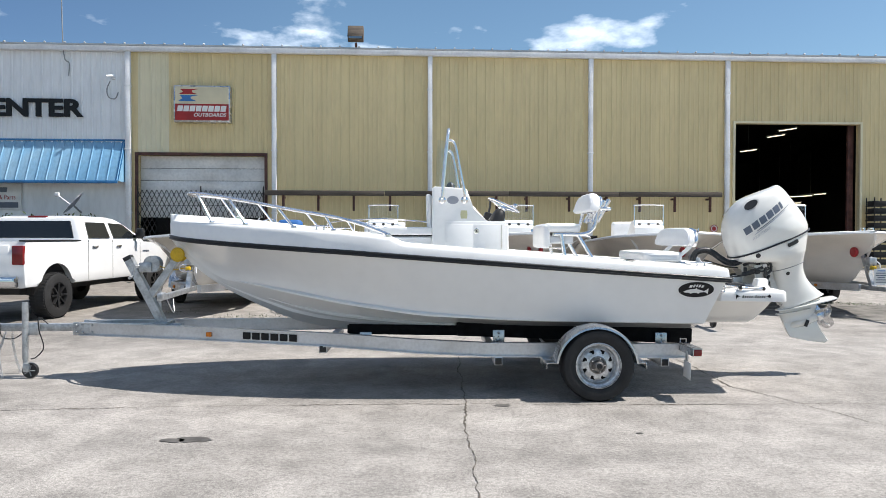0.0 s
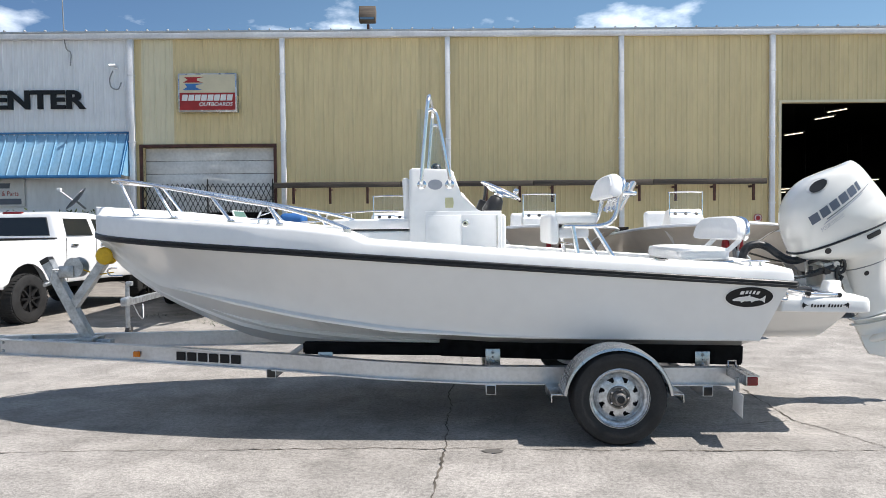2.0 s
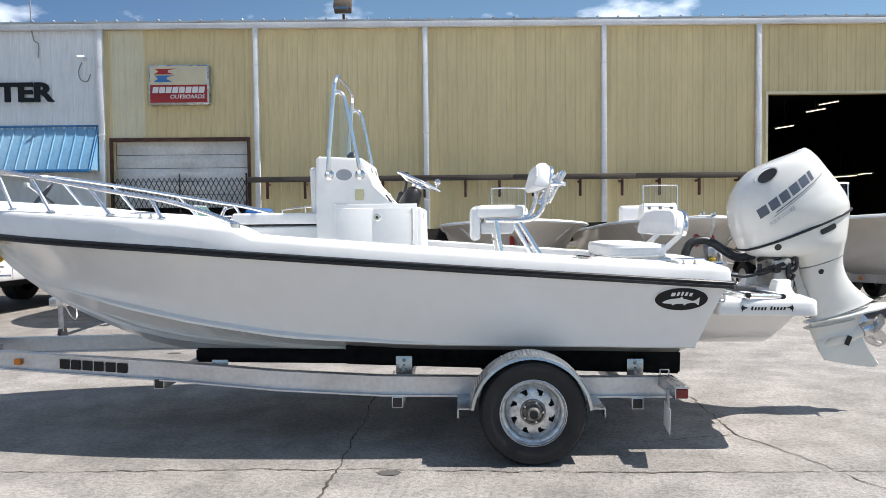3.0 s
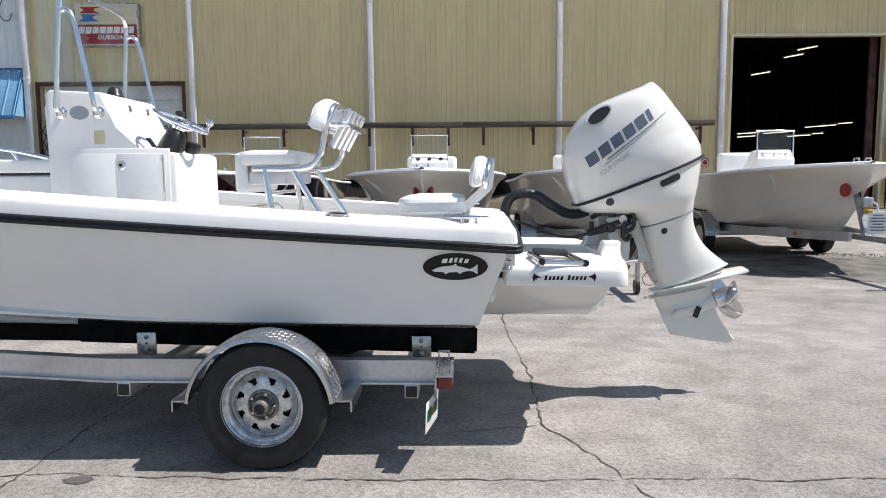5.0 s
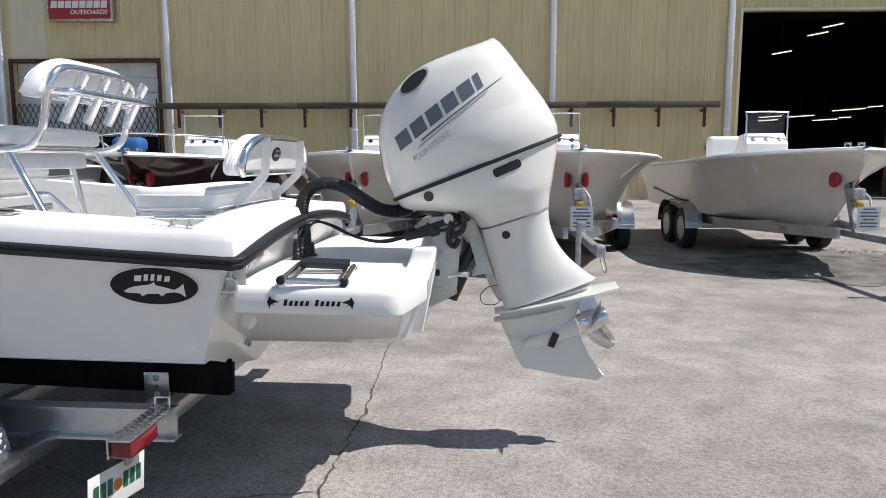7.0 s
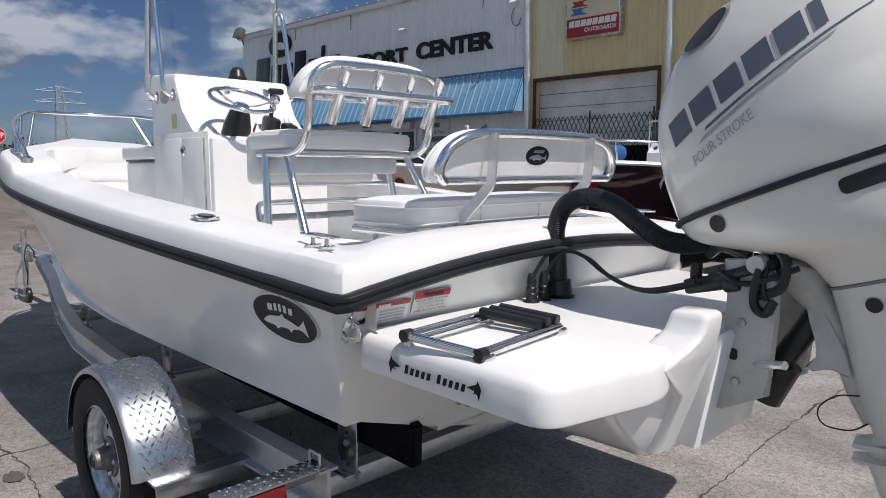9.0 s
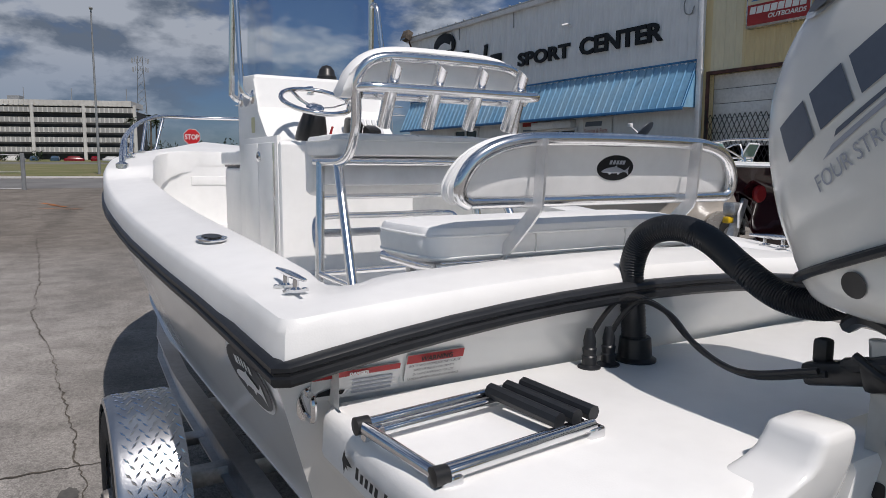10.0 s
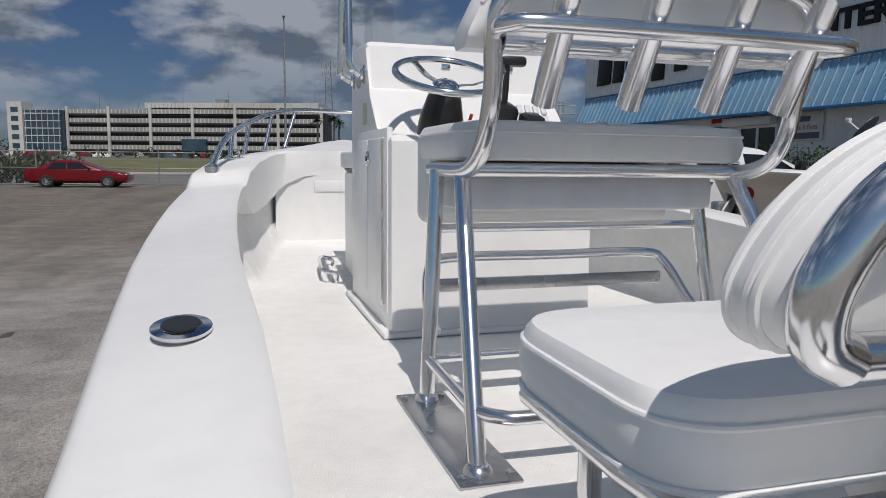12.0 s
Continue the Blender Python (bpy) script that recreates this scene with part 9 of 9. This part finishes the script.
# stop sign
stp = thing("stop_sign", T(-31.3, 9.92, ground_z(-31.3, 0)), "red octagonal stop sign on a steel post", "sign")
bm = bm_new()
tube(bm, [(0, 0, 0), (0, 0, 2.95)], 0.035, 6)
part("post", bm, steel_grey, stp)
SF = Matrix(((0, 0, 1, 0.05), (1, 0, 0, 0), (0, 1, 0, 2.60), (0, 0, 0, 1)))
oct_ = lambda r: [(r * math.cos(math.pi / 8 + math.pi / 4 * k), r * math.sin(math.pi / 8 + math.pi / 4 * k)) for k in range(8)]
bm = bm_new()
prism(bm, oct_(0.40), SF, 0.006)
part("white_border", bm, paper_white, stp)
bm = bm_new()
prism(bm, oct_(0.375), SF @ T(0, 0, 0.008), 0.004)
part("red_face", bm, mat("stop_red", (0.55, 0.015, 0.02), 0.4, vary=0.06), stp)
me = words("STOP", 0.33, bold=0.008, squeeze=0.8)
w_ = max(v.co.x for v in me.vertices)
me.transform(SF @ T(-w_ / 2, -0.115, 0.016))
me.materials.append(paper_white)
ob = new("sign_word", me)
ob.parent = stp
# lamp masts, lattice tower, pylons
for x, y, h in ((-67, 5.6, 14.6), (-75, -38, 10.5), (-70, 42, 11)):
    lm = thing("street_lamp", T(x, y, ground_z(x, 0)), "tall slim grey street lamp mast", "street lamp")
    bm = bm_new()
    tube(bm, [(0, 0, 0), (0, 0, h)], 0.13, 10, taper=0.07)
    part("mast", bm, steel_grey, lm)
    bm = bm_new()
    box(bm, (0.0, 0, h + 0.06), (0.55, 0.3, 0.16), bevel=0.05)
    part("lamp_head", bm, steel_grey, lm)


def lattice(name, x, y, h, base, label, arms=(), paint=pale_steel):
    tw = thing(name, T(x, y, ground_z(x, 0)), label, "tower")
    wd = lambda z: base * (1 - 0.62 * z / h)
    for sx in (-1, 1):
        for sy in (-1, 1):
            bm = bm_new()
            tube(bm, [(sx * wd(0) / 2, sy * wd(0) / 2, 0), (sx * wd(h) / 2, sy * wd(h) / 2, h)], 0.11, 4)
            part("leg", bm, paint, tw)
    bm = bm_new()
    n = 13
    for k in range(n):
        z0, z1 = h * k / n, h * (k + 1) / n
        for sx, sy, tx, ty in ((-1, -1, 1, -1), (1, -1, 1, 1), (1, 1, -1, 1), (-1, 1, -1, -1)):
            tube(bm, [(sx * wd(z0) / 2, sy * wd(z0) / 2, z0), (tx * wd(z1) / 2, ty * wd(z1) / 2, z1)], 0.055, 3)
            tube(bm, [(tx * wd(z0) / 2, ty * wd(z0) / 2, z0), (sx * wd(z1) / 2, sy * wd(z1) / 2, z1)], 0.055, 3)
    part("bracing", bm, paint, tw)
    for z, w in arms:
        bm = bm_new()
        if w < 5:
            for a in range(9):
                t = 2 * math.pi * a / 9
                box(bm, (w * math.cos(t), w * math.sin(t), z), (0.30, 0.30, 2.1))
        else:
            tube(bm, [(0, -w, z), (0, w, z)], 0.22, 4)
            tube(bm, [(0, -w, z), (0, 0, z + 1.8), (0, w, z)], 0.12, 4)
        tagged(part("antenna_ring" if w < 5 else "cross_arm", bm, paint, tw), kind="stuff")
    return tw


lattice("cell_tower", -343, 22.0, 45.0, 5.2, "grey lattice cell tower with white antennas", ((43.0, 3.6), (39.0, 3.2)), steel_grey)
for x, y in ((-300, 105), (-330, 165), (-285, 62), (-310, 128)):
    lattice("pylon", x, y, 27, 5.0, "grey steel transmission pylon", ((25, 7.5), (21, 8.5)))
# palms
def palm(x, y, h, seed):
    rnd = random.Random(seed)
    p = thing("palm_tree", T(x, y, ground_z(x, 0)), "tall palm with a ragged green crown", "tree", group="palms")
    bm = bm_new()
    tube(bm, [(0, 0, 0), (0.15, 0.1, h * 0.5), (0.1, 0.2, h)], 0.17, 8, smooth=4, taper=0.12)
    part("trunk", bm, bark, p)
    bm = bm_new()
    for k in range(26):
        a, el = rnd.uniform(0, 6.3), rnd.uniform(-0.7, 1.1)
        L = rnd.uniform(0.9, 1.35)
        pts = [Vector((0.1 + L * s * math.cos(a) * math.cos(el * (1 - 0.5 * s)), 0.2 + L * s * math.sin(a) * math.cos(el * (1 - 0.5 * s)), h + L * s * math.sin(el) - 0.9 * s * s * L * 0.5)) for s in (0, 0.33, 0.66, 1.0)]
        for i in range(3):
            side = Vector((-math.sin(a), math.cos(a), 0.25))
            for j in range(6):
                q = pts[i].lerp(pts[i + 1], j / 6)
                for sg in (1, -1):
                    t = q + side * sg * rnd.uniform(0.16, 0.30) + Vector((0, 0, -0.10))
                    bm.faces.new([bm.verts.new(v) for v in (q, q + (pts[i + 1] - pts[i]) * 0.18, t)])
    part("crown", bm, leaf_dark, p)


for x, y, h, sd in ((-118, 12.75, 7.6, 1), (-119, 13.6, 7.0, 2), (-118, 10.0, 7.2, 3), (-140, 55, 6.5, 5)):
    palm(x, y, h, sd)
# parking garage
A, B_ = Vector((-199, 13.6, 0)), Vector((-224, -70.5, 0))
d = (B_ - A)
GL = d.length
GM = Matrix.Translation((A.x, A.y, ground_z(-200, 0) - 0.2)) @ R(math.degrees(math.atan2(d.y, d.x)), "Z")
gar = thing("parking_garage", GM, "long white concrete parking garage with open decks and vertical ribs", "building")
LV, DEP = 5, 12.0
# dark block; the shade inside the open decks is put into its colour
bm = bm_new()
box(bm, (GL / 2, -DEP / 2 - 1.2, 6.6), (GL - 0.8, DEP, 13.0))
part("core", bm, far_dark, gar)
for k in range(LV):
    z = 2.3 + 2.55 * k
    # panel greyer than its ribs; shade in the gaps put into the colour
    bm = bm_new()
    box(bm, (GL / 2, 0.0, z + 0.62), (GL, 0.35, 1.28))
    sp_ = part("spandrel", bm, far_mid, gar)
    bm = bm_new()
    for x in np.arange(0.6, GL, 1.15):
        box(bm, (x, 0.24, z + 0.62), (0.30, 0.12, 1.22))
    tagged(part("rib", bm, far_concrete, sp_), kind="stuff")
for x in np.arange(0.0, GL + 1, GL / 7):
    bm = bm_new()
    box(bm, (x, 0.22, 7.2), (0.75, 0.5, 14.6))
    part("pier", bm, far_concrete, gar)
bm = bm_new()
box(bm, (GL * 0.30, -6, 14.9), (GL * 0.58, 12, 1.5))
part("upper_deck", bm, far_concrete, gar)
for x in np.arange(3, GL * 0.58, 1.2):
    bm = bm_new()
    box(bm, (x, 0.22, 14.95), (0.32, 0.14, 1.3))
    part("rib_top", bm, far_concrete, gar)
# glazed stair block at the far end
bm = bm_new()
box(bm, (GL - 6.5, 1.2, 7.0), (11.0, 3.0, 12.6))
gl = part("glass_block", bm, far_glass, gar, "blue glazed stair block")
for k in range(6):
    bm = bm_new()
    box(bm, (GL - 6.5, 2.75, 1.8 + 2.1 * k), (11.1, 0.15, 0.28))
    part("mullion", bm, far_concrete, gl)
for k in range(7):
    bm = bm_new()
    box(bm, (GL - 11.6 + 1.7 * k, 2.75, 7.0), (0.12, 0.16, 12.6))
    part("mullion", bm, far_concrete, gl)
bm = bm_new()
box(bm, (GL + 1.6, 0.5, 7.8), (4.6, 5, 15.6))
tw = part("stair_tower", bm, far_concrete, gar)
for k in range(5):
    bm = bm_new()
    box(bm, (GL + 1.6, 3.02, 3.0 + 2.6 * k), (2.2, 0.1, 1.4))
    part("window", bm, far_glass, tw)
bm = bm_new()
box(bm, (GL * 0.42, 0.9, 3.6), (7.0, 1.6, 3.4))
part("entrance_block", bm, far_glass, gar)
for x in (4, 18, 30, 44, 58, 70):
    bm = bm_new()
    tube(bm, [(x, -8, 13), (x, -8, 19.6)], 0.10, 6)
    part("roof_mast", bm, steel_grey, gar)
bm = bm_new()
box(bm, (GL * 0.36, -7, 16.3), (3, 3, 1.6))
part("lift_head", bm, steel_grey, gar)
# low sheds and parked cars before it, and the tree line
bm = bm_new()
box(bm, (0, 0, 2.2), (14, 26, 4.4))
sh = solid("low_shed", bm, far_concrete, T(-215, -92, ground_z(-215, 0)), "low pale shed beside the garage", "building")
bm = bm_new()
box(bm, (0, 0, 4.5), (15, 27, 0.4))
part("shed_roof", bm, steel_grey, sh)
rnd = random.Random(21)
cols = [paper_white, steel_grey, car_red, interior_dark, far_glass, far_concrete]
bm = bm_new()
loft(bm, [[(x, y, z) for x, y in rounded([(-2.1 * k, -0.85 * k2), (2.1 * k, -0.85 * k2), (2.1 * k, 0.85 * k2), (-2.1 * k, 0.85 * k2)], 0.3, 3)] for z, k, k2 in ((0.3, 1, 1), (0.85, 1, 1), (0.95, 0.72, 0.95), (1.4, 0.5, 0.8))], True)
far_meshes = []
base = mesh_of("car_body", bm, paper_white)
for m in cols:
    me = base.copy()
    me.materials.clear()
    me.materials.append(m)
    far_meshes.append(me)
for k in range(26):
    y = -78 + 3.9 * k + rnd.uniform(-0.5, 0.5)
    ob = new("parked_car", rnd.choice(far_meshes))
    ob.matrix_world = T(-176 - 0.28 * max(0, -y) * 0.3, y, ground_z(-176, 0) - 0.28) @ R(90 * rnd.choice((0, 1)) + rnd.uniform(-4, 4), "Z")
    tagged(ob, "far parked car in front of the garage", "car", "far cars")
for k, (xa, ya, n, hh) in enumerate(((-165, -60, 34, 1.1), (-240, 60, 70, 3.2), (-260, -160, 60, 3.0), (-300, 180, 80, 4.0), (-120, 150, 50, 3.5))):
    bm = bm_new()
    for j in range(n):
        cx, cy = xa + rnd.uniform(-4, 4), ya + (j - n / 2) * (2.6 if hh > 2 else 3.4) + rnd.uniform(-1, 1)
        s = rnd.uniform(0.7, 1.25) * hh
        leaf_cloud(bm, (cx, cy, ground_z(cx, 0) + s * 0.9), (s * 0.9, s * 0.9, s), 60, 0.32 * hh ** 0.5, rnd)
    solid("tree_line", bm, leaf_dark, Matrix(), "distant row of dark green trees", "trees", "stuff")
